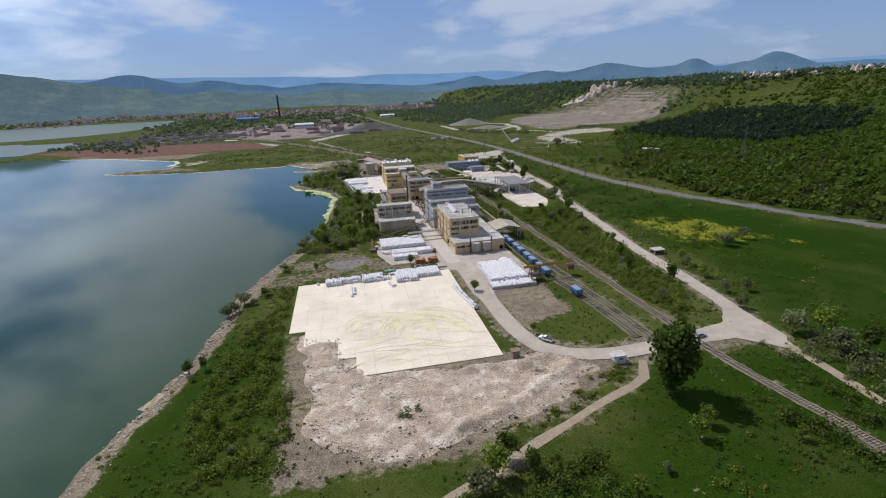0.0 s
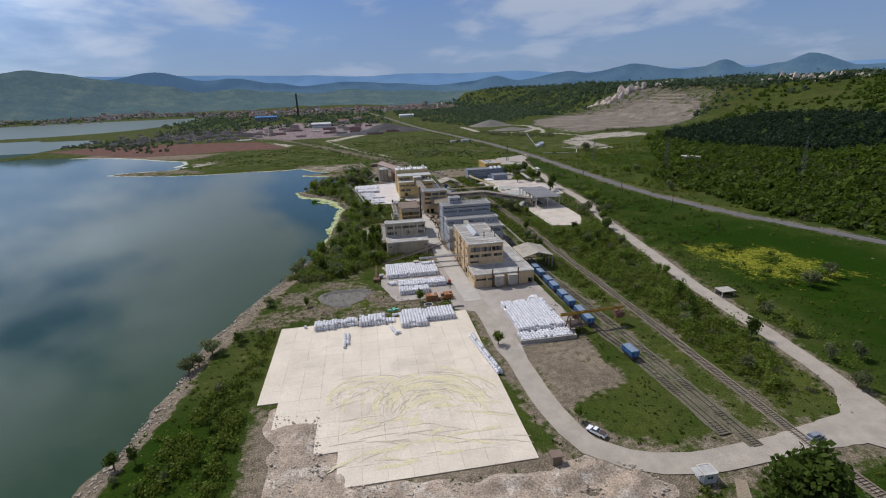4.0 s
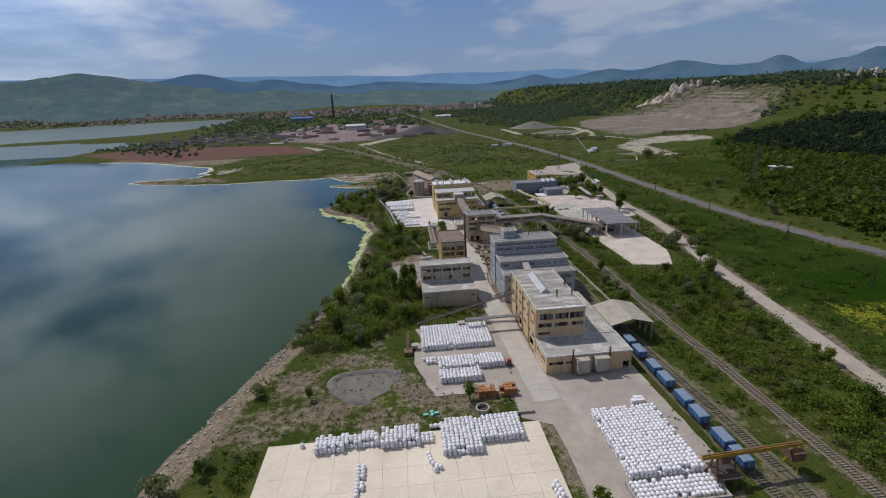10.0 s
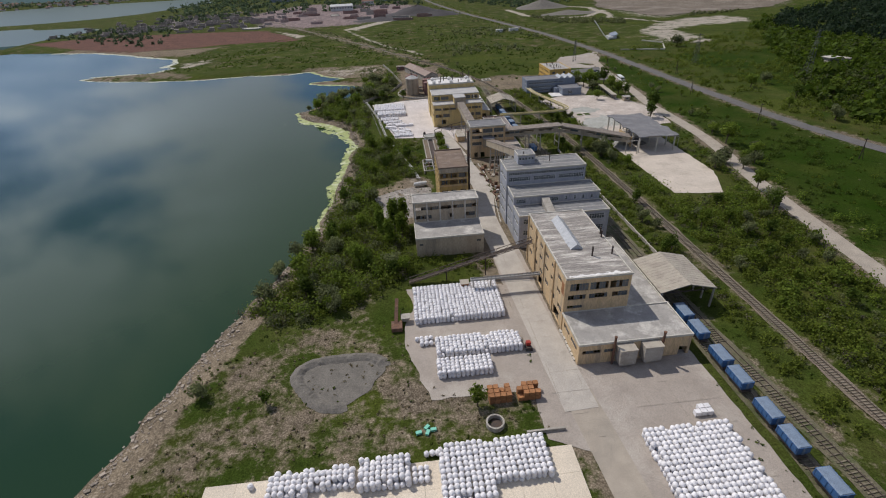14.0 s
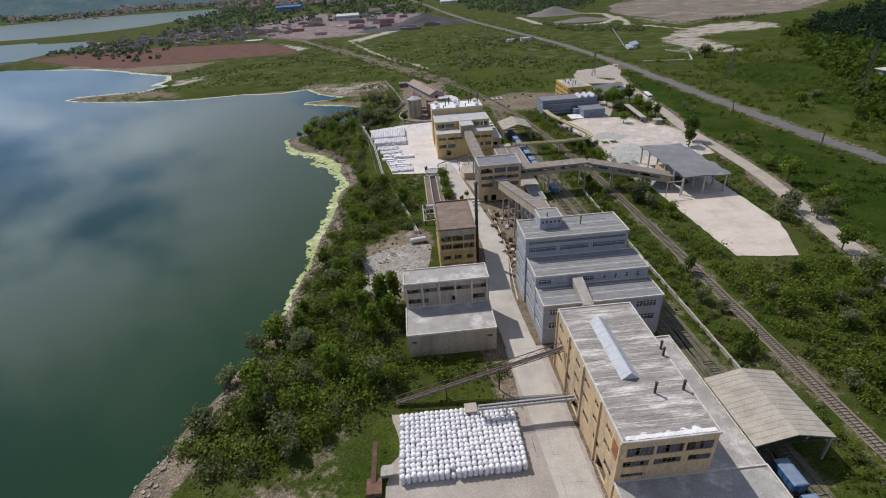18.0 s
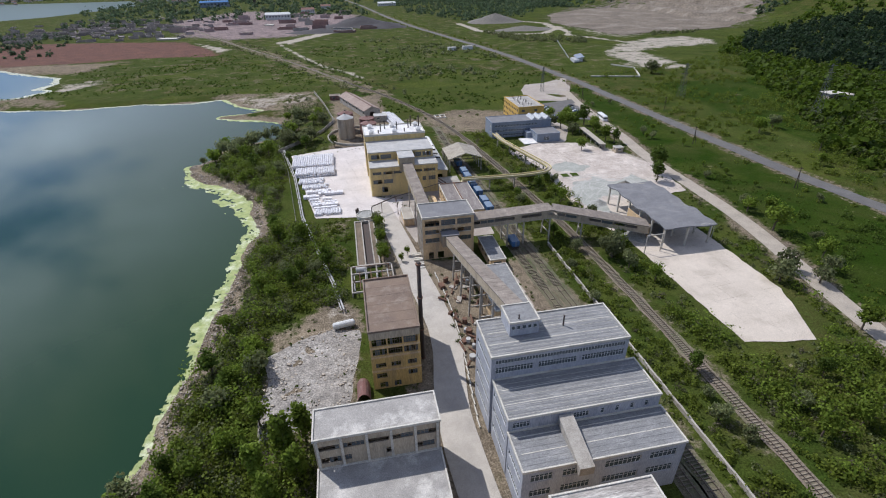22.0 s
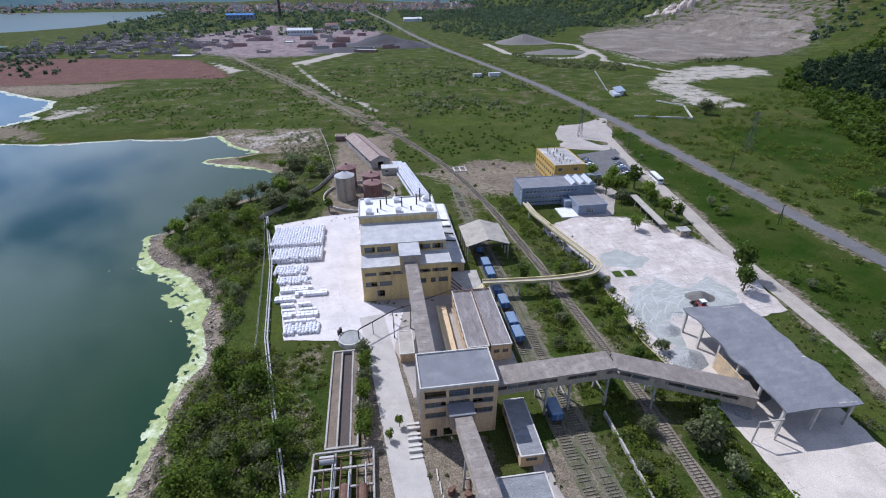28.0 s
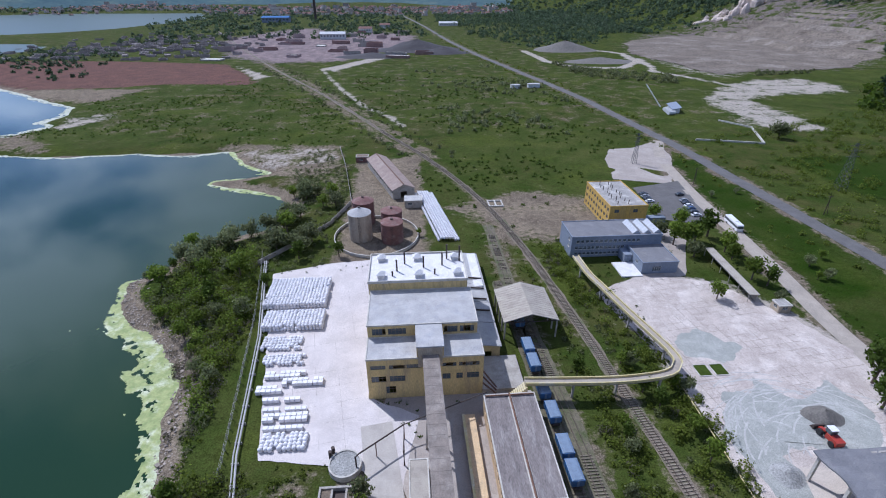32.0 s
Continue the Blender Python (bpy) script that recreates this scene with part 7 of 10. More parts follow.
def basin():
    r = thing("settling_basin", (12.8, 384, 0), "long narrow concrete settling basin with one deep channel", "basin")
    for x0, x1, h in ((9.4, 9.8, 1.1), (11.8, 12.2, 0.9), (14.7, 15.1, 0.9), (16.3, 16.7, 1.1)):
        part("wall", MB().box(x0, x1, 368.4, 399.6, 0, h), M_CONC, r)
    for y0, y1 in ((367.9, 368.38), (399.62, 400.1)):
        part("end_wall", MB().box(9.4, 16.7, y0, y1, 0, 1.1), M_CONC, r)
    part("floor", MB().box(12.2, 14.7, 368.4, 399.6, 0.02, 0.12), M_DARK, r, "dark wet channel floor")
    for x0, x1 in ((9.8, 11.8), (15.1, 16.3)):
        part("ledge", MB().box(x0, x1, 368.4, 399.6, 0.1, 0.72), M_RUSTEARTH, r, "brown earth-filled ledge")
    t = thing("round_tank", (14, 405, 0), "low round concrete tank beside the white yard", "tank")
    w, n_ = MB(), 28
    for rad, z in ((3.5, 0.0), (3.5, 1.5), (3.15, 1.5), (3.15, 1.2)):
        for k in range(n_):
            w.v.append((14 + rad * math.cos(2 * math.pi * k / n_), 405 + rad * math.sin(2 * math.pi * k / n_), z))
    for i_ in range(3):
        for k in range(n_):
            a, b = i_ * n_ + k, i_ * n_ + (k + 1) % n_
            w.f.append((a, b, b + n_, a + n_))
    part("shell", w, M_BAND, t)
    part("cover", MB().cyl(14, 405, 1.1, 1.3, 3.12, 28), M_GRAVELPALE, t)
    for x, y in ((11.2, 408.2), (10.7, 407.2)):
        part("vent", MB().cyl(x, y, 0, 2.6, 0.4, 8), M_DARK, t)
    p = thing("pipe_run", (18, 405, 0), "dark overhead pipe on thin posts round the yard corner", "pipe")
    part("pipe", MB().tube([(16.5, 404, 0.3), (16.5, 404, 4.4), (17.2, 404.6, 4.6), (26.5, 411.5, 4.6), (26.5, 404.5, 4.6), (26.5, 404.5, 0.2)], 0.2, 6), M_DARK, p)
    part("pipe", MB().tube([(26.5, 411.5, 4.6), (46, 418.5, 5.8)], 0.14, 6), M_DARK, p)
    for x, y in ((20.5, 407.1), (26.5, 411.4)):
        part("post", MB().box(x - .1, x + .1, y - .1, y + .1, 0, 4.5), M_RUST, p)
    h = thing("pump_house", (28, 396, 0), "small cream pump house with flat roof", "hut")
    block(h, 27.6, 31.4, 394.0, 403.6, 0, 3.0, M_PLASTER, M_ROOFBEIGE, w=[(1.2, 2.2, spread(394.5, 403, 3, 1.3))], frame=M_FRAMEDARK, parapet=0.1)


def pit_plant():
    r = thing("pump_plant", (13.5, 362, 0), "rusty pump plant of tanks, pipes and concrete frames", "machinery")
    for x in (7.4, 12.0, 15.2, 20.0):
        part("frame_wall", MB().box(x - .2, x + .2, 352.5, 366.8, 0, 1.6), M_CONC, r)
    for y in (352.5, 358.0, 362.4, 366.6):
        part("frame_beam", MB().box(7.6, 19.8, y - .2, y + .2, 1.4, 1.85), M_CONC, r)
    part("vessel", MB().tube([(8.8, 364.8, 1.6), (11.8, 364.8, 1.6)], 0.9, 14), M_PIPE, r, "pale horizontal vessel", smooth=False)
    part("vessel", MB().tube([(14.2, 355.0, 1.4), (14.2, 358.4, 1.4)], 1.0, 14), M_RUST, r)
    part("vessel", MB().tube([(17.8, 354.0, 1.4), (17.8, 358.0, 1.4)], 1.0, 14), M_RUST, r)
    for k in range(7):
        part("pipe", MB().tube([(8.2 + k * 1.7, 353, 2.0 + 0.2 * (k % 3)), (8.2 + k * 1.7, 361 + k % 4, 2.0 + 0.2 * (k % 3)), (8.2 + k * 1.7, 361 + k % 4, 0.1)], 0.13, 6), M_RUST if k % 2 else M_PIPE, r)
    for x in (8.2, 19.0):
        for y in (357, 364):
            part("post", MB().box(x - .12, x + .12, y - .12, y + .12, 0, 3.2), M_RUST, r)
    part("top_rail", MB().beam((8.2, 364, 3.2), (19, 364, 3.2), 0.15, 0.2), M_RUST, r)
    s = thing("scrap_plant", (36, 342, 0), "rusty scrap machinery and pipes under the conveyor", "machinery")
    q = random.Random(3)
    for k in range(46):
        x, y = 33.2 + q.random() * 8.4, 316 + q.random() * 40
        kind = q.random()
        if kind < 0.4:
            a = q.uniform(0, 3.14); l_ = q.uniform(1.5, 4.0)
            part("pipe", MB().tube([(x, y, 0.35), (x + l_ * math.cos(a) * 0.6, y + l_ * math.sin(a), 0.35 + q.uniform(0, 1.0))], q.uniform(0.12, 0.35), 8), M_RUST, s)
        elif kind < 0.65:
            part("drum", MB().cyl(x, y, 0, q.uniform(0.8, 1.9), q.uniform(0.4, 0.9), 12), M_RUST if q.random() < 0.7 else M_PIPE, s)
        elif kind < 0.85:
            part("plate", MB().cbox(x, y, 0, q.uniform(0.8, 2.4), q.uniform(0.5, 1.6), q.uniform(0.3, 1.2), q.uniform(0, 3)), M_RUST, s)
        else:
            part("slab", MB().cbox(x, y, 0, q.uniform(1.5, 3.5), q.uniform(0.8, 1.4), 0.4, q.uniform(0, 3)), M_CONC, s)
    k_ = thing("kerb", (32.4, 330, 0), "pale concrete kerb along the plant road", "kerb")
    for k in range(20):
        part("kerb_stone", MB().cbox(32.6 + 1.5 * math.sin((k - 4) / 16 * 3.1), 302 + k * 3.0, 0, 0.25, 2.9, 0.42), M_BAND, k_)
    w = thing("tanker_vessel", (4.6, 339, 0), "white horizontal steel tank lying on saddles", "tank")
    part("vessel", MB().tube([(1.8, 338.8, 1.2), (2.1, 338.85, 1.2), (7.2, 339.75, 1.2), (7.5, 339.8, 1.2)], [0.55, 0.9, 0.9, 0.55], 14), M_FRAME, w)
    for x, y in ((3.0, 339.0), (6.3, 339.6)):
        part("saddle", MB().box(x - .15, x + .15, y - .8, y + .8, 0, 0.7), M_CONC, w)


def truss_bridge():
    r = thing("conveyor_truss", (15, 268, 0), "rusty lattice conveyor truss climbing to the hall wall", "conveyor")
    P, Q = Vector((-3.0, 266.7, 0.6)), Vector((34.2, 269.0, 9.4))
    n = 22
    for s in (-0.7, 0.7):
        for h in (0, 1.3):
            part("chord", MB().beam(P + Vector((0, s, h)), Q + Vector((0, s, h)), 0.14, 0.14), M_DARK, r)
        for k in range(n):
            a, b = P.lerp(Q, k / n), P.lerp(Q, (k + 1) / n)
            part("lattice", MB().beam(a + Vector((0, s, 0 if k % 2 else 1.3)), b + Vector((0, s, 1.3 if k % 2 else 0)), 0.08, 0.08), M_DARK, r)
    part("belt", MB().beam(P + Vector((0, 0, 0.25)), Q + Vector((0, 0, 0.25)), 1.1, 0.12), M_DARK, r)
    for t in (0.3, 0.62):
        c = P.lerp(Q, t)
        part("post", MB().beam((c.x, c.y, 0), (c.x, c.y, c.z), 0.3, 0.3, up=(1, 0, 0)), M_DARK, r)
    b = thing("pipe_bridge", (24, 259.5, 0), "pale pipe bridge crossing the plant road", "pipe bridge")
    part("deck", MB().box(14.2, 34.2, 259.0, 260.0, 4.3, 4.55), M_PIPE, b)
    for y in (259.1, 259.9):
        part("pipe", MB().tube([(14.2, y, 4.8), (34.2, y, 4.8)], 0.2, 8), M_PIPE, b)
    for k in range(18):
        part("railing_post", MB().box(14.6 + k * 1.1, 14.68 + k * 1.1, 258.98, 259.06, 4.55, 5.5), M_DARK, b)
    part("railing", MB().box(14.4, 34.0, 258.98, 259.06, 5.5, 5.58), M_DARK, b)
    for x in (15.0, 20.0):
        part("post", MB().box(x - .18, x + .18, 259.3, 259.7, 0, 4.28), M_CONC, b)
    t = thing("timber_cabin", (12.8, 261.5, 0), "small orange timber cabin on a base", "hut")
    part("base", MB().box(11.6, 14.0, 260.4, 262.6, 0, 0.5), M_CONC, t)
    for k in range(5):
        part("board", MB().box(11.7, 13.9, 260.5, 262.5, 0.52 + k * 0.42, 0.90 + k * 0.42), M_CRATE, t)
    part("roof", MB().box(11.5, 14.1, 260.3, 262.7, 2.64, 2.8), M_ROOFBEIGE, t)
    m = thing("loading_elevator", (-6.5, 250, 0), "small rusty inclined loading elevator", "machinery")
    part("frame", MB().box(-8.4, -5.6, 245.6, 248.8, 0.1, 1.2), M_RUST, m)
    part("boom", MB().beam((-7.2, 247.4, 0.8), (-6.6, 254, 4.6), 0.9, 0.4), M_RUST, m)
    part("hopper", MB().hexa([(-5.4, 249, 0.4), (-4.2, 249, 0.4), (-4.2, 250.2, 0.4), (-5.4, 250.2, 0.4), (-5.8, 248.6, 1.8), (-3.4, 248.6, 1.8), (-3.4, 250.8, 1.8), (-5.8, 250.8, 1.8)]), M_CONC, m)
    for x, y in ((-7.6, 251), (-6.0, 251.4)):
        part("leg", MB().beam((x, y, 0), (x + .2, y, 2.6), 0.15, 0.15, up=(1, 0, 0)), M_RUST, m)
    l = thing("loading_tractor", (24.6, 234.6, 0.1), "small dark loader parked on the yard", "vehicle")
    part("body", MB().box(-0.6, 0.6, -1.0, 0.9, 0.4, 1.1), M_DARK, l, local=True)
    part("cab", MB().box(-0.55, 0.55, -0.2, 0.8, 1.1, 2.0), M_CARRED, l, local=True)
    for x in (-0.65, 0.65):
        for y in (-0.7, 0.6):
            part("wheel", MB().tube([(x - .12, y, .42), (x + .12, y, .42)], .42, 12), M_TYRE, l, local=True)


def left_pipeline():
    r = thing("pipeline", (-10, 410, 0), "pale pipeline on low supports beside the bank", "pipe")
    pts = [(-24, 494), (-22, 484), (-15, 450), (-9.6, 409), (-4, 385), (2.2, 360), (4.8, 346)]
    part("pipe", MB().tube([(x, y, 0.9) for x, y in pts], 0.24, 8), M_PIPE, r)
    part("pipe", MB().tube([(x - 0.7, y, 0.9) for x, y in pts], 0.16, 8), M_PIPE, r)
    for x, y, a in resample(pts, 5.5):
        part("support", MB().cbox(x - 0.3, y, 0, 1.6, 0.3, 0.62, 0), M_CONC, r)
    f = thing("fence", (-24, 480, 0), "sagging wire fence on concrete posts", "fence")
    fp = [(-27, 500), (-24.4, 488), (-19, 458), (-12.4, 408), (-12, 404)]
    for x, y, a in resample(fp, 3.0):
        part("post", MB().box(x - .08, x + .08, y - .08, y + .08, 0, 2.0), M_CONC, f)
    for z in (0.6, 1.2, 1.85):
        part("wire", MB().tube([(x, y, z) for x, y in fp], 0.025, 4), M_PIPE, f)
    g = thing("fence", (21, 545, 0), "concrete panel fence along the tank farm", "fence")
    gp = [(-26, 494), (-18, 505), (-5, 525), (2, 548), (-6, 600), (-14, 640)]
    for x, y, a in resample(gp, 3.1):
        part("panel", MB().cbox(x, y, 0, 3.0, 0.15, 1.9, a), M_CONC, g)


duct_bridge()
basin()
pit_plant()
truss_bridge()
left_pipeline()

# ---- vehicles ----
def car(x, y, z, turn, paint, label, kind="car"):
    r = thing("pickup_truck" if kind == "pickup" else kind, (x, y, z), label, "car" if kind != "bus" else "bus", "parked cars" if kind == "car" else "", turn=turn)
    if kind == "bus":
        L, W, H = 11.5, 2.5, 3.1
        part("body", MB().box(-W / 2, W / 2, -L / 2, L / 2, 0.35, 1.5).box(-W / 2 + .04, W / 2 - .04, -L / 2 + .05, L / 2 - .05, 2.5, H), paint, r, local=True)
        part("window_band", MB().box(-W / 2 + .03, W / 2 - .03, -L / 2 + .03, L / 2 - .03, 1.502, 2.498), M_GLASS, r, local=True)
        part("roof_unit", MB().box(-0.8, 0.8, -2, 2, H + .002, H + .25), paint, r, local=True)
        wheels = [(-L / 2 + 2.2), (L / 2 - 2.6)]
    else:
        L, W = (5.0, 1.85) if kind == "pickup" else (4.3, 1.75)
        b = MB()
        prof = [(-L / 2, 0.35), (L / 2, 0.35), (L / 2, 0.72), (L / 2 - 0.9, 0.88), (-L / 2 + 0.1, 0.92), (-L / 2, 0.8)]
        n = len(prof)
        i0 = len(b.v)
        for s in (-1, 1):
            b.v += [(s * W / 2, yy, zz) for yy, zz in prof]
        for k in range(n):
            b.f.append((k, (k + 1) % n, n + (k + 1) % n, n + k))
        b.f.append(tuple(range(n - 1, -1, -1))); b.f.append(tuple(range(n, 2 * n)))
        part("body", b, paint, r, local=True)
        y0, y1 = (-L / 2 + 1.9, L / 2 - 1.1) if kind == "pickup" else (-L / 2 + 0.35, L / 2 - 1.0)
        part("cabin_glass", MB().hexa([(-W / 2 + .05, y0, .9), (W / 2 - .05, y0, .9), (W / 2 - .05, y1, .87), (-W / 2 + .05, y1, .87), (-W / 2 + .25, y0 + .45, 1.38), (W / 2 - .25, y0 + .45, 1.38), (W / 2 - .25, y1 - .75, 1.38), (-W / 2 + .25, y1 - .75, 1.38)]), M_GLASS, r, local=True)
        part("roof", MB().box(-W / 2 + .24, W / 2 - .24, y0 + .42, y1 - .72, 1.382, 1.45), paint, r, local=True)
        if kind == "pickup":
            part("load_bed", MB().box(-W / 2 + .1, W / 2 - .1, -L / 2 + .1, -L / 2 + 1.8, 0.925, 1.0), M_DARK, r, local=True)
        for s in (-1, 1):
            part("headlight", MB().box(s * 0.6 - .18, s * 0.6 + .18, L / 2 + .001, L / 2 + .03, 0.55, 0.7), M_FRAME, r, local=True)
        wheels = [-L / 2 + 0.75, L / 2 - 0.8]
    for yy in wheels:
        for s in (-1, 1):
            rr = 0.48 if kind == "bus" else 0.32
            part("wheel", MB().tube([(s * (W / 2 - .2), yy, rr), (s * (W / 2 + .02), yy, rr)], rr, 12), M_TYRE, r, local=True)


for k, (x, y, p) in enumerate(((161.6, 546.5, M_CARDARK), (160.0, 539.4, M_CARSILVER), (159.4, 536.2, M_CARDARK), (158.9, 533.0, M_CARWHITE), (158.2, 529.6, M_CARBLUE), (157.6, 526.2, M_CARDARK), (144.2, 548.6, M_CARDARK), (143.8, 545.6, M_CARSILVER), (143.5, 542.6, M_CARDARK), (143.2, 539.4, M_CARWHITE), (156.8, 522.6, M_CARWHITE), (139, 521, M_CARRED))):
    car(x, y, 0.14, radians(-78 + 4 * math.sin(k)), p, {M_CARDARK: "dark parked car", M_CARSILVER: "silver parked car", M_CARWHITE: "white parked car", M_CARBLUE: "blue parked car", M_CARRED: "red parked car"}[p] + " on the car park")
car(166.6, 511, 0.16, radians(-8), M_CARWHITE, "white coach parked at the roadside", "bus")
car(42.6, 131.5, 0.2, radians(35), M_CARWHITE, "white pickup truck parked on the gate road", "pickup")
car(91.5, 119.4, 0.2, radians(-80), M_CARSILVER, "silver car standing at the level crossing")


def loader(x, y):
    r = thing("wheel_loader", (x, y, 0.12), "orange-red wheel loader beside the gravel heap", "vehicle")
    part("rear_body", MB().box(-1.1, 1.1, -2.8, 0.2, 0.9, 2.1), M_CARRED, r, local=True)
    part("cab", MB().box(-0.8, 0.8, -0.6, 0.9, 2.1, 3.3), M_GLASS, r, local=True)
    part("cab_roof", MB().box(-0.9, 0.9, -0.7, 1.0, 3.3, 3.42), M_CARWHITE, r, local=True)
    part("arm", MB().beam((0, 0.9, 1.6), (0, 3.0, 0.8), 1.0, 0.35), M_CARRED, r, local=True)
    part("bucket", MB().hexa([(-1.3, 3.0, .1), (1.3, 3.0, .1), (1.3, 4.1, .1), (-1.3, 4.1, .1), (-1.3, 2.9, 1.3), (1.3, 2.9, 1.3), (1.3, 3.3, 1.3), (-1.3, 3.3, 1.3)]), M_DARK, r, local=True)
    for s in (-1, 1):
        for yy in (-1.9, 1.6):
            part("wheel", MB().tube([(s * .8, yy, .75), (s * 1.35, yy, .75)], .75, 14), M_TYRE, r, local=True)


loader(121.6, 404.2)


def small_huts():
    k = thing("gatehouse", (58.6, 113.6, 0), "small white flat-roofed gatehouse with porch", "hut")
    block(k, 57.2, 60.2, 112.2, 115.0, 0, 2.6, M_FRAME, M_ROOFPALE, s=[(1.0, 1.9, [(58.0, 59.4)])], w=[(1.0, 1.9, [(113, 114.2)])], parapet=0.08)
    part("porch_roof", MB().box(55.6, 57.0, 112.4, 114.8, 2.3, 2.42), M_ROOFPALE, k)
    b = thing("timber_booth", (29.3, 124.6, 0.1), "brown timber booth at the slab corner", "hut")
    for z in range(5):
        part("board", MB().box(28.2, 30.4, 123.6, 125.4, 0.1 + z * 0.46, 0.52 + z * 0.46), M_FRAMEDARK, b)
    part("roof", MB().box(27.9, 30.7, 123.3, 125.7, 2.45, 2.6), M_ROOFBROWN, b)
    s = thing("concrete_shelter", (129.6, 196.6, 0), "low grey concrete shelter in the meadow", "shelter")
    part("roof", MB().box(126.6, 132.6, 194.4, 199.2, 2.1, 2.35), M_CONC, s)
    for x in (127, 132.2):
        for y in (194.8, 198.8):
            part("post", MB().box(x - .2, x + .2, y - .2, y + .2, 0, 2.08), M_CONC, s)
    part("rear_wall", MB().box(127.2, 132.0, 198.6, 198.9, 0, 2.08), M_CONC, s)
    w = thing("open_well", (12.4, 213.8, 0), "round concrete well ring with dark mouth", "well")
    rr = MB()
    for rad, z in ((1.9, 0.0), (1.9, 1.1), (1.55, 1.1), (1.55, 0.1)):
        rr.v += [(12.4 + rad * math.cos(math.pi * k_ / 10), 213.8 + rad * math.sin(math.pi * k_ / 10), z) for k_ in range(20)]
    for i in range(3):
        rr.f += [(i * 20 + k_, i * 20 + (k_ + 1) % 20, i * 20 + 20 + (k_ + 1) % 20, i * 20 + 20 + k_) for k_ in range(20)]
    part("ring", rr, M_CONC, w)
    # solid dark disc put in for the shade down the shaft
    part("mouth", MB().cyl(12.4, 213.8, 0.02, 0.15, 1.54, 16), M_DARK, w)
    for x, y, t in ((-3.2, 213.8, 0.2), (-1.4, 213.6, 1.2), (-0.2, 214.2, 0.1), (-1.5, 214.9, 0.8)):
        m = thing("mint_crate", (x, y, 0.0), "small mint-green plastic crate on grass", "crate", "mint crates")
        part("box", MB().cbox(0, 0, 0, 1.2, 0.7, 0.5, t), M_GREENPAINT, m, local=True)
    d = thing("wall_stub", (21, 211.3, 0), "grey concrete wall stub at the slab corner", "wall")
    part("wall", MB().box(18.2, 26.0, 210.6, 211.0, 0, 0.8), M_CONC, d)
    f = thing("square_foundation", (72, 545, 0), "pale square concrete foundation in the field", "foundation")
    for a in ((66, 73, 539, 539.6), (66, 73, 545.4, 546), (66, 66.6, 539.7, 545.3), (72.4, 73, 539.7, 545.3), (69.2, 69.8, 539.7, 545.3)):
        part("wall", MB().box(*a, 0, 0.7), M_BAND, f)
    for i in range(2):
        p = thing("planting_pit", (105.6 + i * 4.5, 427.6, 0), "square planting pit with grass in the yard", "planting pit")
        for a in ((-1.9, 1.9, -2.2, -2.0), (-1.9, 1.9, 2.0, 2.2), (-1.9, -1.7, -1.99, 1.99), (1.7, 1.9, -1.99, 1.99)):
            part("kerb", MB().box(*a, 0, 0.28), M_BAND, p, local=True)
        part("turf", MB().box(-1.69, 1.69, -1.98, 1.98, 0, 0.18), M_LEAF3, p, local=True)


small_huts()


def pylon(x, y, z, h, label, w=3.0, group="pylons"):
    r = thing("pylon", (x, y, z), label, "pylon", group)
    m = MB()
    for sx in (-1, 1):
        for sy in (-1, 1):
            m.beam((sx * w / 2, sy * w / 2, 0), (sx * 0.3, sy * 0.3, h), 0.16, 0.16)
    n = int(h / 2.2)
    for k in range(n):
        a, b = 1 - k / n, 1 - (k + 1) / n
        wa, wb = 0.3 + (w / 2 - 0.3) * a, 0.3 + (w / 2 - 0.3) * b
        za, zb = h * k / n, h * (k + 1) / n
        for s in (-1, 1):
            m.beam((-wa, s * wa, za), (wb, s * wb, zb), 0.08, 0.08); m.beam((s * wa, -wa, za), (s * wb, wb, zb), 0.08, 0.08)
    part("mast", m, M_PYLON, r, local=True)
    for k, f_ in enumerate((0.72, 0.84, 0.96)):
        arm = MB().beam((-w * 0.8, 0, h * f_), (w * 0.8, 0, h * f_), 0.14, 0.2)
        part("cross_arm", arm, M_PYLON, r, local=True)


for x, y, h in ((345, 380, 34), (246, 548, 24), (290, 480, 32), (480, 330, 34)):
    pylon(x, y, float(height(x, y)), h, "tall grey lattice power pylon on the slope", 4.4)
pylon(160, 596, 0, 18, "lattice mast on the gravel turning place", 2.4)
for k, (x, y) in enumerate(((196, 330), (193, 392), (190, 455), (215, 520), (182, 268), (176, 560))):
    r_ = thing("utility_pole", (x, y, float(height(x, y))), "dark timber utility pole in the meadow", "utility pole", "utility poles")
    part("pole", MB().tube([(0, 0, 0), (0, 0, 9.5)], [0.2, 0.13], 7), M_DARK, r_, local=True)
    part("cross_arm", MB().box(-1.1, 1.1, -.08, .08, 8.6, 8.8), M_DARK, r_, local=True)
    part("brace", MB().beam((1.6, 0, 0), (0.05, 0, 7.0), 0.16, 0.16), M_DARK, r_, local=True)


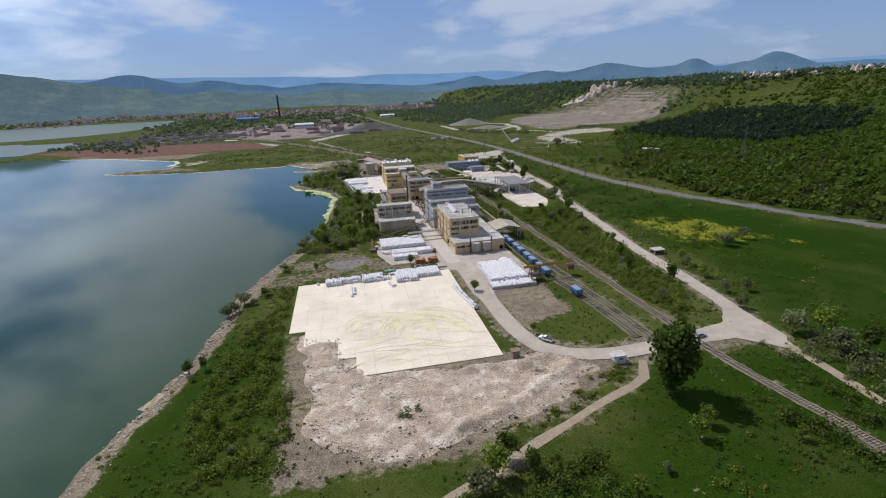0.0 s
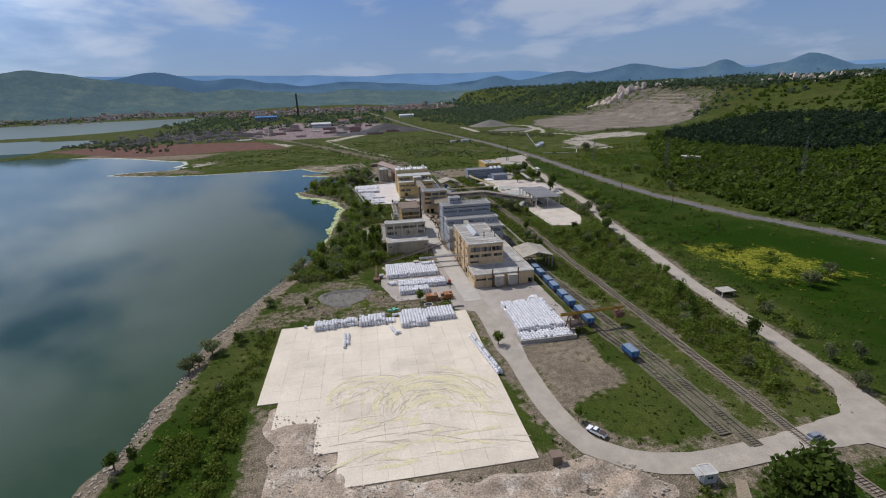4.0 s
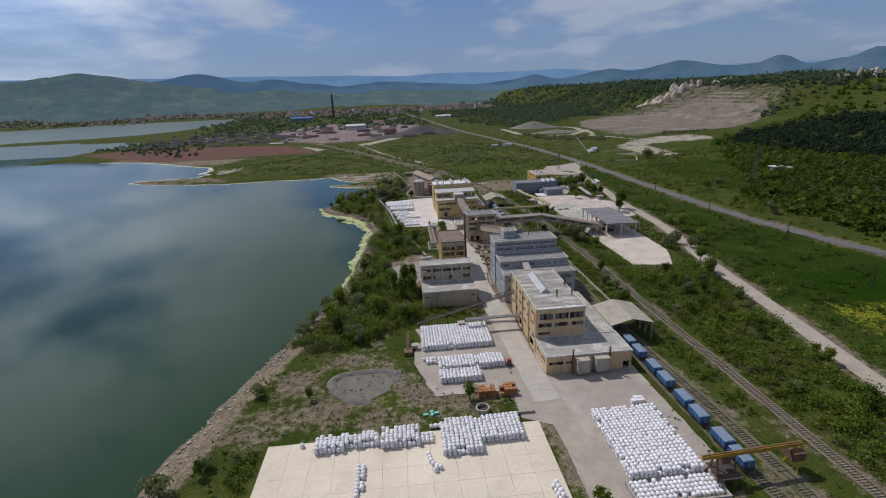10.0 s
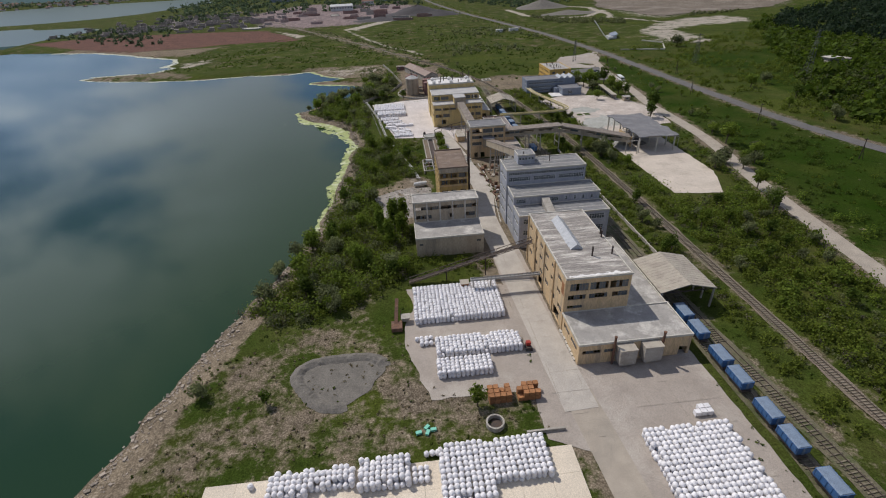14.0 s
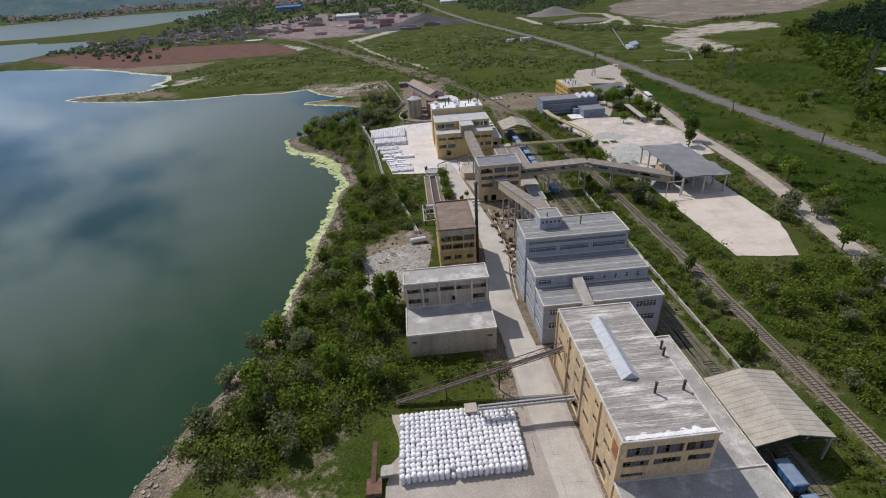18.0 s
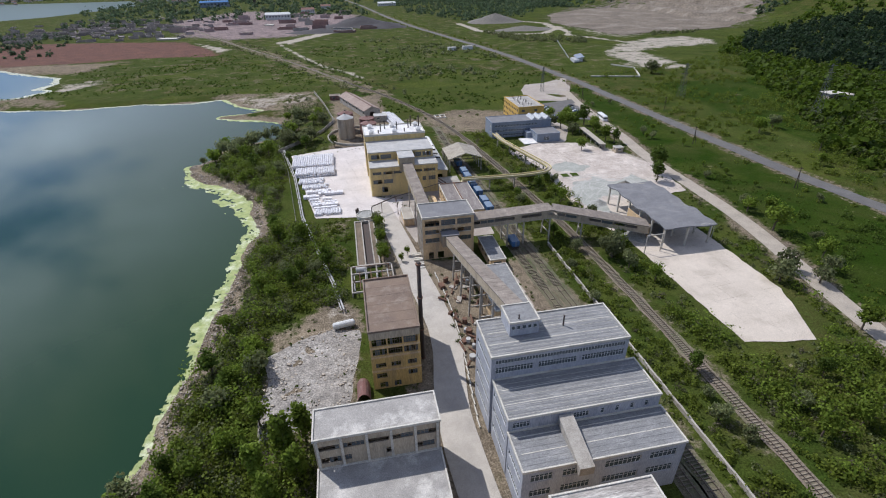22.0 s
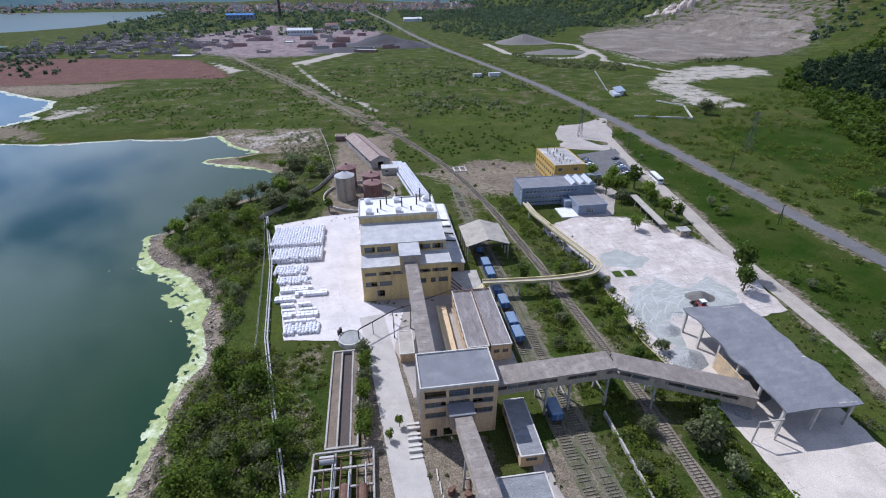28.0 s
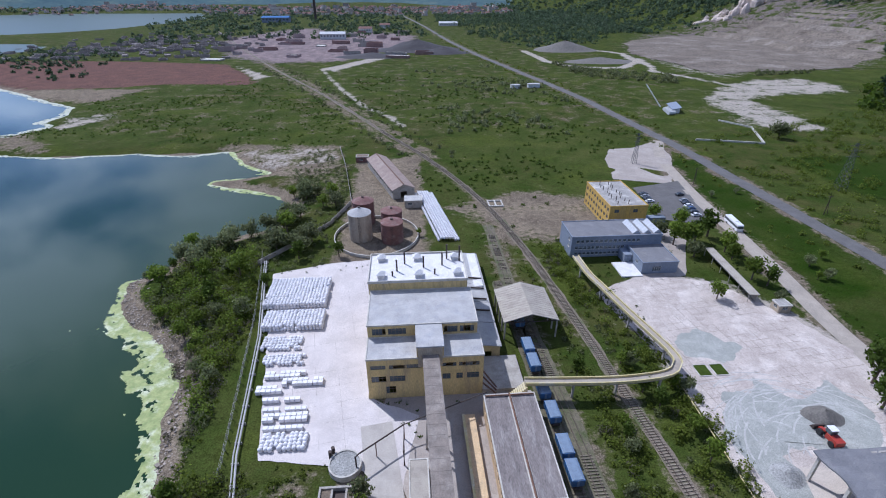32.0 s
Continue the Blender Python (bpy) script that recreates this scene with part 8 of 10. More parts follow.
def hillside_ruin():
    z = float(height(344, 516))
    r = thing("pump_station", (344, 516, z - 0.3), "ruined round concrete pump station on the slope", "ruin")
    part("drum", MB().cyl(4, -2, 0, 5, 4.6, 20), M_CONC, r, local=True)
    part("block", MB().box(-9, -1, -3, 4, 0, 5.4), M_CONC, r, local=True)
    part("slab_roof", MB().box(-10, 1, -4, 5, 5.4, 5.9), M_BAND, r, local=True)
    # dark panels on the solid block, drawn for the shade inside its doorways
    for k in range(3):
        part("doorway", MB().box(-8.4 + k * 2.5, -7 + k * 2.5, -3.06, -3.002, 1.2, 3.8), M_DARK, r, local=True)
    s = thing("solar_array", (251, 728, 0), "small pale solar shed with tilted roof by the highway", "shed")
    part("roof", MB().hexa([(-7, -12, 3), (1, -12, 4.4), (8, 12, 4.4), (0, 12, 3), (-7, -12, 3.3), (1, -12, 4.7), (8, 12, 4.7), (0, 12, 3.3)]), M_BLUEGREY, s, local=True)
    part("wall", MB().hexa([(-6, -11, 0), (0, -11, 0), (7, 11, 0), (1, 11, 0), (-6, -11, 3), (0, -11, 4), (7, 11, 4), (1, 11, 3)]), M_FRAME, s, local=True)
    for k in range(4):
        part("tank", MB().tube([(-12 + k * 1.2, -16 + k * 5, 1.6), (-6 + k * 1.2, -15 + k * 5, 1.6)], 1.5, 10), M_FRAME, s, local=True)
    part("mast", MB().beam((-4, 13, 0), (-12, 30, 16), 0.6, 0.6), M_FRAME, s, local=True)
    for x, y, l_ in ((140, 836, 9), (160, 840, 12)):
        q = thing("site_cabin", (x, y, 0.2), "white site cabin beside the highway", "hut")
        part("body", MB().box(-l_ / 2, l_ / 2, -3, 3, 0, 3.4), M_FRAME, q, local=True)
        part("roof", MB().box(-l_ / 2 - .2, l_ / 2 + .2, -3.2, 3.2, 3.4, 3.7), M_ROOFPALE, q, local=True)
    w = thing("garden_wall", (255, 650, 0), "low pale walls of an empty plot", "wall")
    for p_, q_ in (((222, 640), (262, 628)), ((262, 628), (280, 668)), ((280, 668), (268, 690))):
        part("wall", MB().beam((*p_, 0.5), (*q_, 0.5), 0.8, 1.2), M_BAND, w)


hillside_ruin()

# ---- plants ----
def crown_mesh(name, rx, ry, rz, zc, lobes, cards, size, material, seed, shell=0.55):
    """Many small leaf cards gathered in uneven lobes, with gaps between them."""
    q = np.random.default_rng(seed)
    v, f = [], []
    for _ in range(lobes):
        d = q.normal(size=3); d /= np.linalg.norm(d)
        rad = q.uniform(0.35, 0.95)
        c = np.array([d[0] * rx * rad * 0.72, d[1] * ry * rad * 0.72, zc + d[2] * rz * rad * 0.72])
        lr = q.uniform(0.30, 0.52)
        for _ in range(cards):
            e = q.normal(size=3); e /= np.linalg.norm(e)
            p = c + e * np.array([rx, ry, rz]) * lr * q.uniform(shell, 1.0)
            n = e + q.normal(size=3) * 0.55; n /= np.linalg.norm(n)
            a = np.cross(n, q.normal(size=3)); a /= np.linalg.norm(a)
            b = np.cross(n, a)
            s = size * q.uniform(0.6, 1.35)
            i = len(v)
            v += [tuple(p + a * s), tuple(p + b * s * 0.8), tuple(p - a * s), tuple(p - b * s * 0.8)]
            f.append((i, i + 1, i + 2, i + 3))
    me = bpy.data.meshes.new(name)
    me.from_pydata(v, [], f)
    me.materials.append(material)
    return me


def trunk_mesh(h, r, spread_, seed):
    q = random.Random(seed)
    mb = MB()
    lean = Vector((q.uniform(-.05, .05) * h, q.uniform(-.05, .05) * h, 0))
    mb.tube([(0, 0, -0.2), lean * 0.4 + Vector((0, 0, h * 0.45)), lean + Vector((0, 0, h))], [r * 1.2, r * 0.75, r * 0.25], 7)
    for k in range(6):
        a = k * 1.05 + q.uniform(-.3, .3)
        z = h * q.uniform(0.35, 0.7)
        o = lean * (z / h) + Vector((0, 0, z))
        mb.tube([o, o + Vector((math.cos(a) * spread_ * 0.5, math.sin(a) * spread_ * 0.5, h * 0.14)), o + Vector((math.cos(a) * spread_ * 0.85, math.sin(a) * spread_ * 0.85, h * 0.3))], [r * 0.45, r * 0.28, r * 0.1], 5, caps=False)
    me = mb.mesh("trunk")
    me.materials.append(M_BARK)
    return me


TREES = {}
for key, (rx, ry, rz, zc, lobes, cards, size, m_, th, tr) in {
        "round": (2.6, 2.5, 2.5, 3.6, 15, 42, 0.26, M_LEAF, 4.4, 0.16), "wide": (3.0, 2.8, 2.1, 3.0, 16, 42, 0.26, M_LEAF2, 3.8, 0.18),
        "dark": (2.4, 2.6, 2.9, 3.8, 15, 42, 0.26, M_LEAF3, 4.8, 0.17), "willow": (2.8, 3.0, 2.3, 2.9, 16, 44, 0.24, M_LEAF2, 3.6, 0.16),
        "poplar": (1.7, 1.7, 4.8, 5.2, 24, 48, 0.26, M_LEAF, 8.6, 0.16), "big": (4.9, 4.8, 7.8, 8.2, 66, 80, 0.40, M_BIGLEAF, 12.6, 0.42),
        "young": (1.2, 1.2, 1.5, 2.2, 10, 30, 0.2, M_LEAF, 2.8, 0.08)}.items():
    TREES[key] = [(trunk_mesh(th, tr, rx * 0.8, 3 + k), crown_mesh("crown", rx, ry, rz, zc, lobes, cards, size, m_, 40 + k + 7 * len(TREES))) for k in range(2)]
LABELS = {"round": "round broadleaf tree with fresh green crown", "wide": "low spreading tree with grey-green crown", "dark": "dense dark green broadleaf tree", "willow": "grey-green willow on the bank",
          "poplar": "slender columnar poplar beside the storehouse", "big": "tall full-crowned poplar with dark base", "young": "young slim broadleaf tree"}


def tree(x, y, key, scale=1.0):
    e = thing("tree", (x, y, float(height(x, y))), LABELS[key], "tree", "trees")
    t, c = TREES[key][rnd.randrange(2)]
    for name, me in (("trunk", t), ("crown", c)):
        o = new(name, me)
        o.parent = e
    e.rotation_euler = (0, 0, rnd.uniform(0, 6.28))
    e.scale = (scale * rnd.uniform(0.9, 1.1), scale * rnd.uniform(0.9, 1.1), scale * rnd.uniform(0.9, 1.12))


# ground that stays free of plants
FREE = [(34, 62, 226, 275), (0, 23, 281, 305), (10, 23.5, 315, 337), (32, 64, 280, 311), (30, 58, 357, 420), (43, 54, 330, 354), (17, 54, 423, 489), (-2, 37, 490, 533),
        (-45, 29, 124, 211), (38, 59, 176, 209), (-4, 24, 226, 265), (101, 131, 308, 398), (101, 153, 397, 474), (102, 127, 473, 505), (110, 140, 505, 556), (-19, 18, 406, 486), (60.5, 76.5, 241, 262), (54, 72, 442, 464),
        (24, 62, 205, 230), (8, 18, 366, 402), (6, 21, 350, 368), (140, 170, 512, 566), (32, 43, 314, 368), (24.5, 34, 228, 300), (11, 33, 538, 606), (32, 52, 488, 560), (55.5, 60.5, 112, 116), (27, 31.5, 123, 126), (11, 25, 218, 227), (-9, -3, 245, 255), (37, 61, 146, 177)]
LINES = [(HIGHWAY, 6.5), (ACCESS, 5.0), (GATE_ROAD, 5.2), (PLANT_ROAD, 5.6), (RAIL_MAIN, 3.4), (RAIL_A, 3.2), (RAIL_B, 3.2), (DIRT, 2.6)]


def free(x, y, pad=0.0):
    ok = inside_distance(x, y, LAKE) < -2.5
    for x0, x1, y0, y1 in FREE:
        ok &= ~((x > x0 - pad) & (x < x1 + pad) & (y > y0 - pad) & (y < y1 + pad))
    for pts, w in LINES:
        ok &= line_distance(x, y, pts) > w + pad
    return ok


def strew(poly, count, pad=0.0, clump=0.0, size=18.0, k=0.0, shore=0.0):
    """Random places inside a polygon, off the roads and buildings, gathered in clumps."""
    xs, ys = [p[0] for p in poly], [p[1] for p in poly]
    x, y = nrng.uniform(min(xs), max(xs), count * 6), nrng.uniform(min(ys), max(ys), count * 6)
    ok = (inside_distance(x, y, poly) > 0) & free(x, y, pad)
    if shore:
        ok &= inside_distance(x, y, LAKE) < -shore * (1 + 0.6 * wave(x, y, 14, 2))
    if clump:
        ok &= wave(x, y, size, k) * 0.6 + 0.4 * wave(x, y, size * 0.37, k + 3) > clump - nrng.uniform(0, 0.5, len(x))
    x, y = x[ok][:count], y[ok][:count]
    return list(zip(x, y))


# single trees that stand out
for x, y, key, s in ((63, 95.5, "big", 1.45), (31.0, 178.6, "round", 0.95), (40.5, 137, "young", 1.2), (9.6, 219.0, "round", 0.95), (-64, 195, "willow", 1.35), (-66.5, 189, "wide", 1.0),
                     (122, 114, "wide", 1.7), (128, 109, "round", 1.8), (125, 100, "wide", 1.7), (131, 97, "dark", 1.6), (120, 134, "wide", 1.1), (126, 148, "wide", 1.0), (128, 164, "round", 1.0), (131, 178, "wide", 1.1),
                     (-6.7, 301, "poplar", 1.45), (-11.5, 297, "poplar", 1.3), (-4.2, 296, "poplar", 1.25), (-8.5, 291, "poplar", 1.15), (-3.4, 304.2, "poplar", 1.3),
                     (128.6, 459.5, "round", 1.35), (150.5, 503, "dark", 2.2), (133, 497, "round", 1.9), (138, 494, "round", 1.9), (143, 499, "dark", 1.8), (136, 487, "wide", 1.5), (147.5, 470, "round", 1.6), (150, 490, "round", 1.6), (150.5, 466, "dark", 1.5), (146.6, 420, "dark", 2.0),
                     (130, 505, "wide", 1.7), (142, 510, "round", 1.7), (136, 521, "round", 1.3), (149, 484, "round", 1.3), (152, 476, "young", 1.3), (148, 457, "wide", 0.8),
                     (165, 374, "round", 1.3), (160, 381, "wide", 1.0), (156, 342, "round", 1.35), (139, 338, "wide", 1.45), (143, 330, "wide", 1.3), (163, 352, "wide", 0.9),
                     (91, 357, "wide", 1.4), (90, 385, "dark", 1.0), (96, 362, "round", 1.1), (93, 350, "wide", 1.2), (-51, 230, "willow", 0.95), (-36, 226, "dark", 0.7), (-23.8, 257, "wide", 1.15), (-39.6, 291, "willow", 1.3), (-36, 299, "willow", 1.3), (-44, 280.5, "wide", 1.2), (-25, 277, "willow", 1.2),
                     (281, 641, "wide", 2.6), (-20, 478, "dark", 0.9), (2, 497, "dark", 1.1), (33, 512, "young", 1.2), (-13, 497, "dark", 1.2), (-50, 500, "dark", 0.8), (-56, 492, "dark", 0.9), (84, 306, "dark", 1.0)):
    tree(x, y, key, s)
for x, y, key, s in ((151.5, 335, "wide", 1.2), (132.5, 333.5, "willow", 1.7), (91, 358, "willow", 1.75), (131, 297, "wide", 1.5), (135.4, 310, "round", 1.5), (127, 290, "dark", 1.4), (161, 415, "young", 1.2), (157.2, 376.4, "round", 1.25), (155.2, 361.5, "round", 2.0), (141.6, 411.8, "dark", 1.7),
                     (18.0, 370.5, "round", 1.10), (18.2, 373.9, "round", 0.90), (18.0, 377.3, "wide", 1.00), (18.2, 380.7, "round", 1.10), (18.0, 384.1, "round", 0.90), (18.2, 387.5, "wide", 1.00), (18.0, 390.9, "round", 1.10), (18.2, 394.3, "round", 0.90), (18.0, 397.7, "wide", 1.00), (23.5, 369.5, "young", 1.0), (26, 372.6, "young", 1.1),
                     (-62.5, 486, "wide", 0.8), (-58, 488, "willow", 1.0), (-52, 486, "wide", 0.9), (-46, 503, "willow", 1.5), (-42, 512, "willow", 1.7), (-36, 517, "willow", 1.6), (-31, 525, "wide", 1.6), (-26, 540, "willow", 1.4), (-22, 556, "willow", 1.3),
                     (8, 79, "round", 1.5), (12, 83, "dark", 1.3), (4, 75, "wide", 1.5), (16, 78, "dark", 1.2), (-72, 144, "dark", 0.9), (-69, 187, "willow", 1.2),
                     (237.7, 463.5, "round", 1.6), (264.5, 425.7, "round", 2.0), (230, 383, "wide", 1.7), (244, 430, "dark", 1.5), (252, 470, "wide", 1.6), (226, 412, "round", 1.2), (134, 146, "wide", 1.1), (130.5, 180, "round", 1.2), (168, 196, "wide", 1.6), (175, 199, "round", 1.3), (184, 203, "wide", 1.4)):
    tree(x, y, key, s)
# groups of trees
BELT = [(-58, 92), (-37, 92), (-38, 120), (-40, 150), (-42, 165), (-41, 205), (-47, 208), (-52, 190), (-62, 150), (-66, 120)]
WEST = [(-52, 262), (-36, 250), (-14, 262), (-2, 272), (-1, 300), (-14, 312), (-16, 345), (6, 352), (6, 366), (-6, 400), (-12, 420), (-22, 470), (-30, 500), (-50, 500), (-58, 475), (-36, 440), (-26, 400), (-30, 340), (-36, 300)]
for x, y in strew(WEST, 60, 1.5, 0.1, 16, 0, 6):
    tree(x, y, rnd.choice(("round", "wide", "willow", "dark", "round")), rnd.uniform(0.75, 1.5))
for x, y in strew([(-56, 478), (-20, 486), (-4, 520), (-4, 560), (-26, 600), (-34, 560), (-30, 530), (-56, 512)], 34, 1.5, 0.1, 14, 2):
    tree(x, y, rnd.choice(("wide", "willow", "willow", "round")), rnd.uniform(1.1, 1.9))
for x, y in strew([(90, 135), (112, 150), (126, 240), (136, 300), (104, 312), (92, 330), (90, 240)], 34, 1.5, 0.2, 16, 5):
    tree(x, y, rnd.choice(("round", "wide", "young", "dark")), rnd.uniform(0.7, 1.35))
for x, y in strew([(76, 262), (84, 262), (80, 420), (70, 440), (70, 380), (72, 300)], 16, 0.5, 0.1, 10, 1):
    tree(x, y, rnd.choice(("dark", "round", "wide")), rnd.uniform(0.6, 1.0))
for x, y in strew([(88, 340), (102, 340), (100, 440), (84, 500), (76, 500)], 14, 0.8, 0.2, 12, 7):
    tree(x, y, rnd.choice(("wide", "dark", "round")), rnd.uniform(0.7, 1.1))
for x, y in strew([(-48, 40), (20, 60), (60, 92), (80, 98), (120, 60), (120, 40), (-30, 20)], 16, 1.5, 0.15, 14, 4):
    tree(x, y, rnd.choice(("round", "wide", "dark")), rnd.uniform(0.5, 1.15))
for x, y in strew([(-58, 100), (-45, 96), (-45, 205), (-58, 212), (-66, 170), (-74, 150)], 16, 0.5, 0.2, 13, 3):
    tree(x, y, rnd.choice(("round", "dark", "wide")), rnd.uniform(0.4, 0.85))
for x, y in strew([(104, 90), (160, 40), (180, 70), (130, 130)], 10, 2, 0.2, 14, 8):
    tree(x, y, rnd.choice(("wide", "round", "dark")), rnd.uniform(0.8, 1.5))
for x, y in strew([(150, 340), (200, 300), (198, 600), (176, 560), (158, 440)], 18, 2, 0.3, 20, 9):
    tree(x, y, rnd.choice(("round", "young", "wide")), rnd.uniform(0.45, 0.95))


def brush(name, places, size, cards, material, label, card=0.22, tall=0.8, category="bushes"):
    """Countless bushes as one object: heaps of small leaf cards on the ground."""
    n = len(places)
    if not n:
        return
    px = np.array([p[0] for p in places]); py = np.array([p[1] for p in places])
    pz = height(px, py)
    r = nrng.uniform(size * 0.45, size * 1.25, n)
    d = nrng.normal(size=(n, cards, 3)); d[..., 2] = np.abs(d[..., 2])
    d /= np.linalg.norm(d, axis=-1, keepdims=True)
    rad = nrng.uniform(0.45, 1.0, (n, cards, 1))
    c = d * rad * r[:, None, None] * np.array([1, 1, tall * 1.3])
    c *= 1 + 0.3 * nrng.normal(size=(n, cards, 1)) * 0.6
    c += np.stack([px, py, pz], -1)[:, None, :]
    nn = d + nrng.normal(size=d.shape) * 0.5
    nn /= np.linalg.norm(nn, axis=-1, keepdims=True)
    a = np.cross(nn, nrng.normal(size=d.shape)); a /= np.linalg.norm(a, axis=-1, keepdims=True)
    b = np.cross(nn, a)
    s = nrng.uniform(0.7, 1.5, (n, cards, 1)) * card * (0.55 + 0.45 * r[:, None, None] / size)
    v = np.stack([c + a * s, c + b * s * 0.8, c - a * s, c - b * s * 0.8], 2).reshape(-1, 3).astype(np.float32)
    me = bpy.data.meshes.new(name)
    q = np.arange(len(v), dtype=np.int32)
    me.vertices.add(len(v)); me.vertices.foreach_set("co", v.ravel())
    me.loops.add(len(v)); me.loops.foreach_set("vertex_index", q)
    me.polygons.add(len(v) // 4); me.polygons.foreach_set("loop_start", q[::4].copy())
    me.update(calc_edges=True)
    me.materials.append(material)
    tagged(new(name, me), label, category, kind="stuff")


M_SCRUB = leaf_mat("scrub_leaves", (0.152, 0.188, 0.026), (0.090, 0.120, 0.016), 0)
M_SCRUB2 = leaf_mat("olive_scrub_leaves", (0.170, 0.185, 0.080), (0.115, 0.130, 0.052), 0)
brush("thicket", strew(WEST, 150, 1.5, 0.0, 15, 21, 6), 3.4, 130, M_LEAF, "tall young trees and thicket on the lake bank", card=0.28, tall=1.35)
brush("thicket", strew([(91, 132), (110, 145), (126, 240), (137, 306), (104, 312), (92, 330)], 120, 1.5, 0.1, 16, 15), 3.0, 120, M_LEAF, "tall young trees beside the access road", card=0.27, tall=1.3)
brush("bushes", strew([(-8, 404), (9, 404), (8.8, 366), (4, 364), (0, 380)], 70, 0.0, 0.1, 7, 5), 1.2, 50, M_SCRUB, "shrubs beside the settling basin", card=0.2, tall=1.0)
brush("bushes", strew([(30, 312), (44, 312), (44, 366), (31, 366)], 26, -3, 0.2, 7, 5), 0.8, 40, M_SCRUB2, "weedy shrubs among the pit rubble", card=0.18, tall=0.9)
M_WEED = leaf_mat("weed_leaves", (0.080, 0.115, 0.018), (0.050, 0.074, 0.012), 0)
brush("thicket", strew(BELT, 90, 0.0, 0.0, 8, 23), 1.5, 60, M_LEAF3, "dark bushes in the thicket beside the slab", card=0.2, tall=1.2)
brush("bushes", strew([(-90, 90), (-80, 60), (-50, 60), (-52, 190), (-64, 196), (-76, 150)], 90, 0.0, 0.35, 14, 29), 0.9, 40, M_SCRUB, "few low bushes on the green bank", card=0.18, tall=0.8)
brush("thicket", strew([(-4, 62), (32, 62), (32, 84), (12, 81), (-2, 75)], 80, 0.0, 0.0, 9, 6), 2.6, 100, M_LEAF3, "dense dark thicket below the earth track", card=0.26, tall=1.15)
brush("bushes", strew([(70, 88), (112, 100), (118, 40), (84, 40), (74, 70)], 110, 0.3, 0.1, 10, 19), 1.3, 46, M_LEAF3, "dark low bushes beside the level crossing", card=0.2, tall=0.9)
brush("thicket", [(x + o, y + rnd.uniform(-2, 2)) for x, y, _ in resample(ACCESS[2:9], 3.2) for o in (rnd.uniform(6, 15), rnd.uniform(-12, -6)) if rnd.random() < 0.34], 2.6, 100, M_LEAF, "young roadside trees along the access road", card=0.26, tall=1.25)
brush("thicket", strew([(138, 190), (176, 200), (206, 300), (200, 420), (160, 420), (150, 340), (140, 270)], 170, 1.5, 0.3, 18, 31), 2.1, 70, M_LEAF3, "scattered dark thickets on the meadow by the access road", card=0.25, tall=1.0)
M_DRYSCRUB = leaf_mat("bare_twig_scrub", (0.165, 0.150, 0.098), (0.110, 0.100, 0.064), 0)
M_DRYWEED = leaf_mat("dry_weeds", (0.20, 0.17, 0.095), (0.13, 0.11, 0.06), 0)
brush("thicket", strew(WEST, 400, 1.2, -0.1, 14, 8, 9), 2.7, 95, M_SCRUB, "tall dense thicket on the lake bank", card=0.27, tall=1.05)
brush("thicket", strew(WEST, 260, 1.2, -0.1, 11, 5, 8), 2.3, 90, M_SCRUB2, "olive thicket on the lake bank", card=0.26, tall=1.0)
brush("thicket", strew([(88, 340), (101, 340), (98, 440), (86, 500), (76, 500), (84, 430)], 130, 0.6, 0.0, 10, 8), 2.0, 80, M_SCRUB, "tall scrub between the railway and the yards", card=0.25, tall=1.0)
brush("thicket", strew([(91, 132), (110, 145), (126, 240), (137, 306), (124, 304), (101, 306), (92, 330)], 430, 0.8, 0.05, 13, 3), 2.3, 80, M_SCRUB, "tall scrub beside the access road", card=0.25, tall=1.0)
brush("thicket", strew([(206, 560), (216, 420), (236, 330), (300, 420), (360, 560), (430, 740), (290, 660), (216, 640)], 620, 1.0, 0.1, 22, 3), 3.0, 64, M_SCRUB, "tall scrub below the wooded slope", card=0.34, tall=1.0)
brush("thicket", strew([(227, 1032), (235, 890), (320, 850), (340, 900), (260, 960)], 110, 1.0, 0.0, 20, 3), 4.5, 40, M_SCRUB2, "grey-green scrub by the quarry road", card=0.8, tall=0.9)
brush("thicket", strew([(440, 895), (540, 912), (540, 935), (440, 922)], 24, 0, 0, 20, 3), 4.0, 40, M_SCRUB2, "row of bushes before the quarry", card=0.8, tall=0.9)
EASTS = [(88, 130), (112, 135), (128, 240), (142, 320), (150, 400), (100, 330), (98, 440), (84, 500), (70, 500), (72, 270), (84, 230)]
brush("thicket", strew(BELT, 190, 0.0, 0.0, 12, 2), 2.3, 85, M_SCRUB, "dense dark thicket beside the slab", card=0.26, tall=1.0)
brush("thicket", strew([(72, 92), (100, 97), (118, 62), (118, 30), (100, 30), (84, 74)], 80, 0.5, 0.1, 14, 6), 2.6, 90, M_LEAF3, "dense scrub in the foreground", card=0.28, tall=1.0)
brush("thicket", strew([(104, 110), (130, 112), (150, 60), (120, 60)], 60, 0.5, 0.0, 14, 1), 2.8, 80, M_SCRUB2, "tall scrub at the road fork", card=0.3, tall=1.1)
brush("thicket", strew([(77, 200), (84.5, 200), (82, 330), (80, 420), (71, 440), (73, 330)], 190, 0.0, 0.0, 10, 4), 1.6, 70, M_SCRUB, "scrub between the sidings and the main track", card=0.22, tall=1.0)
brush("thicket", strew([(-10, 103), (-3, 102), (-4, 108), (-9, 109)], 7, 0, 0, 10, 0), 1.3, 70, M_SCRUB2, "clump of bushes in the rubble", card=0.2, tall=1.0)
brush("thicket", strew([(20, 92), (30, 97), (46, 108), (58, 112), (56, 100), (36, 92)], 60, 0.5, 0.1, 8, 3), 1.2, 60, M_SCRUB, "low bushes on the rubble slope", card=0.2, tall=0.8)
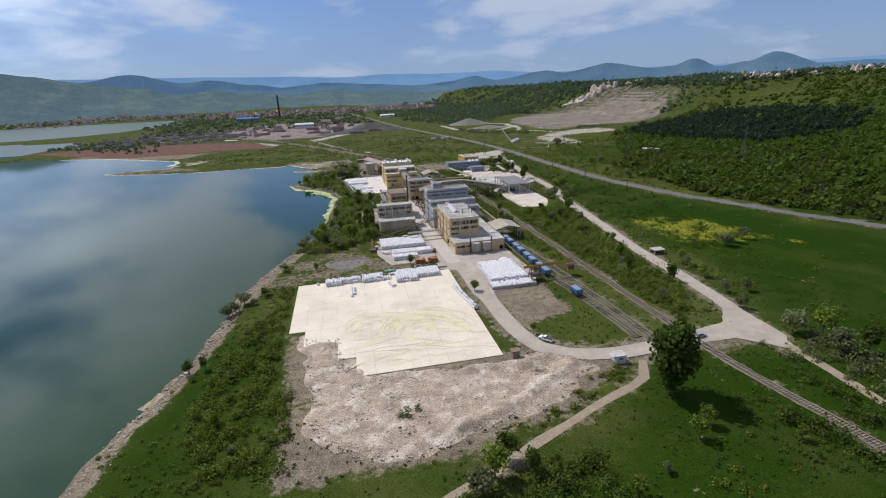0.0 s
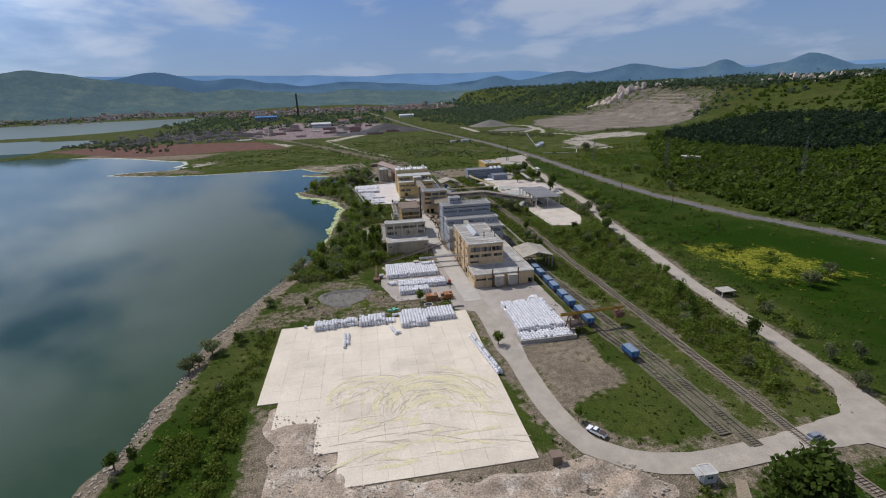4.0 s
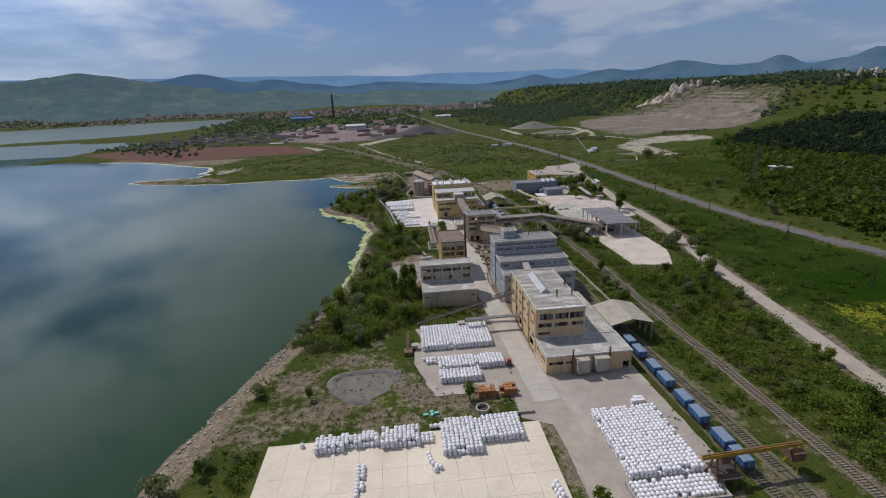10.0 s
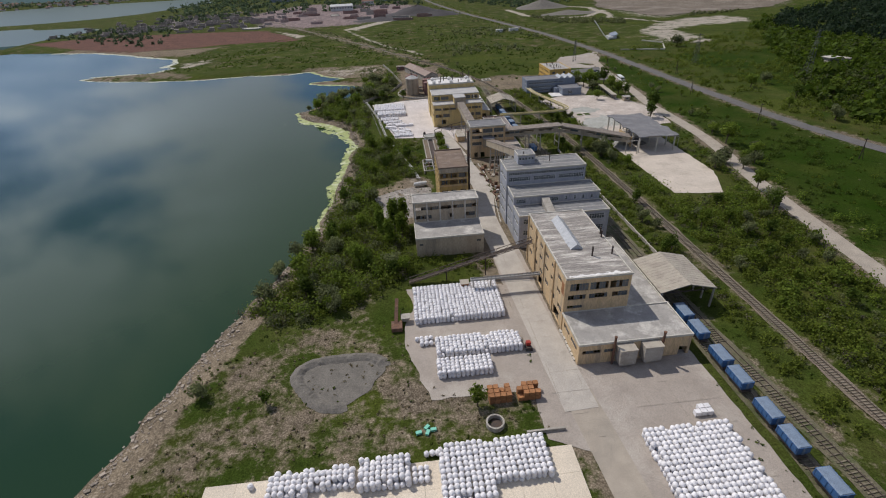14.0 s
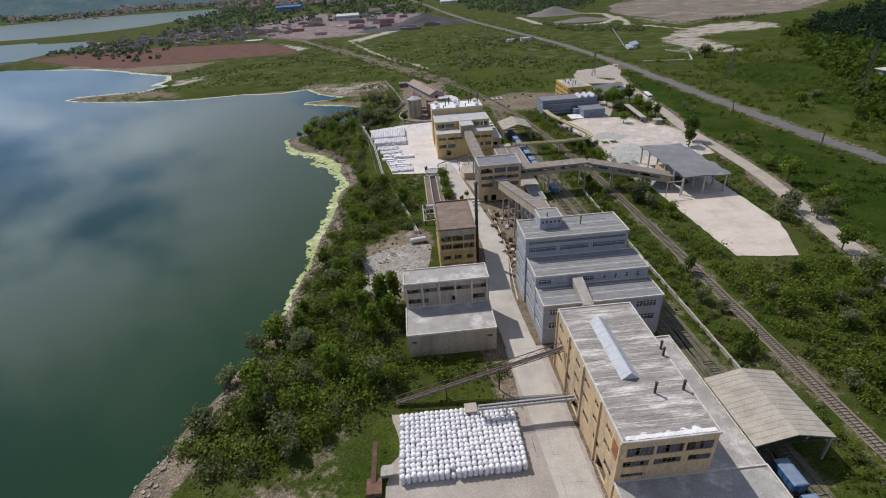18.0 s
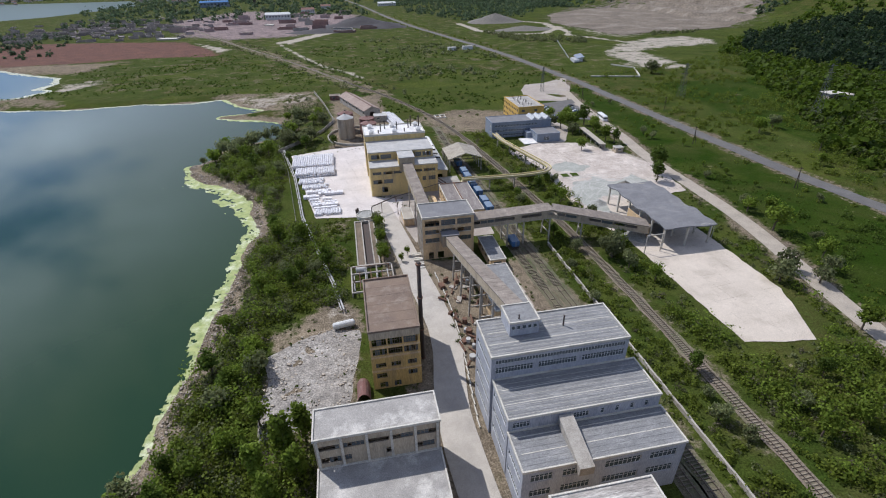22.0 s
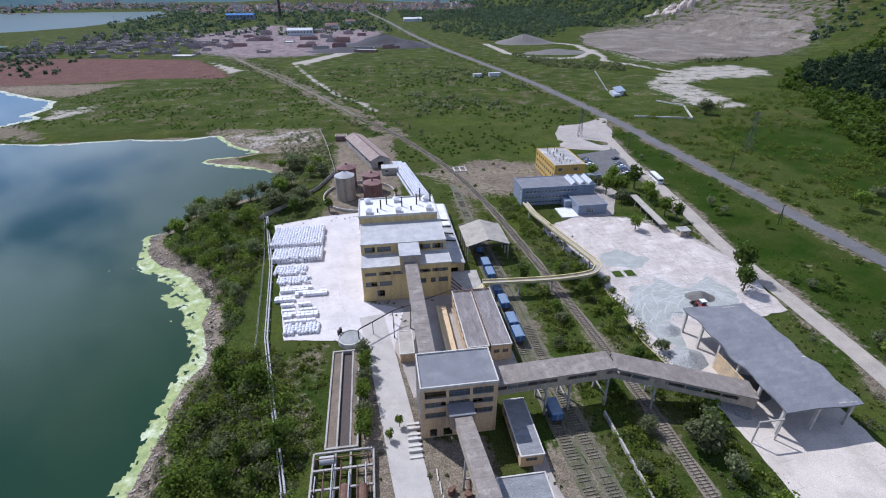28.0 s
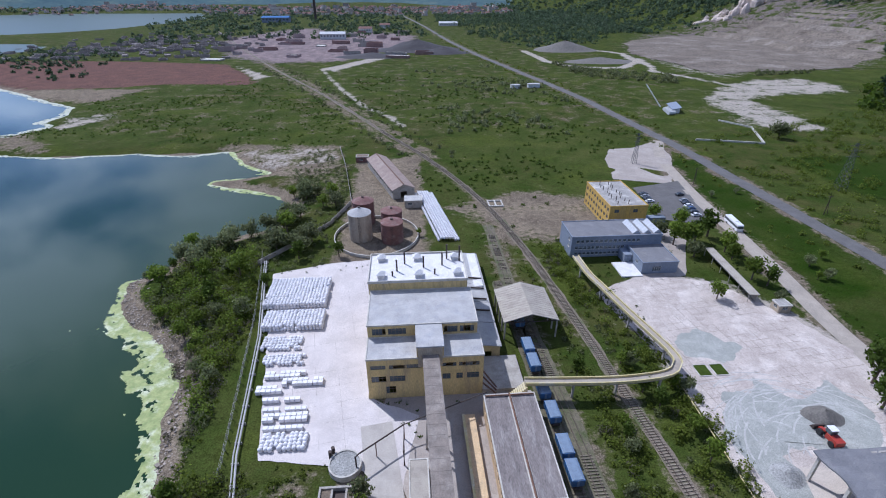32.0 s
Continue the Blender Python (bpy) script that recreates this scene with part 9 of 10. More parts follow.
brush("thicket", strew([(-2, 274), (22, 271), (22, 280), (-2, 280)], 26, 0.3, 0, 8, 3), 1.8, 80, M_SCRUB, "bushes before the storehouse", card=0.24, tall=1.0)
brush("thicket", strew(WEST, 330, 0.5, 0.0, 9, 11), 1.7, 60, M_DRYSCRUB, "grey-brown half-bare scrub on the lake bank", card=0.18, tall=1.0)
brush("thicket", strew(EASTS, 200, 0.3, 0.2, 10, 12), 1.4, 50, M_DRYSCRUB, "grey-brown half-bare scrub by the railway", card=0.18, tall=0.9)
brush("bushes", strew(WEST, 620, 0.3, 0.0, 12, 0, 7), 1.5, 38, M_SCRUB, "dense green scrub on the lake bank")
brush("bushes", strew(WEST, 500, 0.3, 0.0, 9, 3, 6), 1.3, 40, M_SCRUB2, "olive-grey scrub on the lake bank")
brush("bushes", strew(EASTS, 900, 0.0, 0.15, 13, 6), 1.3, 38, M_SCRUB, "green scrub along the railway")
brush("bushes", strew(EASTS, 450, 0.0, 0.2, 11, 2), 1.2, 36, M_SCRUB2, "olive scrub along the railway")
SOUTH = [(-76, 30), (130, 30), (118, 108), (84, 112), (66, 110), (44, 92), (14, 78), (-46, 72), (-46, 206), (-60, 212), (-74, 160)]
brush("bushes", strew(SOUTH, 200, 0.3, 0.3, 12, 4), 1.3, 40, M_SCRUB, "green scrub in the foreground meadow")
brush("bushes", strew([(104, 60), (300, 40), (240, 260), (210, 420), (206, 620), (180, 640), (160, 480), (146, 320), (124, 150)], 420, 0.5, 0.45, 26, 1), 1.3, 32, M_SCRUB, "scattered bushes on the meadow")
brush("bushes", strew([(-24, 486), (0, 492), (-2, 600), (-30, 640), (-36, 600), (-20, 540), (-60, 500), (-50, 480)], 420, 0.2, 0.0, 10, 5), 1.6, 42, M_SCRUB2, "olive willow scrub by the bay")
brush("bushes", strew([(30, 560), (90, 500), (196, 640), (190, 720), (150, 900), (-30, 940), (-20, 760), (16, 680)], 760, 0.5, 0.42, 30, 3), 1.35, 26, M_LEAF3, "scattered bushes on the far field", card=0.36)
brush("bushes", [(x + o, y + rnd.uniform(-3, 3)) for x, y, _ in resample(RAIL_MAIN[12:17], 4.0) for o in (rnd.uniform(-17, -8), rnd.uniform(8, 20)) if rnd.random() < 0.75], 2.0, 30, M_SCRUB2, "shrubs along the far railway bank", card=0.45, tall=0.9)
brush("bushes", [(x + o, y + rnd.uniform(-3, 3)) for x, y, _ in resample(HIGHWAY[4:14], 4.5) for o in (rnd.uniform(-16, -8.5), rnd.uniform(8.5, 16)) if rnd.random() < 0.42], 1.7, 34, M_SCRUB, "shrubs along the highway verge", card=0.38, tall=0.9)
brush("bushes", strew([(-300, 690), (-80, 650), (0, 640), (-60, 830), (-150, 900), (-240, 830)], 900, 1, 0.3, 26, 7), 1.15, 22, M_LEAF3, "scattered bushes on the headland", card=0.34)
brush("weeds", [p for p in strew([(-75, 60), (150, 60), (200, 300), (160, 500), (-30, 520), (-58, 220)], 5200, 0.0, 0.05, 9, 9) if not (-52 < p[0] < 25 and 203 < p[1] < 262 and rnd.random() < 0.7)], 0.5, 10, M_WEED, "tufts of weeds and tall grass", card=0.2, category="weeds")
brush("weeds", strew([(-56, 200), (24, 210), (22, 226), (-6, 246), (-30, 262), (-52, 250)], 260, 0.0, 0.1, 7, 1), 0.45, 10, M_DRYWEED, "dry weeds on bare soil", card=0.16, category="weeds")


def forest(name, poly, count, r, tall, cards, material, label, card, k=0.0, clump=0.0, size=60, off=None):
    xs, ys = [p[0] for p in poly], [p[1] for p in poly]
    x, y = nrng.uniform(min(xs), max(xs), count * 8), nrng.uniform(min(ys), max(ys), count * 8)
    ok = (inside_distance(x, y, poly) > 0) & (inside_distance(x, y, LAKE) < -12) & (line_distance(x, y, HIGHWAY) > 12)
    if off:
        ok &= inside_distance(x, y, off) < 0
    if clump:
        ok &= wave(x, y, size, k) > clump - nrng.uniform(0, 0.6, len(x))
    brush(name, list(zip(x[ok][:count], y[ok][:count])), r, cards, material, label, card, tall, "woods")


M_WOODA = leaf_mat("woods_fresh", (0.092, 0.135, 0.013), (0.045, 0.075, 0.008), 0)
M_WOODB = leaf_mat("woods_olive", (0.090, 0.106, 0.034), (0.060, 0.078, 0.024), 0)
# paler and bluer than the near woods: distance haze put into the leaf colour
M_WOODC = leaf_mat("woods_far_hazed", (0.088, 0.122, 0.062), (0.064, 0.094, 0.050), 0)
HILL = [(268, 150), (330, 60), (900, -60), (1500, 300), (1500, 1000), (900, 1050), (560, 860), (420, 740), (330, 560), (240, 420), (236, 300)]
NEARHILL = [(262, 170), (310, 90), (520, 60), (620, 300), (640, 620), (560, 800), (440, 740), (330, 560), (250, 420), (240, 300)]
PINES = [(446, 730), (446, 631), (449, 553), (458, 470), (490, 428), (545, 434), (625, 490), (726, 697), (750, 880), (640, 880), (540, 840)]
forest("woods", NEARHILL, 4200, 3.6, 1.1, 26, M_WOODA, "broadleaf woods on the hillside", 1.0, 1.0, 0.0, 60, PINES)
forest("woods", NEARHILL, 2000, 3.0, 1.0, 24, M_WOODB, "olive scrub woods on the hillside", 0.9, 4.0, 0.05, 45, PINES)
forest("woods", HILL, 3000, 6.0, 1.0, 24, M_WOODA, "broadleaf woods behind the slope", 1.9, 2.5, -0.2, 120, PINES)
forest("pine_woods", PINES, 1400, 5.0, 1.5, 30, M_PINE, "dark pine plantation on the slope", 1.35, 7.0, -0.9, 110)
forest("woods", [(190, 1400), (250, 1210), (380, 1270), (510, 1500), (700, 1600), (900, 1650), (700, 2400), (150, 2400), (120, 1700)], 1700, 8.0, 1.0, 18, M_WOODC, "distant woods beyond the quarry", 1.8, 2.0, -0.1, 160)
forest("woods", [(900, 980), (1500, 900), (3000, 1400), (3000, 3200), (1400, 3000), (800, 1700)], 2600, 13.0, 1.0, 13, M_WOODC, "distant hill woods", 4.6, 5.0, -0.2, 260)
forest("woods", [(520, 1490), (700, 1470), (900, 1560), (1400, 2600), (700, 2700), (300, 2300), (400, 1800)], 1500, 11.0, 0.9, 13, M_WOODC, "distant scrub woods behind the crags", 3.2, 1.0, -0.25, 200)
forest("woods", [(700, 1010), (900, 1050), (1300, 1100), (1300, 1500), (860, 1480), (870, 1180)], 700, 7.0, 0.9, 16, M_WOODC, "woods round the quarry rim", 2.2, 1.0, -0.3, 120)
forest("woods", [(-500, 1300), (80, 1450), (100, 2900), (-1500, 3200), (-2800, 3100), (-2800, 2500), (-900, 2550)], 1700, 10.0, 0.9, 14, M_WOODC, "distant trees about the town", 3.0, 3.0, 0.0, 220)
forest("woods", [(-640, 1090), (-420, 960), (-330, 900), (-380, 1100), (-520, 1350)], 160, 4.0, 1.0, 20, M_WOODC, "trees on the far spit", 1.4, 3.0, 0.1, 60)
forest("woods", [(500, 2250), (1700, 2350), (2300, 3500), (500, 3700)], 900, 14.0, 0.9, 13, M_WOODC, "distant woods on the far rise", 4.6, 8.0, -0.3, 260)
forest("woods", [(60, 640), (110, 620), (180, 700), (186, 800), (150, 1000), (40, 960)], 160, 2.8, 1.0, 24, M_LEAF2, "shrubs on the far field", 0.8, 6.0, 0.4, 40)

# ---- distance ----
def far_range(name, R, a0, a1, peaks, material, label, rough, seed, depth=500):
    """A chain of hills along an arc; peaks: (bearing, degrees above the eye's level)."""
    mb = MB()
    n, rows = 260, 14
    for j in range(rows):
        t = j / (rows - 1)
        for i in range(n):
            b = a0 + (a1 - a0) * i / (n - 1)
            k = max(1, min(len(peaks) - 1, next((q for q in range(len(peaks)) if peaks[q][0] >= b), len(peaks) - 1)))
            (b0, e0), (b1, e1) = peaks[k - 1], peaks[k]
            u = min(1.0, max(0.0, (b - b0) / (b1 - b0)))
            e = e0 + (e1 - e0) * u * u * (3 - 2 * u)
            e += rough * (noise.noise(Vector((b * 0.35, seed, 0))) + 0.5 * noise.noise(Vector((b * 1.1, seed, 3))) + 0.22 * noise.noise(Vector((b * 3.1, seed, 5))))
            top = 82 + R * math.tan(radians(e))
            rr = R - depth * (1 - t) + 30 * noise.noise(Vector((b * 0.6, t * 4, seed)))
            z = -6 + (top + 6) * (t ** 1.3) * (1 + 0.22 * (1 - t) * noise.noise(Vector((b * 0.8, t * 5, seed + 9))))
            mb.v.append((rr * math.sin(radians(b)), 150 + rr * math.cos(radians(b)), z))
    for j in range(rows - 1):
        for i in range(n - 1):
            a = j * n + i
            mb.f.append((a, a + 1, a + n + 1, a + n))
    whole(name, mb, material, label, "hills", kind="structure", smooth=True)


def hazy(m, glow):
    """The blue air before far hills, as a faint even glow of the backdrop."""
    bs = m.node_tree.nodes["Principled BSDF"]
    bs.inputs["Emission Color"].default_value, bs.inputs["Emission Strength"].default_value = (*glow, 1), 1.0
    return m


# haze painted as blue glow; the two farther ranges also have bluish base colour
M_HILL1 = hazy(mat("hazy_near_hill_woods", (0.060, 0.085, 0.060), (0.035, 0.056, 0.045), 0.010, fine=0.05, bump=1.0, stain=(0.105, 0.120, 0.070), stain_scale=0.006, stain_amount=0.7, rough=1.0, spec=0.0), (0.042, 0.068, 0.100))
M_HILL2 = hazy(mat("haze_blue_hills", (0.050, 0.075, 0.072), (0.036, 0.058, 0.062), 0.006, fine=0.04, bump=0.8, stain=(0.070, 0.092, 0.076), stain_scale=0.005, rough=1.0, spec=0.0, grain=0.15), (0.064, 0.118, 0.195))
M_HILL3 = hazy(mat("haze_blue_mountains", (0.06, 0.085, 0.11), (0.05, 0.075, 0.10), 0.004, fine=0.02, bump=0.0, rough=1.0, spec=0.0, grain=0.04), (0.130, 0.235, 0.39))
far_range("backdrop", 4720, -75, 80, ((-75, 2.4), (-45, 2.6), (-30, 2.5), (-17.5, 2.45), (-6, 2.24), (0, 1.95), (6.5, 2.1), (12, 1.9), (17.6, 1.96), (24, 1.5), (30, 1.5), (50, 1.3), (80, 1.5)), M_HILL3, "mountains along the skyline, glowing pale blue for haze", 0.06, 2.0, 300)
far_range("backdrop", 4450, -75, 80, ((-75, 2.2), (-45, 2.3), (-25, 2.2), (-20.5, 2.8), (-15.9, 1.9), (-13.6, 2.1), (-9, 1.5), (-6, 1.1), (-1.5, 1.45), (4, 1.1), (9, 0.75), (12.7, 0.95), (15.8, 1.5), (18.2, 0.95), (24, 1.68), (26.2, 1.35), (30.6, 2.1), (35.3, 1.38), (37, 1.45), (39.2, 2.05), (41.4, 1.2), (44, 1.5), (46, 2.2), (50, 1.0), (60, 0.9), (80, 1.2)), M_HILL2, "wooded hills before the mountains, tinted blue for haze", 0.07, 5.0, 260)
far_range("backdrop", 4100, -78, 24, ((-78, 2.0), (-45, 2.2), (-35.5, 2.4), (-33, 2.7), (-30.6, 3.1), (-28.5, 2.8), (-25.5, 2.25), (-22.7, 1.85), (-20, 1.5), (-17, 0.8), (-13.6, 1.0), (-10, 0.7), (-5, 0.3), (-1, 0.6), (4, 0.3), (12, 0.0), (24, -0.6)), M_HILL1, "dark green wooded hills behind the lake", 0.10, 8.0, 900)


def white_rocks():
    """Pale limestone crags along the quarry rim."""
    for (bx, by, n, spread_, hgt) in ((815, 1490, 26, 66, 32), (750, 1520, 10, 44, 14), (960, 1500, 14, 60, 18), (1080, 1180, 20, 80, 36), (1160, 1120, 24, 90, 40), (1180, 960, 14, 80, 34)):
        r = thing("rock_outcrop", (bx, by, float(height(bx, by)) - 2), "white limestone crags on the rim", "rock", "limestone crags")
        for k in range(n):
            x, y = rnd.uniform(-1, 1) * spread_, rnd.uniform(-1, 1) * spread_ * 0.35
            mb = MB()
            w, h = rnd.uniform(6, 15), hgt * rnd.uniform(0.4, 1.0) * (1 - abs(x) / spread_ * 0.5)
            z0 = float(height(bx + x, by + y)) - r.location.z - 3
            m = 9
            for i, (f_, zz) in enumerate(((1.0, 0), (0.9, 0.45), (0.62, 0.8), (0.2, 1.0))):
                for j in range(m):
                    a = 2 * math.pi * j / m
                    q = f_ * w * (1 + 0.35 * noise.noise(Vector((x + math.cos(a) * 2, y + math.sin(a) * 2, zz * 3))))
                    mb.v.append((x + q * math.cos(a), y + 0.7 * q * math.sin(a), z0 + h * zz * (1 + 0.2 * noise.noise(Vector((x, y + j, zz * 5))))))
            for i in range(3):
                for j in range(m):
                    a, b = i * m + j, i * m + (j + 1) % m
                    mb.f.append((a, b, b + m, a + m))
            mb.f.append(tuple(3 * m + j for j in range(m)))
            part("crag", mb, M_ROCK, r, local=True)


white_rocks()


M_RUINTOWN = mat("grey_ruin_walls", (0.36, 0.31, 0.28), (0.22, 0.19, 0.175), 0.1, island=0.35)


def town():
    wall_, roof_, old_ = MB(), MB(), MB()
    q = random.Random(5)
    def house(x, y, w, d, h, flat, t):
        z = float(height(x, y))
        wall_.cbox(x, y, z - 1, w, d, h + 1, t)
        if flat:
            roof_.cbox(x, y, z + h + .02, w + .6, d + .6, 0.5, t)
        else:
            c, s = math.cos(t), math.sin(t)
            pts = [(-w / 2 - .5, -d / 2 - .5), (w / 2 + .5, -d / 2 - .5), (w / 2 + .5, d / 2 + .5), (-w / 2 - .5, d / 2 + .5)]
            base = [(x + c * a - s * b, y + s * a + c * b, z + h + .02) for a, b in pts]
            r0, r1 = (x - s * -d * 0.3, y + c * -d * 0.3, z + h + w * 0.28), (x - s * d * 0.3, y + c * d * 0.3, z + h + w * 0.28)
            roof_.face(base[0], base[1], r0); roof_.face(base[1], base[2], r1, r0); roof_.face(base[2], base[3], r1); roof_.face(base[3], base[0], r0, r1)
    for _ in range(260):
        x, y = q.gauss(-400, 100), q.gauss(1260, 120)
        if -640 < x < -220 and 1090 < y < 1560:
            z, w, d, t, h = float(height(x, y)), q.uniform(6, 13), q.uniform(7, 15), q.choice((0.25, 0.25, 1.82)) + q.uniform(-0.15, 0.15), q.uniform(2.2, 4.8)
            c_, s_ = math.cos(t), math.sin(t)
            for a, b, w_, d_ in ((0, -d / 2, w, 0.6), (0, d / 2, w, 0.6), (-w / 2, 0, 0.6, d - 0.7), (w / 2, 0, 0.6, d - 0.7)):
                old_.cbox(x + c_ * a - s_ * b, y + s_ * a + c_ * b, z - 0.5, w_, d_, h * q.uniform(0.6, 1.1) + 0.5, t)
            if q.random() < 0.35:
                old_.cbox(x, y, z + h * 0.5, w - 0.7, d - 0.7, 0.3, t)
    whole("ruined_quarter", old_, M_RUINTOWN, "grey roofless ruins of an abandoned quarter", "ruins", kind="stuff")
    for _ in range(620):
        x, y = q.uniform(-1500, 500), q.uniform(2350, 3150)
        if inside_distance(np.array([x]), np.array([y]), LAKE)[0] < -40:
            big = q.random() < 0.12
            house(x, y, q.uniform(10, 18) * (2 if big else 1), q.uniform(10, 16), q.uniform(14, 24) if big else q.uniform(5, 9), big, q.uniform(0, 3))
    for _ in range(150):
        x, y = q.uniform(-2600, -1200), q.uniform(2500, 3000)
        house(x, y, q.uniform(9, 16), q.uniform(9, 14), q.uniform(5, 8), False, q.uniform(0, 3))
    whole("town_walls", wall_, M_HOUSE, "pale walls of the distant town", "town", kind="stuff")
    whole("town_roofs", roof_, M_TILE, "red-brown roofs of the distant town", "town", kind="stuff")


town()


def old_works():
    """The ruined works beyond the fields: roofless halls, heaps, a tall chimney."""
    q = random.Random(9)
    c = thing("chimney", (-243, 2002, 0), "very tall thin dark chimney of the far works", "chimney")
    part("flue", MB().tube([(-243, 2002, 0), (-243, 2002, 60), (-243, 2002, 92)], [4.2, 3.4, 2.8], 14), M_DARK, c)
    part("rim", MB().cyl(-243, 2002, 90, 93, 3.3, 14), M_RUST, c)
    for k in range(34):
        x, y = q.uniform(-270, 60), q.uniform(1080, 1560)
        w, d, h = q.uniform(12, 34), q.uniform(8, 20), q.uniform(3, 8)
        r = thing("ruined_hall", (x, y, 0), "roofless reddish ruin of an old works hall", "ruin", "ruined halls", turn=q.uniform(-0.3, 0.1))
        m_ = q.choice((M_RUINA, M_RUINB, M_CONC))
        for a in ((-w / 2, w / 2, -d / 2, -d / 2 + .6), (-w / 2, w / 2, d / 2 - .6, d / 2), (-w / 2, -w / 2 + .6, -d / 2 + .61, d / 2 - .61), (w / 2 - .6, w / 2, -d / 2 + .61, d / 2 - .61)):
            part("wall", MB().box(*a, -0.5, h * q.uniform(0.6, 1.1)), m_, r, local=True)
        if q.random() < 0.4:
            part("floor_slab", MB().box(-w / 2 + .61, w / 2 - .61, -d / 2 + .61, d / 2 - .61, h * 0.5, h * 0.5 + .4), M_BAND, r, local=True)
    for x, y, w, d, h, m_, l_ in ((-354, 1965, 80, 30, 14, M_BLUEROOF, "blue-roofed works hall"), (-114, 1400, 50, 14, 10, M_FRAME, "white two-storey works office"), (-60, 1560, 30, 18, 9, M_TILE, "red-roofed works building"),
                                  (-20, 1700, 26, 16, 8, M_TILE, "red-roofed works building"), (150, 1780, 50, 18, 7, M_FRAME, "long pale works shed")):
        r = thing("works_hall", (x, y, 0), l_ + " in the distance", "factory building")
        part("body", MB().box(-w / 2, w / 2, -d / 2, d / 2, 0, h), M_BLUEGREY if m_ == M_BLUEROOF else M_FRAME, r, local=True)
        part("roof", MB().hexa([(-w / 2 - 1, -d / 2 - 1, h), (w / 2 + 1, -d / 2 - 1, h), (w / 2 + 1, d / 2 + 1, h), (-w / 2 - 1, d / 2 + 1, h), (-w / 2, -1, h + 4), (w / 2, -1, h + 4), (w / 2, 1, h + 4), (-w / 2, 1, h + 4)]), m_, r, local=True)
        for k in range(8):
            part("window", MB().box(-w / 2 + (k + .25) * w / 8, -w / 2 + (k + .75) * w / 8, -d / 2 - .1, -d / 2 - .002, h * 0.5, h * 0.8), M_GLASS, r, local=True)
    for x, y, rad, h, sx in ((50, 1190, 62, 17, 1.15), (-20, 1110, 44, 6, 1.2), (90, 1150, 40, 9, 1.1)):
        heap("slag_mound", x, y, rad, h, M_HEAP, "broad black slag heap", x * 0.1, sx, 0.7)
    heap("stone_mound", 292, 1170, 42, 15, M_GRAVEL, "brown-grey stone heap by the quarry road", 3.0, 1.4, 0.8)
    heap("stone_mound", 300, 1030, 34, 6, M_GRAVEL, "grey stone heap by the quarry road", 5.0, 1.4, 0.8)


M_RUINA = mat("reddish_ruin", (0.30, 0.19, 0.16), (0.22, 0.14, 0.12), 0.1)
M_RUINB = mat("pinkish_ruin", (0.40, 0.31, 0.28), (0.30, 0.23, 0.21), 0.1)
M_BLUEROOF = mat("blue_sheet_roof", (0.04, 0.15, 0.36), (0.035, 0.12, 0.30), 0.1)
old_works()


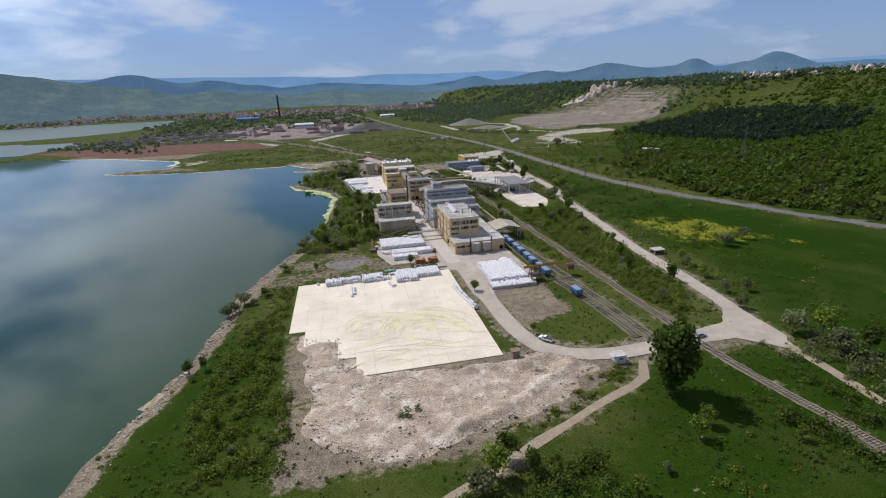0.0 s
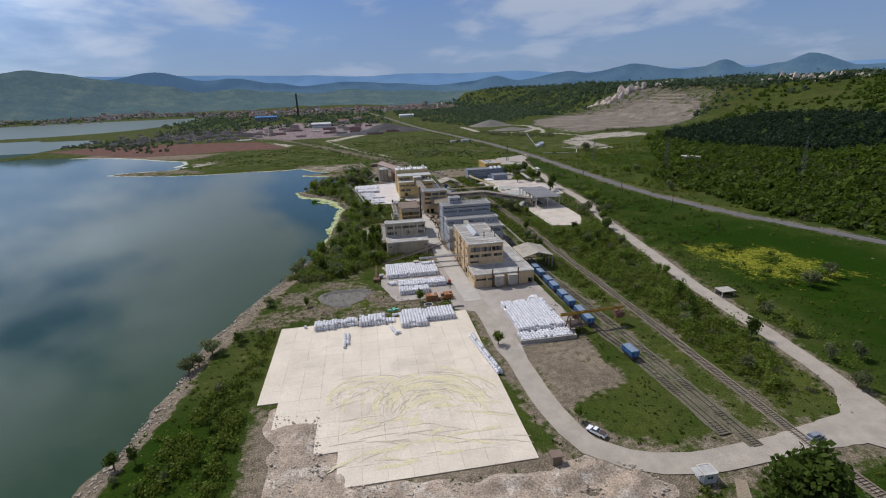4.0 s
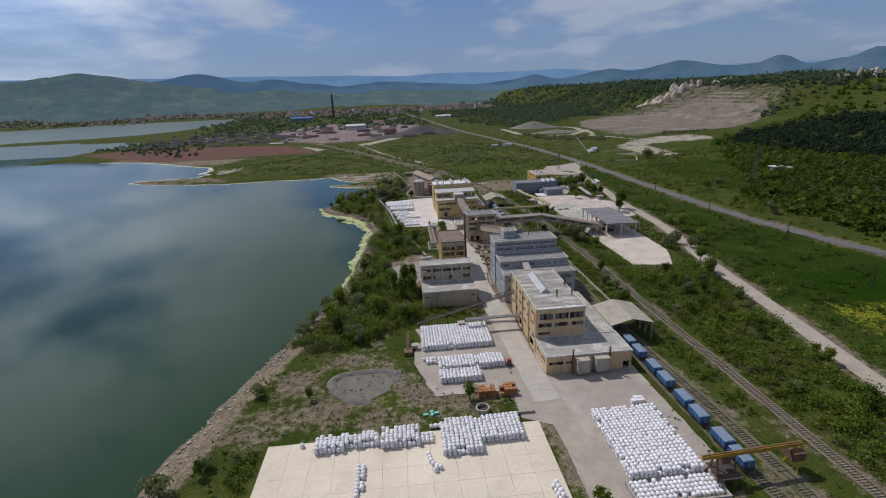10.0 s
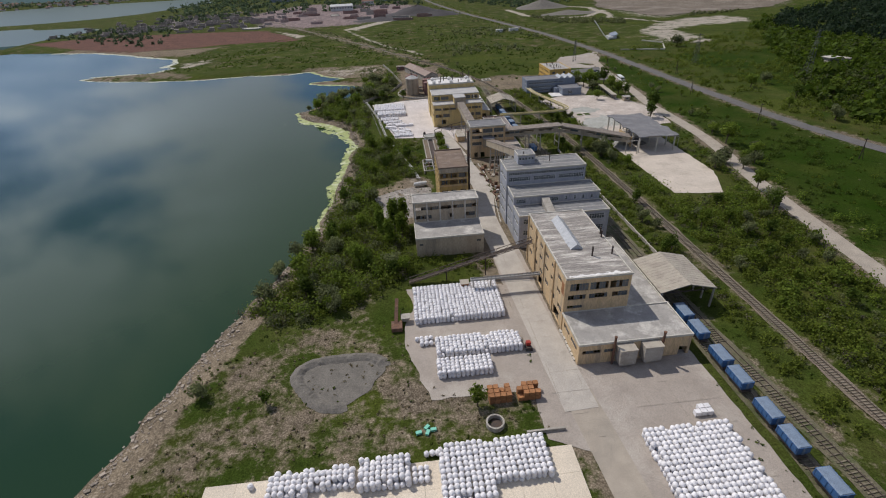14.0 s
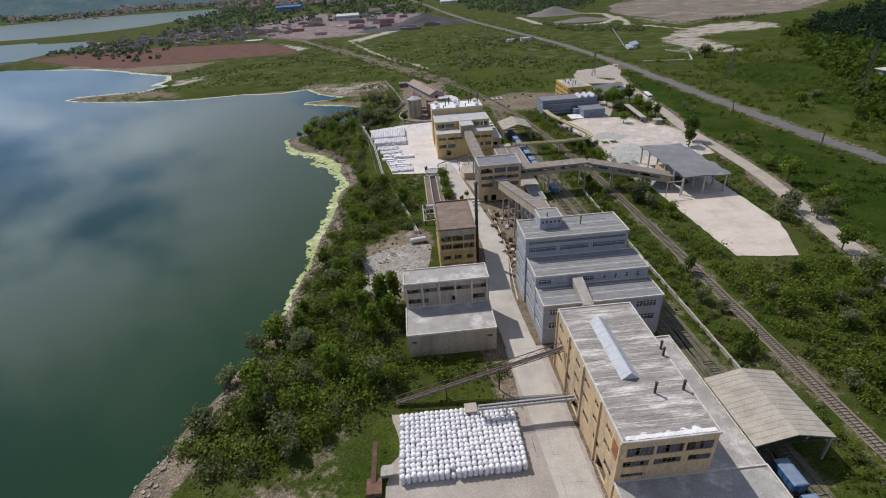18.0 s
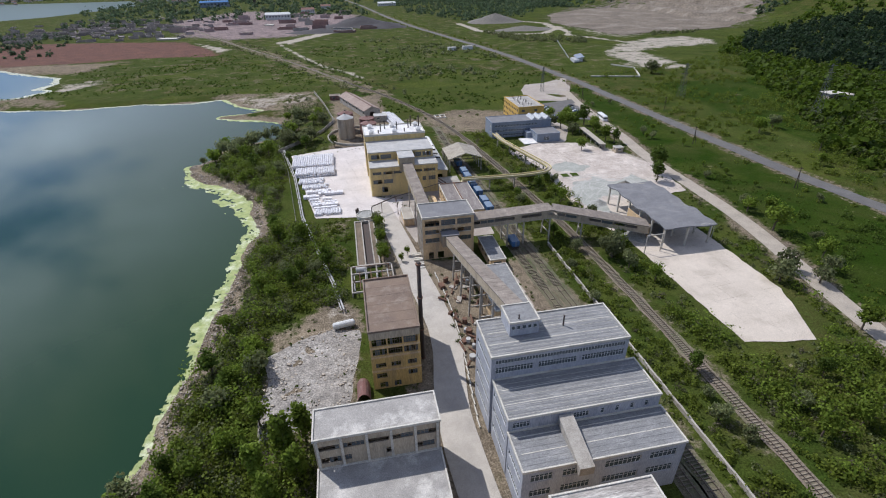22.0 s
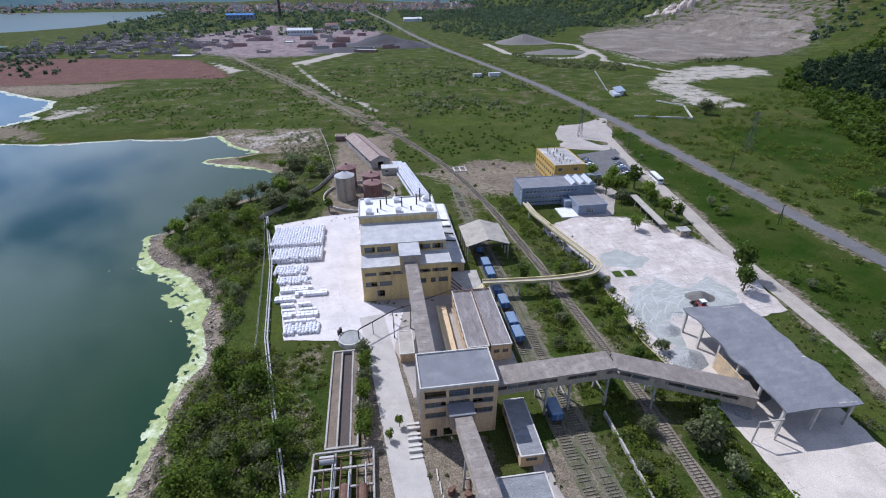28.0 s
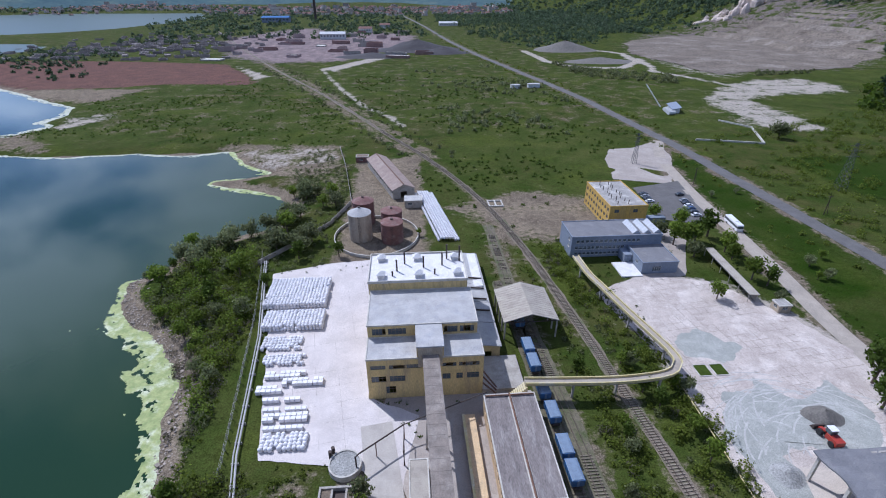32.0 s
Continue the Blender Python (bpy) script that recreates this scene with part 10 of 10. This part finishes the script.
def rubble_field():
    """Broken pale rubble and spoil south of the slab, and stones along the shore."""
    q = np.random.default_rng(21)
    pts = [(-38, 157), (-37, 140), (-35, 121), (-34, 106), (-28, 94), (-14, 88), (-3, 88), (18, 95), (38, 103), (52, 113), (47, 121), (38, 125), (27, 124), (16, 123), (-16, 127.5), (-23, 138), (-24.5, 153)]
    g = MB()
    xs, ys = np.arange(-52, 66, 0.9), np.arange(72, 164, 0.9)
    X, Y = np.meshgrid(xs, ys)
    d = inside_distance(X, Y, pts) + wave(X, Y, 7, 3) * 2.6 + wave(X, Y, 2.6, 1) * 0.9
    slab = np.minimum(np.minimum(X + 43, 28 - X), Y - 128.5)
    rough = 0.5 * wave(X, Y, 5, 1) + 0.4 * wave(X, Y, 1.9, 5) + 0.25 * wave(X, Y, 0.8, 2)
    bank = 1.7 * np.exp(-(line_distance(X, Y, [(10, 121.5), (22, 122.6), (30.5, 119.4), (39, 122), (46, 119)]) / 2.2) ** 2)
    bank += 1.3 * np.exp(-(line_distance(X, Y, [(46, 119), (42.3, 113.7), (34, 110), (24, 103), (13, 98.3), (4, 96)]) / 2.0) ** 2)
    bank += 0.9 * np.exp(-(np.hypot(X + 30, (Y - 146) * 0.8) / 5) ** 2) - 0.5 * np.exp(-(np.hypot(X - 34, Y - 115.5) / 4) ** 2)
    Z = -0.55 + 0.75 * smooth(d, -5, 3) + smooth(d, 0, 4) * (0.22 + 0.34 * rough + bank * (1 + 0.3 * rough))
    Z = np.where((slab > 1.2 + 1.6 * wave(X, Y, 4, 6)) & ~((Y < 150) & (X < -26)), np.minimum(Z, 0.05), Z)
    Z = np.where(line_distance(X, Y, GATE_ROAD) < 5, np.minimum(Z, 0.0), Z)
    nx = len(xs)
    g.v = list(zip(X.ravel().tolist(), Y.ravel().tolist(), Z.ravel().tolist()))
    for j in range(len(ys) - 1):
        for i in range(nx - 1):
            if max(d[j, i], d[j + 1, i], d[j, i + 1], d[j + 1, i + 1]) > -5:
                a = j * nx + i
                g.f.append((a, a + 1, a + nx + 1, a + nx))
    whole("rubble_ground", g, M_RUBBLE, "pale broken rubble and spoil beyond the slab", "rubble", kind="structure", smooth=True)
    st = MB()
    cx, cy = q.uniform(-46, 62, 12000), q.uniform(74, 160, 12000)
    ok = (inside_distance(cx, cy, pts) > 1) & ~((cy > 127) & (cx > -22))
    for x, y in list(zip(cx[ok].tolist(), cy[ok].tolist()))[:5200]:
        s = abs(q.normal(0, 0.15)) + 0.07
        st.cbox(x, y, 0.24, s * 1.4, s, s * 0.8, q.uniform(0, 3))
    whole("rubble_stones", st, M_STONE, "scattered broken stones", "rubble", kind="stuff")
    sh = MB()
    line = [p for p in LAKE[2:28]]
    spots = []
    for x, y, a in resample(line, 0.11):
        o = abs(q.normal(0, 2.6)) + 2.2
        spots.append((x + o * math.sin(a) + q.normal(0, .5), y - o * math.cos(a) + q.normal(0, .5)))
    px, py = np.array([p[0] for p in spots]), np.array([p[1] for p in spots])
    for x, y, z in zip(px, py, height(px, py)):
        s = abs(q.normal(0, 0.2)) + 0.08
        if z > -2.08:
            sh.cbox(x, y, float(z) - 0.05, s * 1.4, s, s * 0.7, q.uniform(0, 3))
    whole("shore_stones", sh, M_SHORESTONE, "grey-brown stones along the shore", "shore", kind="stuff")
    for k, (cx, cy, rx, ry) in enumerate(((-20.4, 231.2, 9.6, 7.4),)):
        ring = []
        for i in range(40):
            a = 2 * math.pi * i / 40
            w = 1 + 0.12 * math.sin(3 * a) + 0.05 * math.sin(7 * a)
            ring.append((cx + rx * w * math.cos(a), cy + ry * w * math.sin(a), 0.06))
        whole("gravel_patch", MB().face(*ring), M_GRAVEL, "grey gravel spread on bare soil", "gravel", kind="structure")
        rim = MB()
        nn, prof = 90, ((-1.5, 0.0), (-0.8, 0.45), (0.0, 0.75), (0.8, 0.5), (1.7, 0.0))
        for i in range(nn):
            a = 0.3 + 4.6 * i / (nn - 1)
            g_ = min(1.0, 6 * math.sin(math.pi * (i + 0.3) / nn))
            for o, zz in prof:
                w_ = 1 + 0.12 * math.sin(3 * a)
                rim.v.append((cx + (rx * w_ + o) * math.cos(a) + 0.25 * noise.noise(Vector((i * 0.5, o, 1))), cy + (ry * w_ + o) * math.sin(a) + 0.25 * noise.noise(Vector((i * 0.5, o, 5))), 0.02 + zz * g_ * (1 + 0.4 * noise.noise(Vector((i * 0.4, o, 9))))))
            if i:
                for m_ in range(4):
                    b_ = i * 5 + m_
                    rim.f.append((b_ - 5, b_ - 4, b_ + 1, b_))
        whole("gravel_bank", rim, M_GRAVEL, "low bank of grey gravel", "gravel", kind="stuff")


rubble_field()


def spoil_patch():
    """Grey rubble spread on the open ground beside the brown-roofed hall, with loose stones."""
    q = np.random.default_rng(77)
    pts = [(-12, 304), (-2, 309), (5, 311), (8, 322), (8, 337), (2, 340), (-8, 338), (-14, 330), (-15, 315)]
    xs, ys = np.arange(-20, 14, 0.7), np.arange(299, 354, 0.7)
    X, Y = np.meshgrid(xs, ys)
    d = inside_distance(X, Y, pts) + wave(X, Y, 5, 3) * 1.2
    Z = -0.3 + 0.42 * smooth(d, -3, 2) + smooth(d, 0, 4) * (0.15 + 0.22 * wave(X, Y, 3, 1) + 0.18 * wave(X, Y, 1.1, 4))
    g, nx = MB(), len(xs)
    g.v = list(zip(X.ravel().tolist(), Y.ravel().tolist(), Z.ravel().tolist()))
    g.f = [(j * nx + i, j * nx + i + 1, j * nx + i + nx + 1, j * nx + i + nx) for j in range(len(ys) - 1) for i in range(nx - 1) if d[j, i] > -3]
    whole("spoil_ground", g, M_SPOIL, "grey broken rubble spread beside the hall", "rubble", kind="structure", smooth=True)
    st = MB()
    for _ in range(900):
        x, y = q.uniform(-16, 10), q.uniform(302, 350)
        if inside_distance(np.array([x]), np.array([y]), pts)[0] > 0.5:
            s = abs(q.normal(0, 0.16)) + 0.08
            st.cbox(x, y, 0.12, s * 1.5, s, s * 0.9, q.uniform(0, 3))
    whole("spoil_stones", st, M_STONE, "loose stones on grey rubble", "rubble", kind="stuff")


spoil_patch()


def floating_edge(name, x0, x1, y0, y1, step, width, material, label, seed, south=None):
    """What drifts against a shore: a ragged band as wide as width(y), holed towards open water."""
    xs, ys = np.arange(x0, x1, step), np.arange(y0, y1, step)
    X, Y = np.meshgrid(xs, ys)
    s_ = inside_distance(X, Y, LAKE) + jitter_shore(X, Y) + 2.3
    w = width(Y) * (0.86 + 0.26 * wave(X, Y, 7, seed) + 0.13 * wave(X, Y, 2.3, seed + 2))
    torn = wave(X, Y, 1.7, seed + 4) * 0.5 + wave(X, Y, 0.9, seed + 1) * 0.5
    keep = (s_ > 0) & (s_ < w) & ~((s_ > 0.55 * w) & (torn > 0.30))
    keep |= (s_ > w) & (s_ < 1.7 * w) & (torn > 0.78)
    if south is not None:
        keep &= south(X, Y)
    mb, at = MB(), {}
    for j_, i_ in zip(*np.nonzero(keep)):
        q = []
        for a, b in ((0, 0), (1, 0), (1, 1), (0, 1)):
            k = (i_ + a, j_ + b)
            if k not in at:
                at[k] = len(mb.v)
                px, py = xs[0] + k[0] * step, ys[0] + k[1] * step
                v = noise.noise_vector(Vector((px * 1.7, py * 1.7, seed)))
                mb.v.append((px + v.x * step * 0.6, py + v.y * step * 0.6, -1.975))
            q.append(at[k])
        mb.f.append(tuple(q))
    whole(name, mb, material, label, "algae", kind="stuff")


floating_edge("algae", -84, -24, 296, 489, 0.5, lambda y: np.interp(y, [300, 330, 360, 400, 425, 440, 460, 480, 489], [1.5, 3.4, 4.6, 5.6, 7.5, 11.5, 8.5, 4.0, 1.0]), M_SCUM, "yellow-green algae scum along the shore", 3)
floating_edge("algae", -84, -30, 560, 592, 0.5, lambda y: np.interp(y, [562, 575, 590], [3.0, 5.5, 2.0]), M_SCUM, "yellow-green algae beside the sand bar", 5, lambda x, y: x > -80)
floating_edge("algae", -84, -48, 598, 642, 0.6, lambda y: 5.0 + 0 * y, M_SCUM, "yellow-green algae in the corner of the bay", 8)
M_FOAM = mat("pale_foam", (0.50, 0.50, 0.41), (0.30, 0.32, 0.22), 0.3, fine=2)
floating_edge("foam", -340, -84, 622, 700, 0.8, lambda y: 4.0 + 0 * y, M_FOAM, "pale foam along the far shore of the bay", 11)
floating_edge("foam", -480, -225, 690, 930, 1.2, lambda y: 9.0 + 0 * y, M_FOAM, "pale foam along the farther pool", 13)


def tyre_marks():
    """Sweeping wheel marks and yellowish dust smeared over the slab."""
    q = random.Random(31)
    sets = {"tan": MB(), "pale": MB(), "yellow": MB()}

    def stroke(mb, pts, w, z):
        i0 = len(mb.v)
        for k, (x, y) in enumerate(pts):
            a, b = pts[max(k - 1, 0)], pts[min(k + 1, len(pts) - 1)]
            d = math.hypot(b[0] - a[0], b[1] - a[1]) or 1
            ww = w * (0.35 + 0.65 * math.sin(math.pi * (k + 0.5) / len(pts))) * q.uniform(0.75, 1.2)
            nx_, ny_ = (b[1] - a[1]) / d * ww / 2, -(b[0] - a[0]) / d * ww / 2
            mb.v += [(x - nx_, y - ny_, z), (x + nx_, y + ny_, z)]
            if k:
                j = i0 + 2 * k
                mb.f.append((j - 2, j - 1, j + 1, j))
    for k in range(430):
        z = 0.2465 + 0.00006 * k
        kind = q.choice(("tan", "tan", "pale", "yellow", "yellow"))
        if k < 190:
            cx, cy, r0 = 5 + q.gauss(0, 2), 151 + q.gauss(0, 2.5), q.uniform(5, 17)
            a0 = q.uniform(-0.3, 2.6); sw = q.uniform(0.3, 1.1)
        elif k < 290:
            cx, cy, r0 = -14 + q.gauss(0, 2), 158 + q.gauss(0, 3), q.uniform(4, 13)
            a0 = q.uniform(-1.2, 3.0); sw = q.uniform(0.4, 1.0)
        else:
            cx, cy, r0 = q.uniform(-20, 24), q.uniform(90, 122), q.uniform(22, 50)
            a0 = q.uniform(0.9, 2.2); sw = q.uniform(0.1, 0.35)
        n = 12
        pts = [(cx + r0 * math.cos(a0 + sw * i / n) * (1 + 0.02 * math.sin(i)), cy + r0 * 0.85 * math.sin(a0 + sw * i / n)) for i in range(n + 1)]
        if all(-24 < x < 27 and 130 < y < 186 for x, y in pts):
            stroke(sets[kind], pts, q.uniform(0.2, 0.45) if kind != "yellow" else q.uniform(0.5, 1.5), z)
    for kind, m_, l_ in (("tan", M_TYRETAN, "tan wheel marks swept over the slab"), ("pale", M_TYREPALE, "pale wheel marks swept over the slab"), ("yellow", M_SULPHUR, "yellowish dust smeared over the slab")):
        whole("wheel_marks", sets[kind], m_, l_, "wheel marks", kind="stuff")


tyre_marks()


def slurry():
    """Grey-green slurry and wheel marks over the pale yard by the open shed."""
    for k, pts in enumerate(([(100, 392), (108, 386), (109, 400), (118, 404), (116, 418), (107, 420), (100, 408)], [(111, 404), (130, 399), (139, 410), (136, 422), (124, 416), (117, 424), (112, 416)], [(103, 434), (114, 430), (122, 436), (114, 444), (106, 442)])):
        polygon_sheet("slurry_stain", pts, 0.1085 + 0.0006 * k, M_MUD, "grey-green dried slurry on the yard", "stain", 1.8, 1.2)
    q, mb = random.Random(8), MB()
    for k in range(70):
        cx, cy, r0, a0, sw = 118 + q.gauss(0, 6), 402 + q.gauss(0, 5), q.uniform(6, 26), q.uniform(0.2, 2.6), q.uniform(0.3, 0.9)
        pts = [(cx + r0 * math.cos(a0 + sw * i / 12), cy + r0 * 0.9 * math.sin(a0 + sw * i / 12)) for i in range(13)]
        if not all(inside_distance(np.array([x]), np.array([y]), [(97, 392), (109, 398), (131, 398), (147, 402), (150, 430), (130, 464), (98, 440)])[0] > 1 for x, y in pts[::4]):
            continue
        o, w = len(mb.v), q.uniform(0.08, 0.22)
        for i, (x, y) in enumerate(pts):
            a = a0 + sw * i / 12
            mb.v += [(x - w * math.cos(a), y - w * math.sin(a), 0.1125 + 0.00005 * k), (x + w * math.cos(a), y + w * math.sin(a), 0.1125 + 0.00005 * k)]
            if i:
                j = o + 2 * i
                mb.f.append((j - 2, j - 1, j + 1, j))
    whole("wheel_marks", mb, M_YARDMARK, "faint grey wheel marks swept over the office yard", "wheel marks", kind="stuff")


slurry()
yp = thing("gas_pipe", (97, 410, 0), "thin yellow pipe low along the yard edge", "pipe")
part("pipe", MB().tube([(97.4, 440, 0.7), (96.9, 425, 0.7), (95.6, 392, 0.7), (98.6, 375, 0.7)], 0.14, 6), M_YPIPE, yp)
for x, y, _ in resample([(97.4, 440), (96.9, 425), (95.6, 392), (98.6, 375)], 4.0):
    part("support", MB().box(x - .07, x + .07, y - .07, y + .07, 0, 0.58), M_CONC, yp)
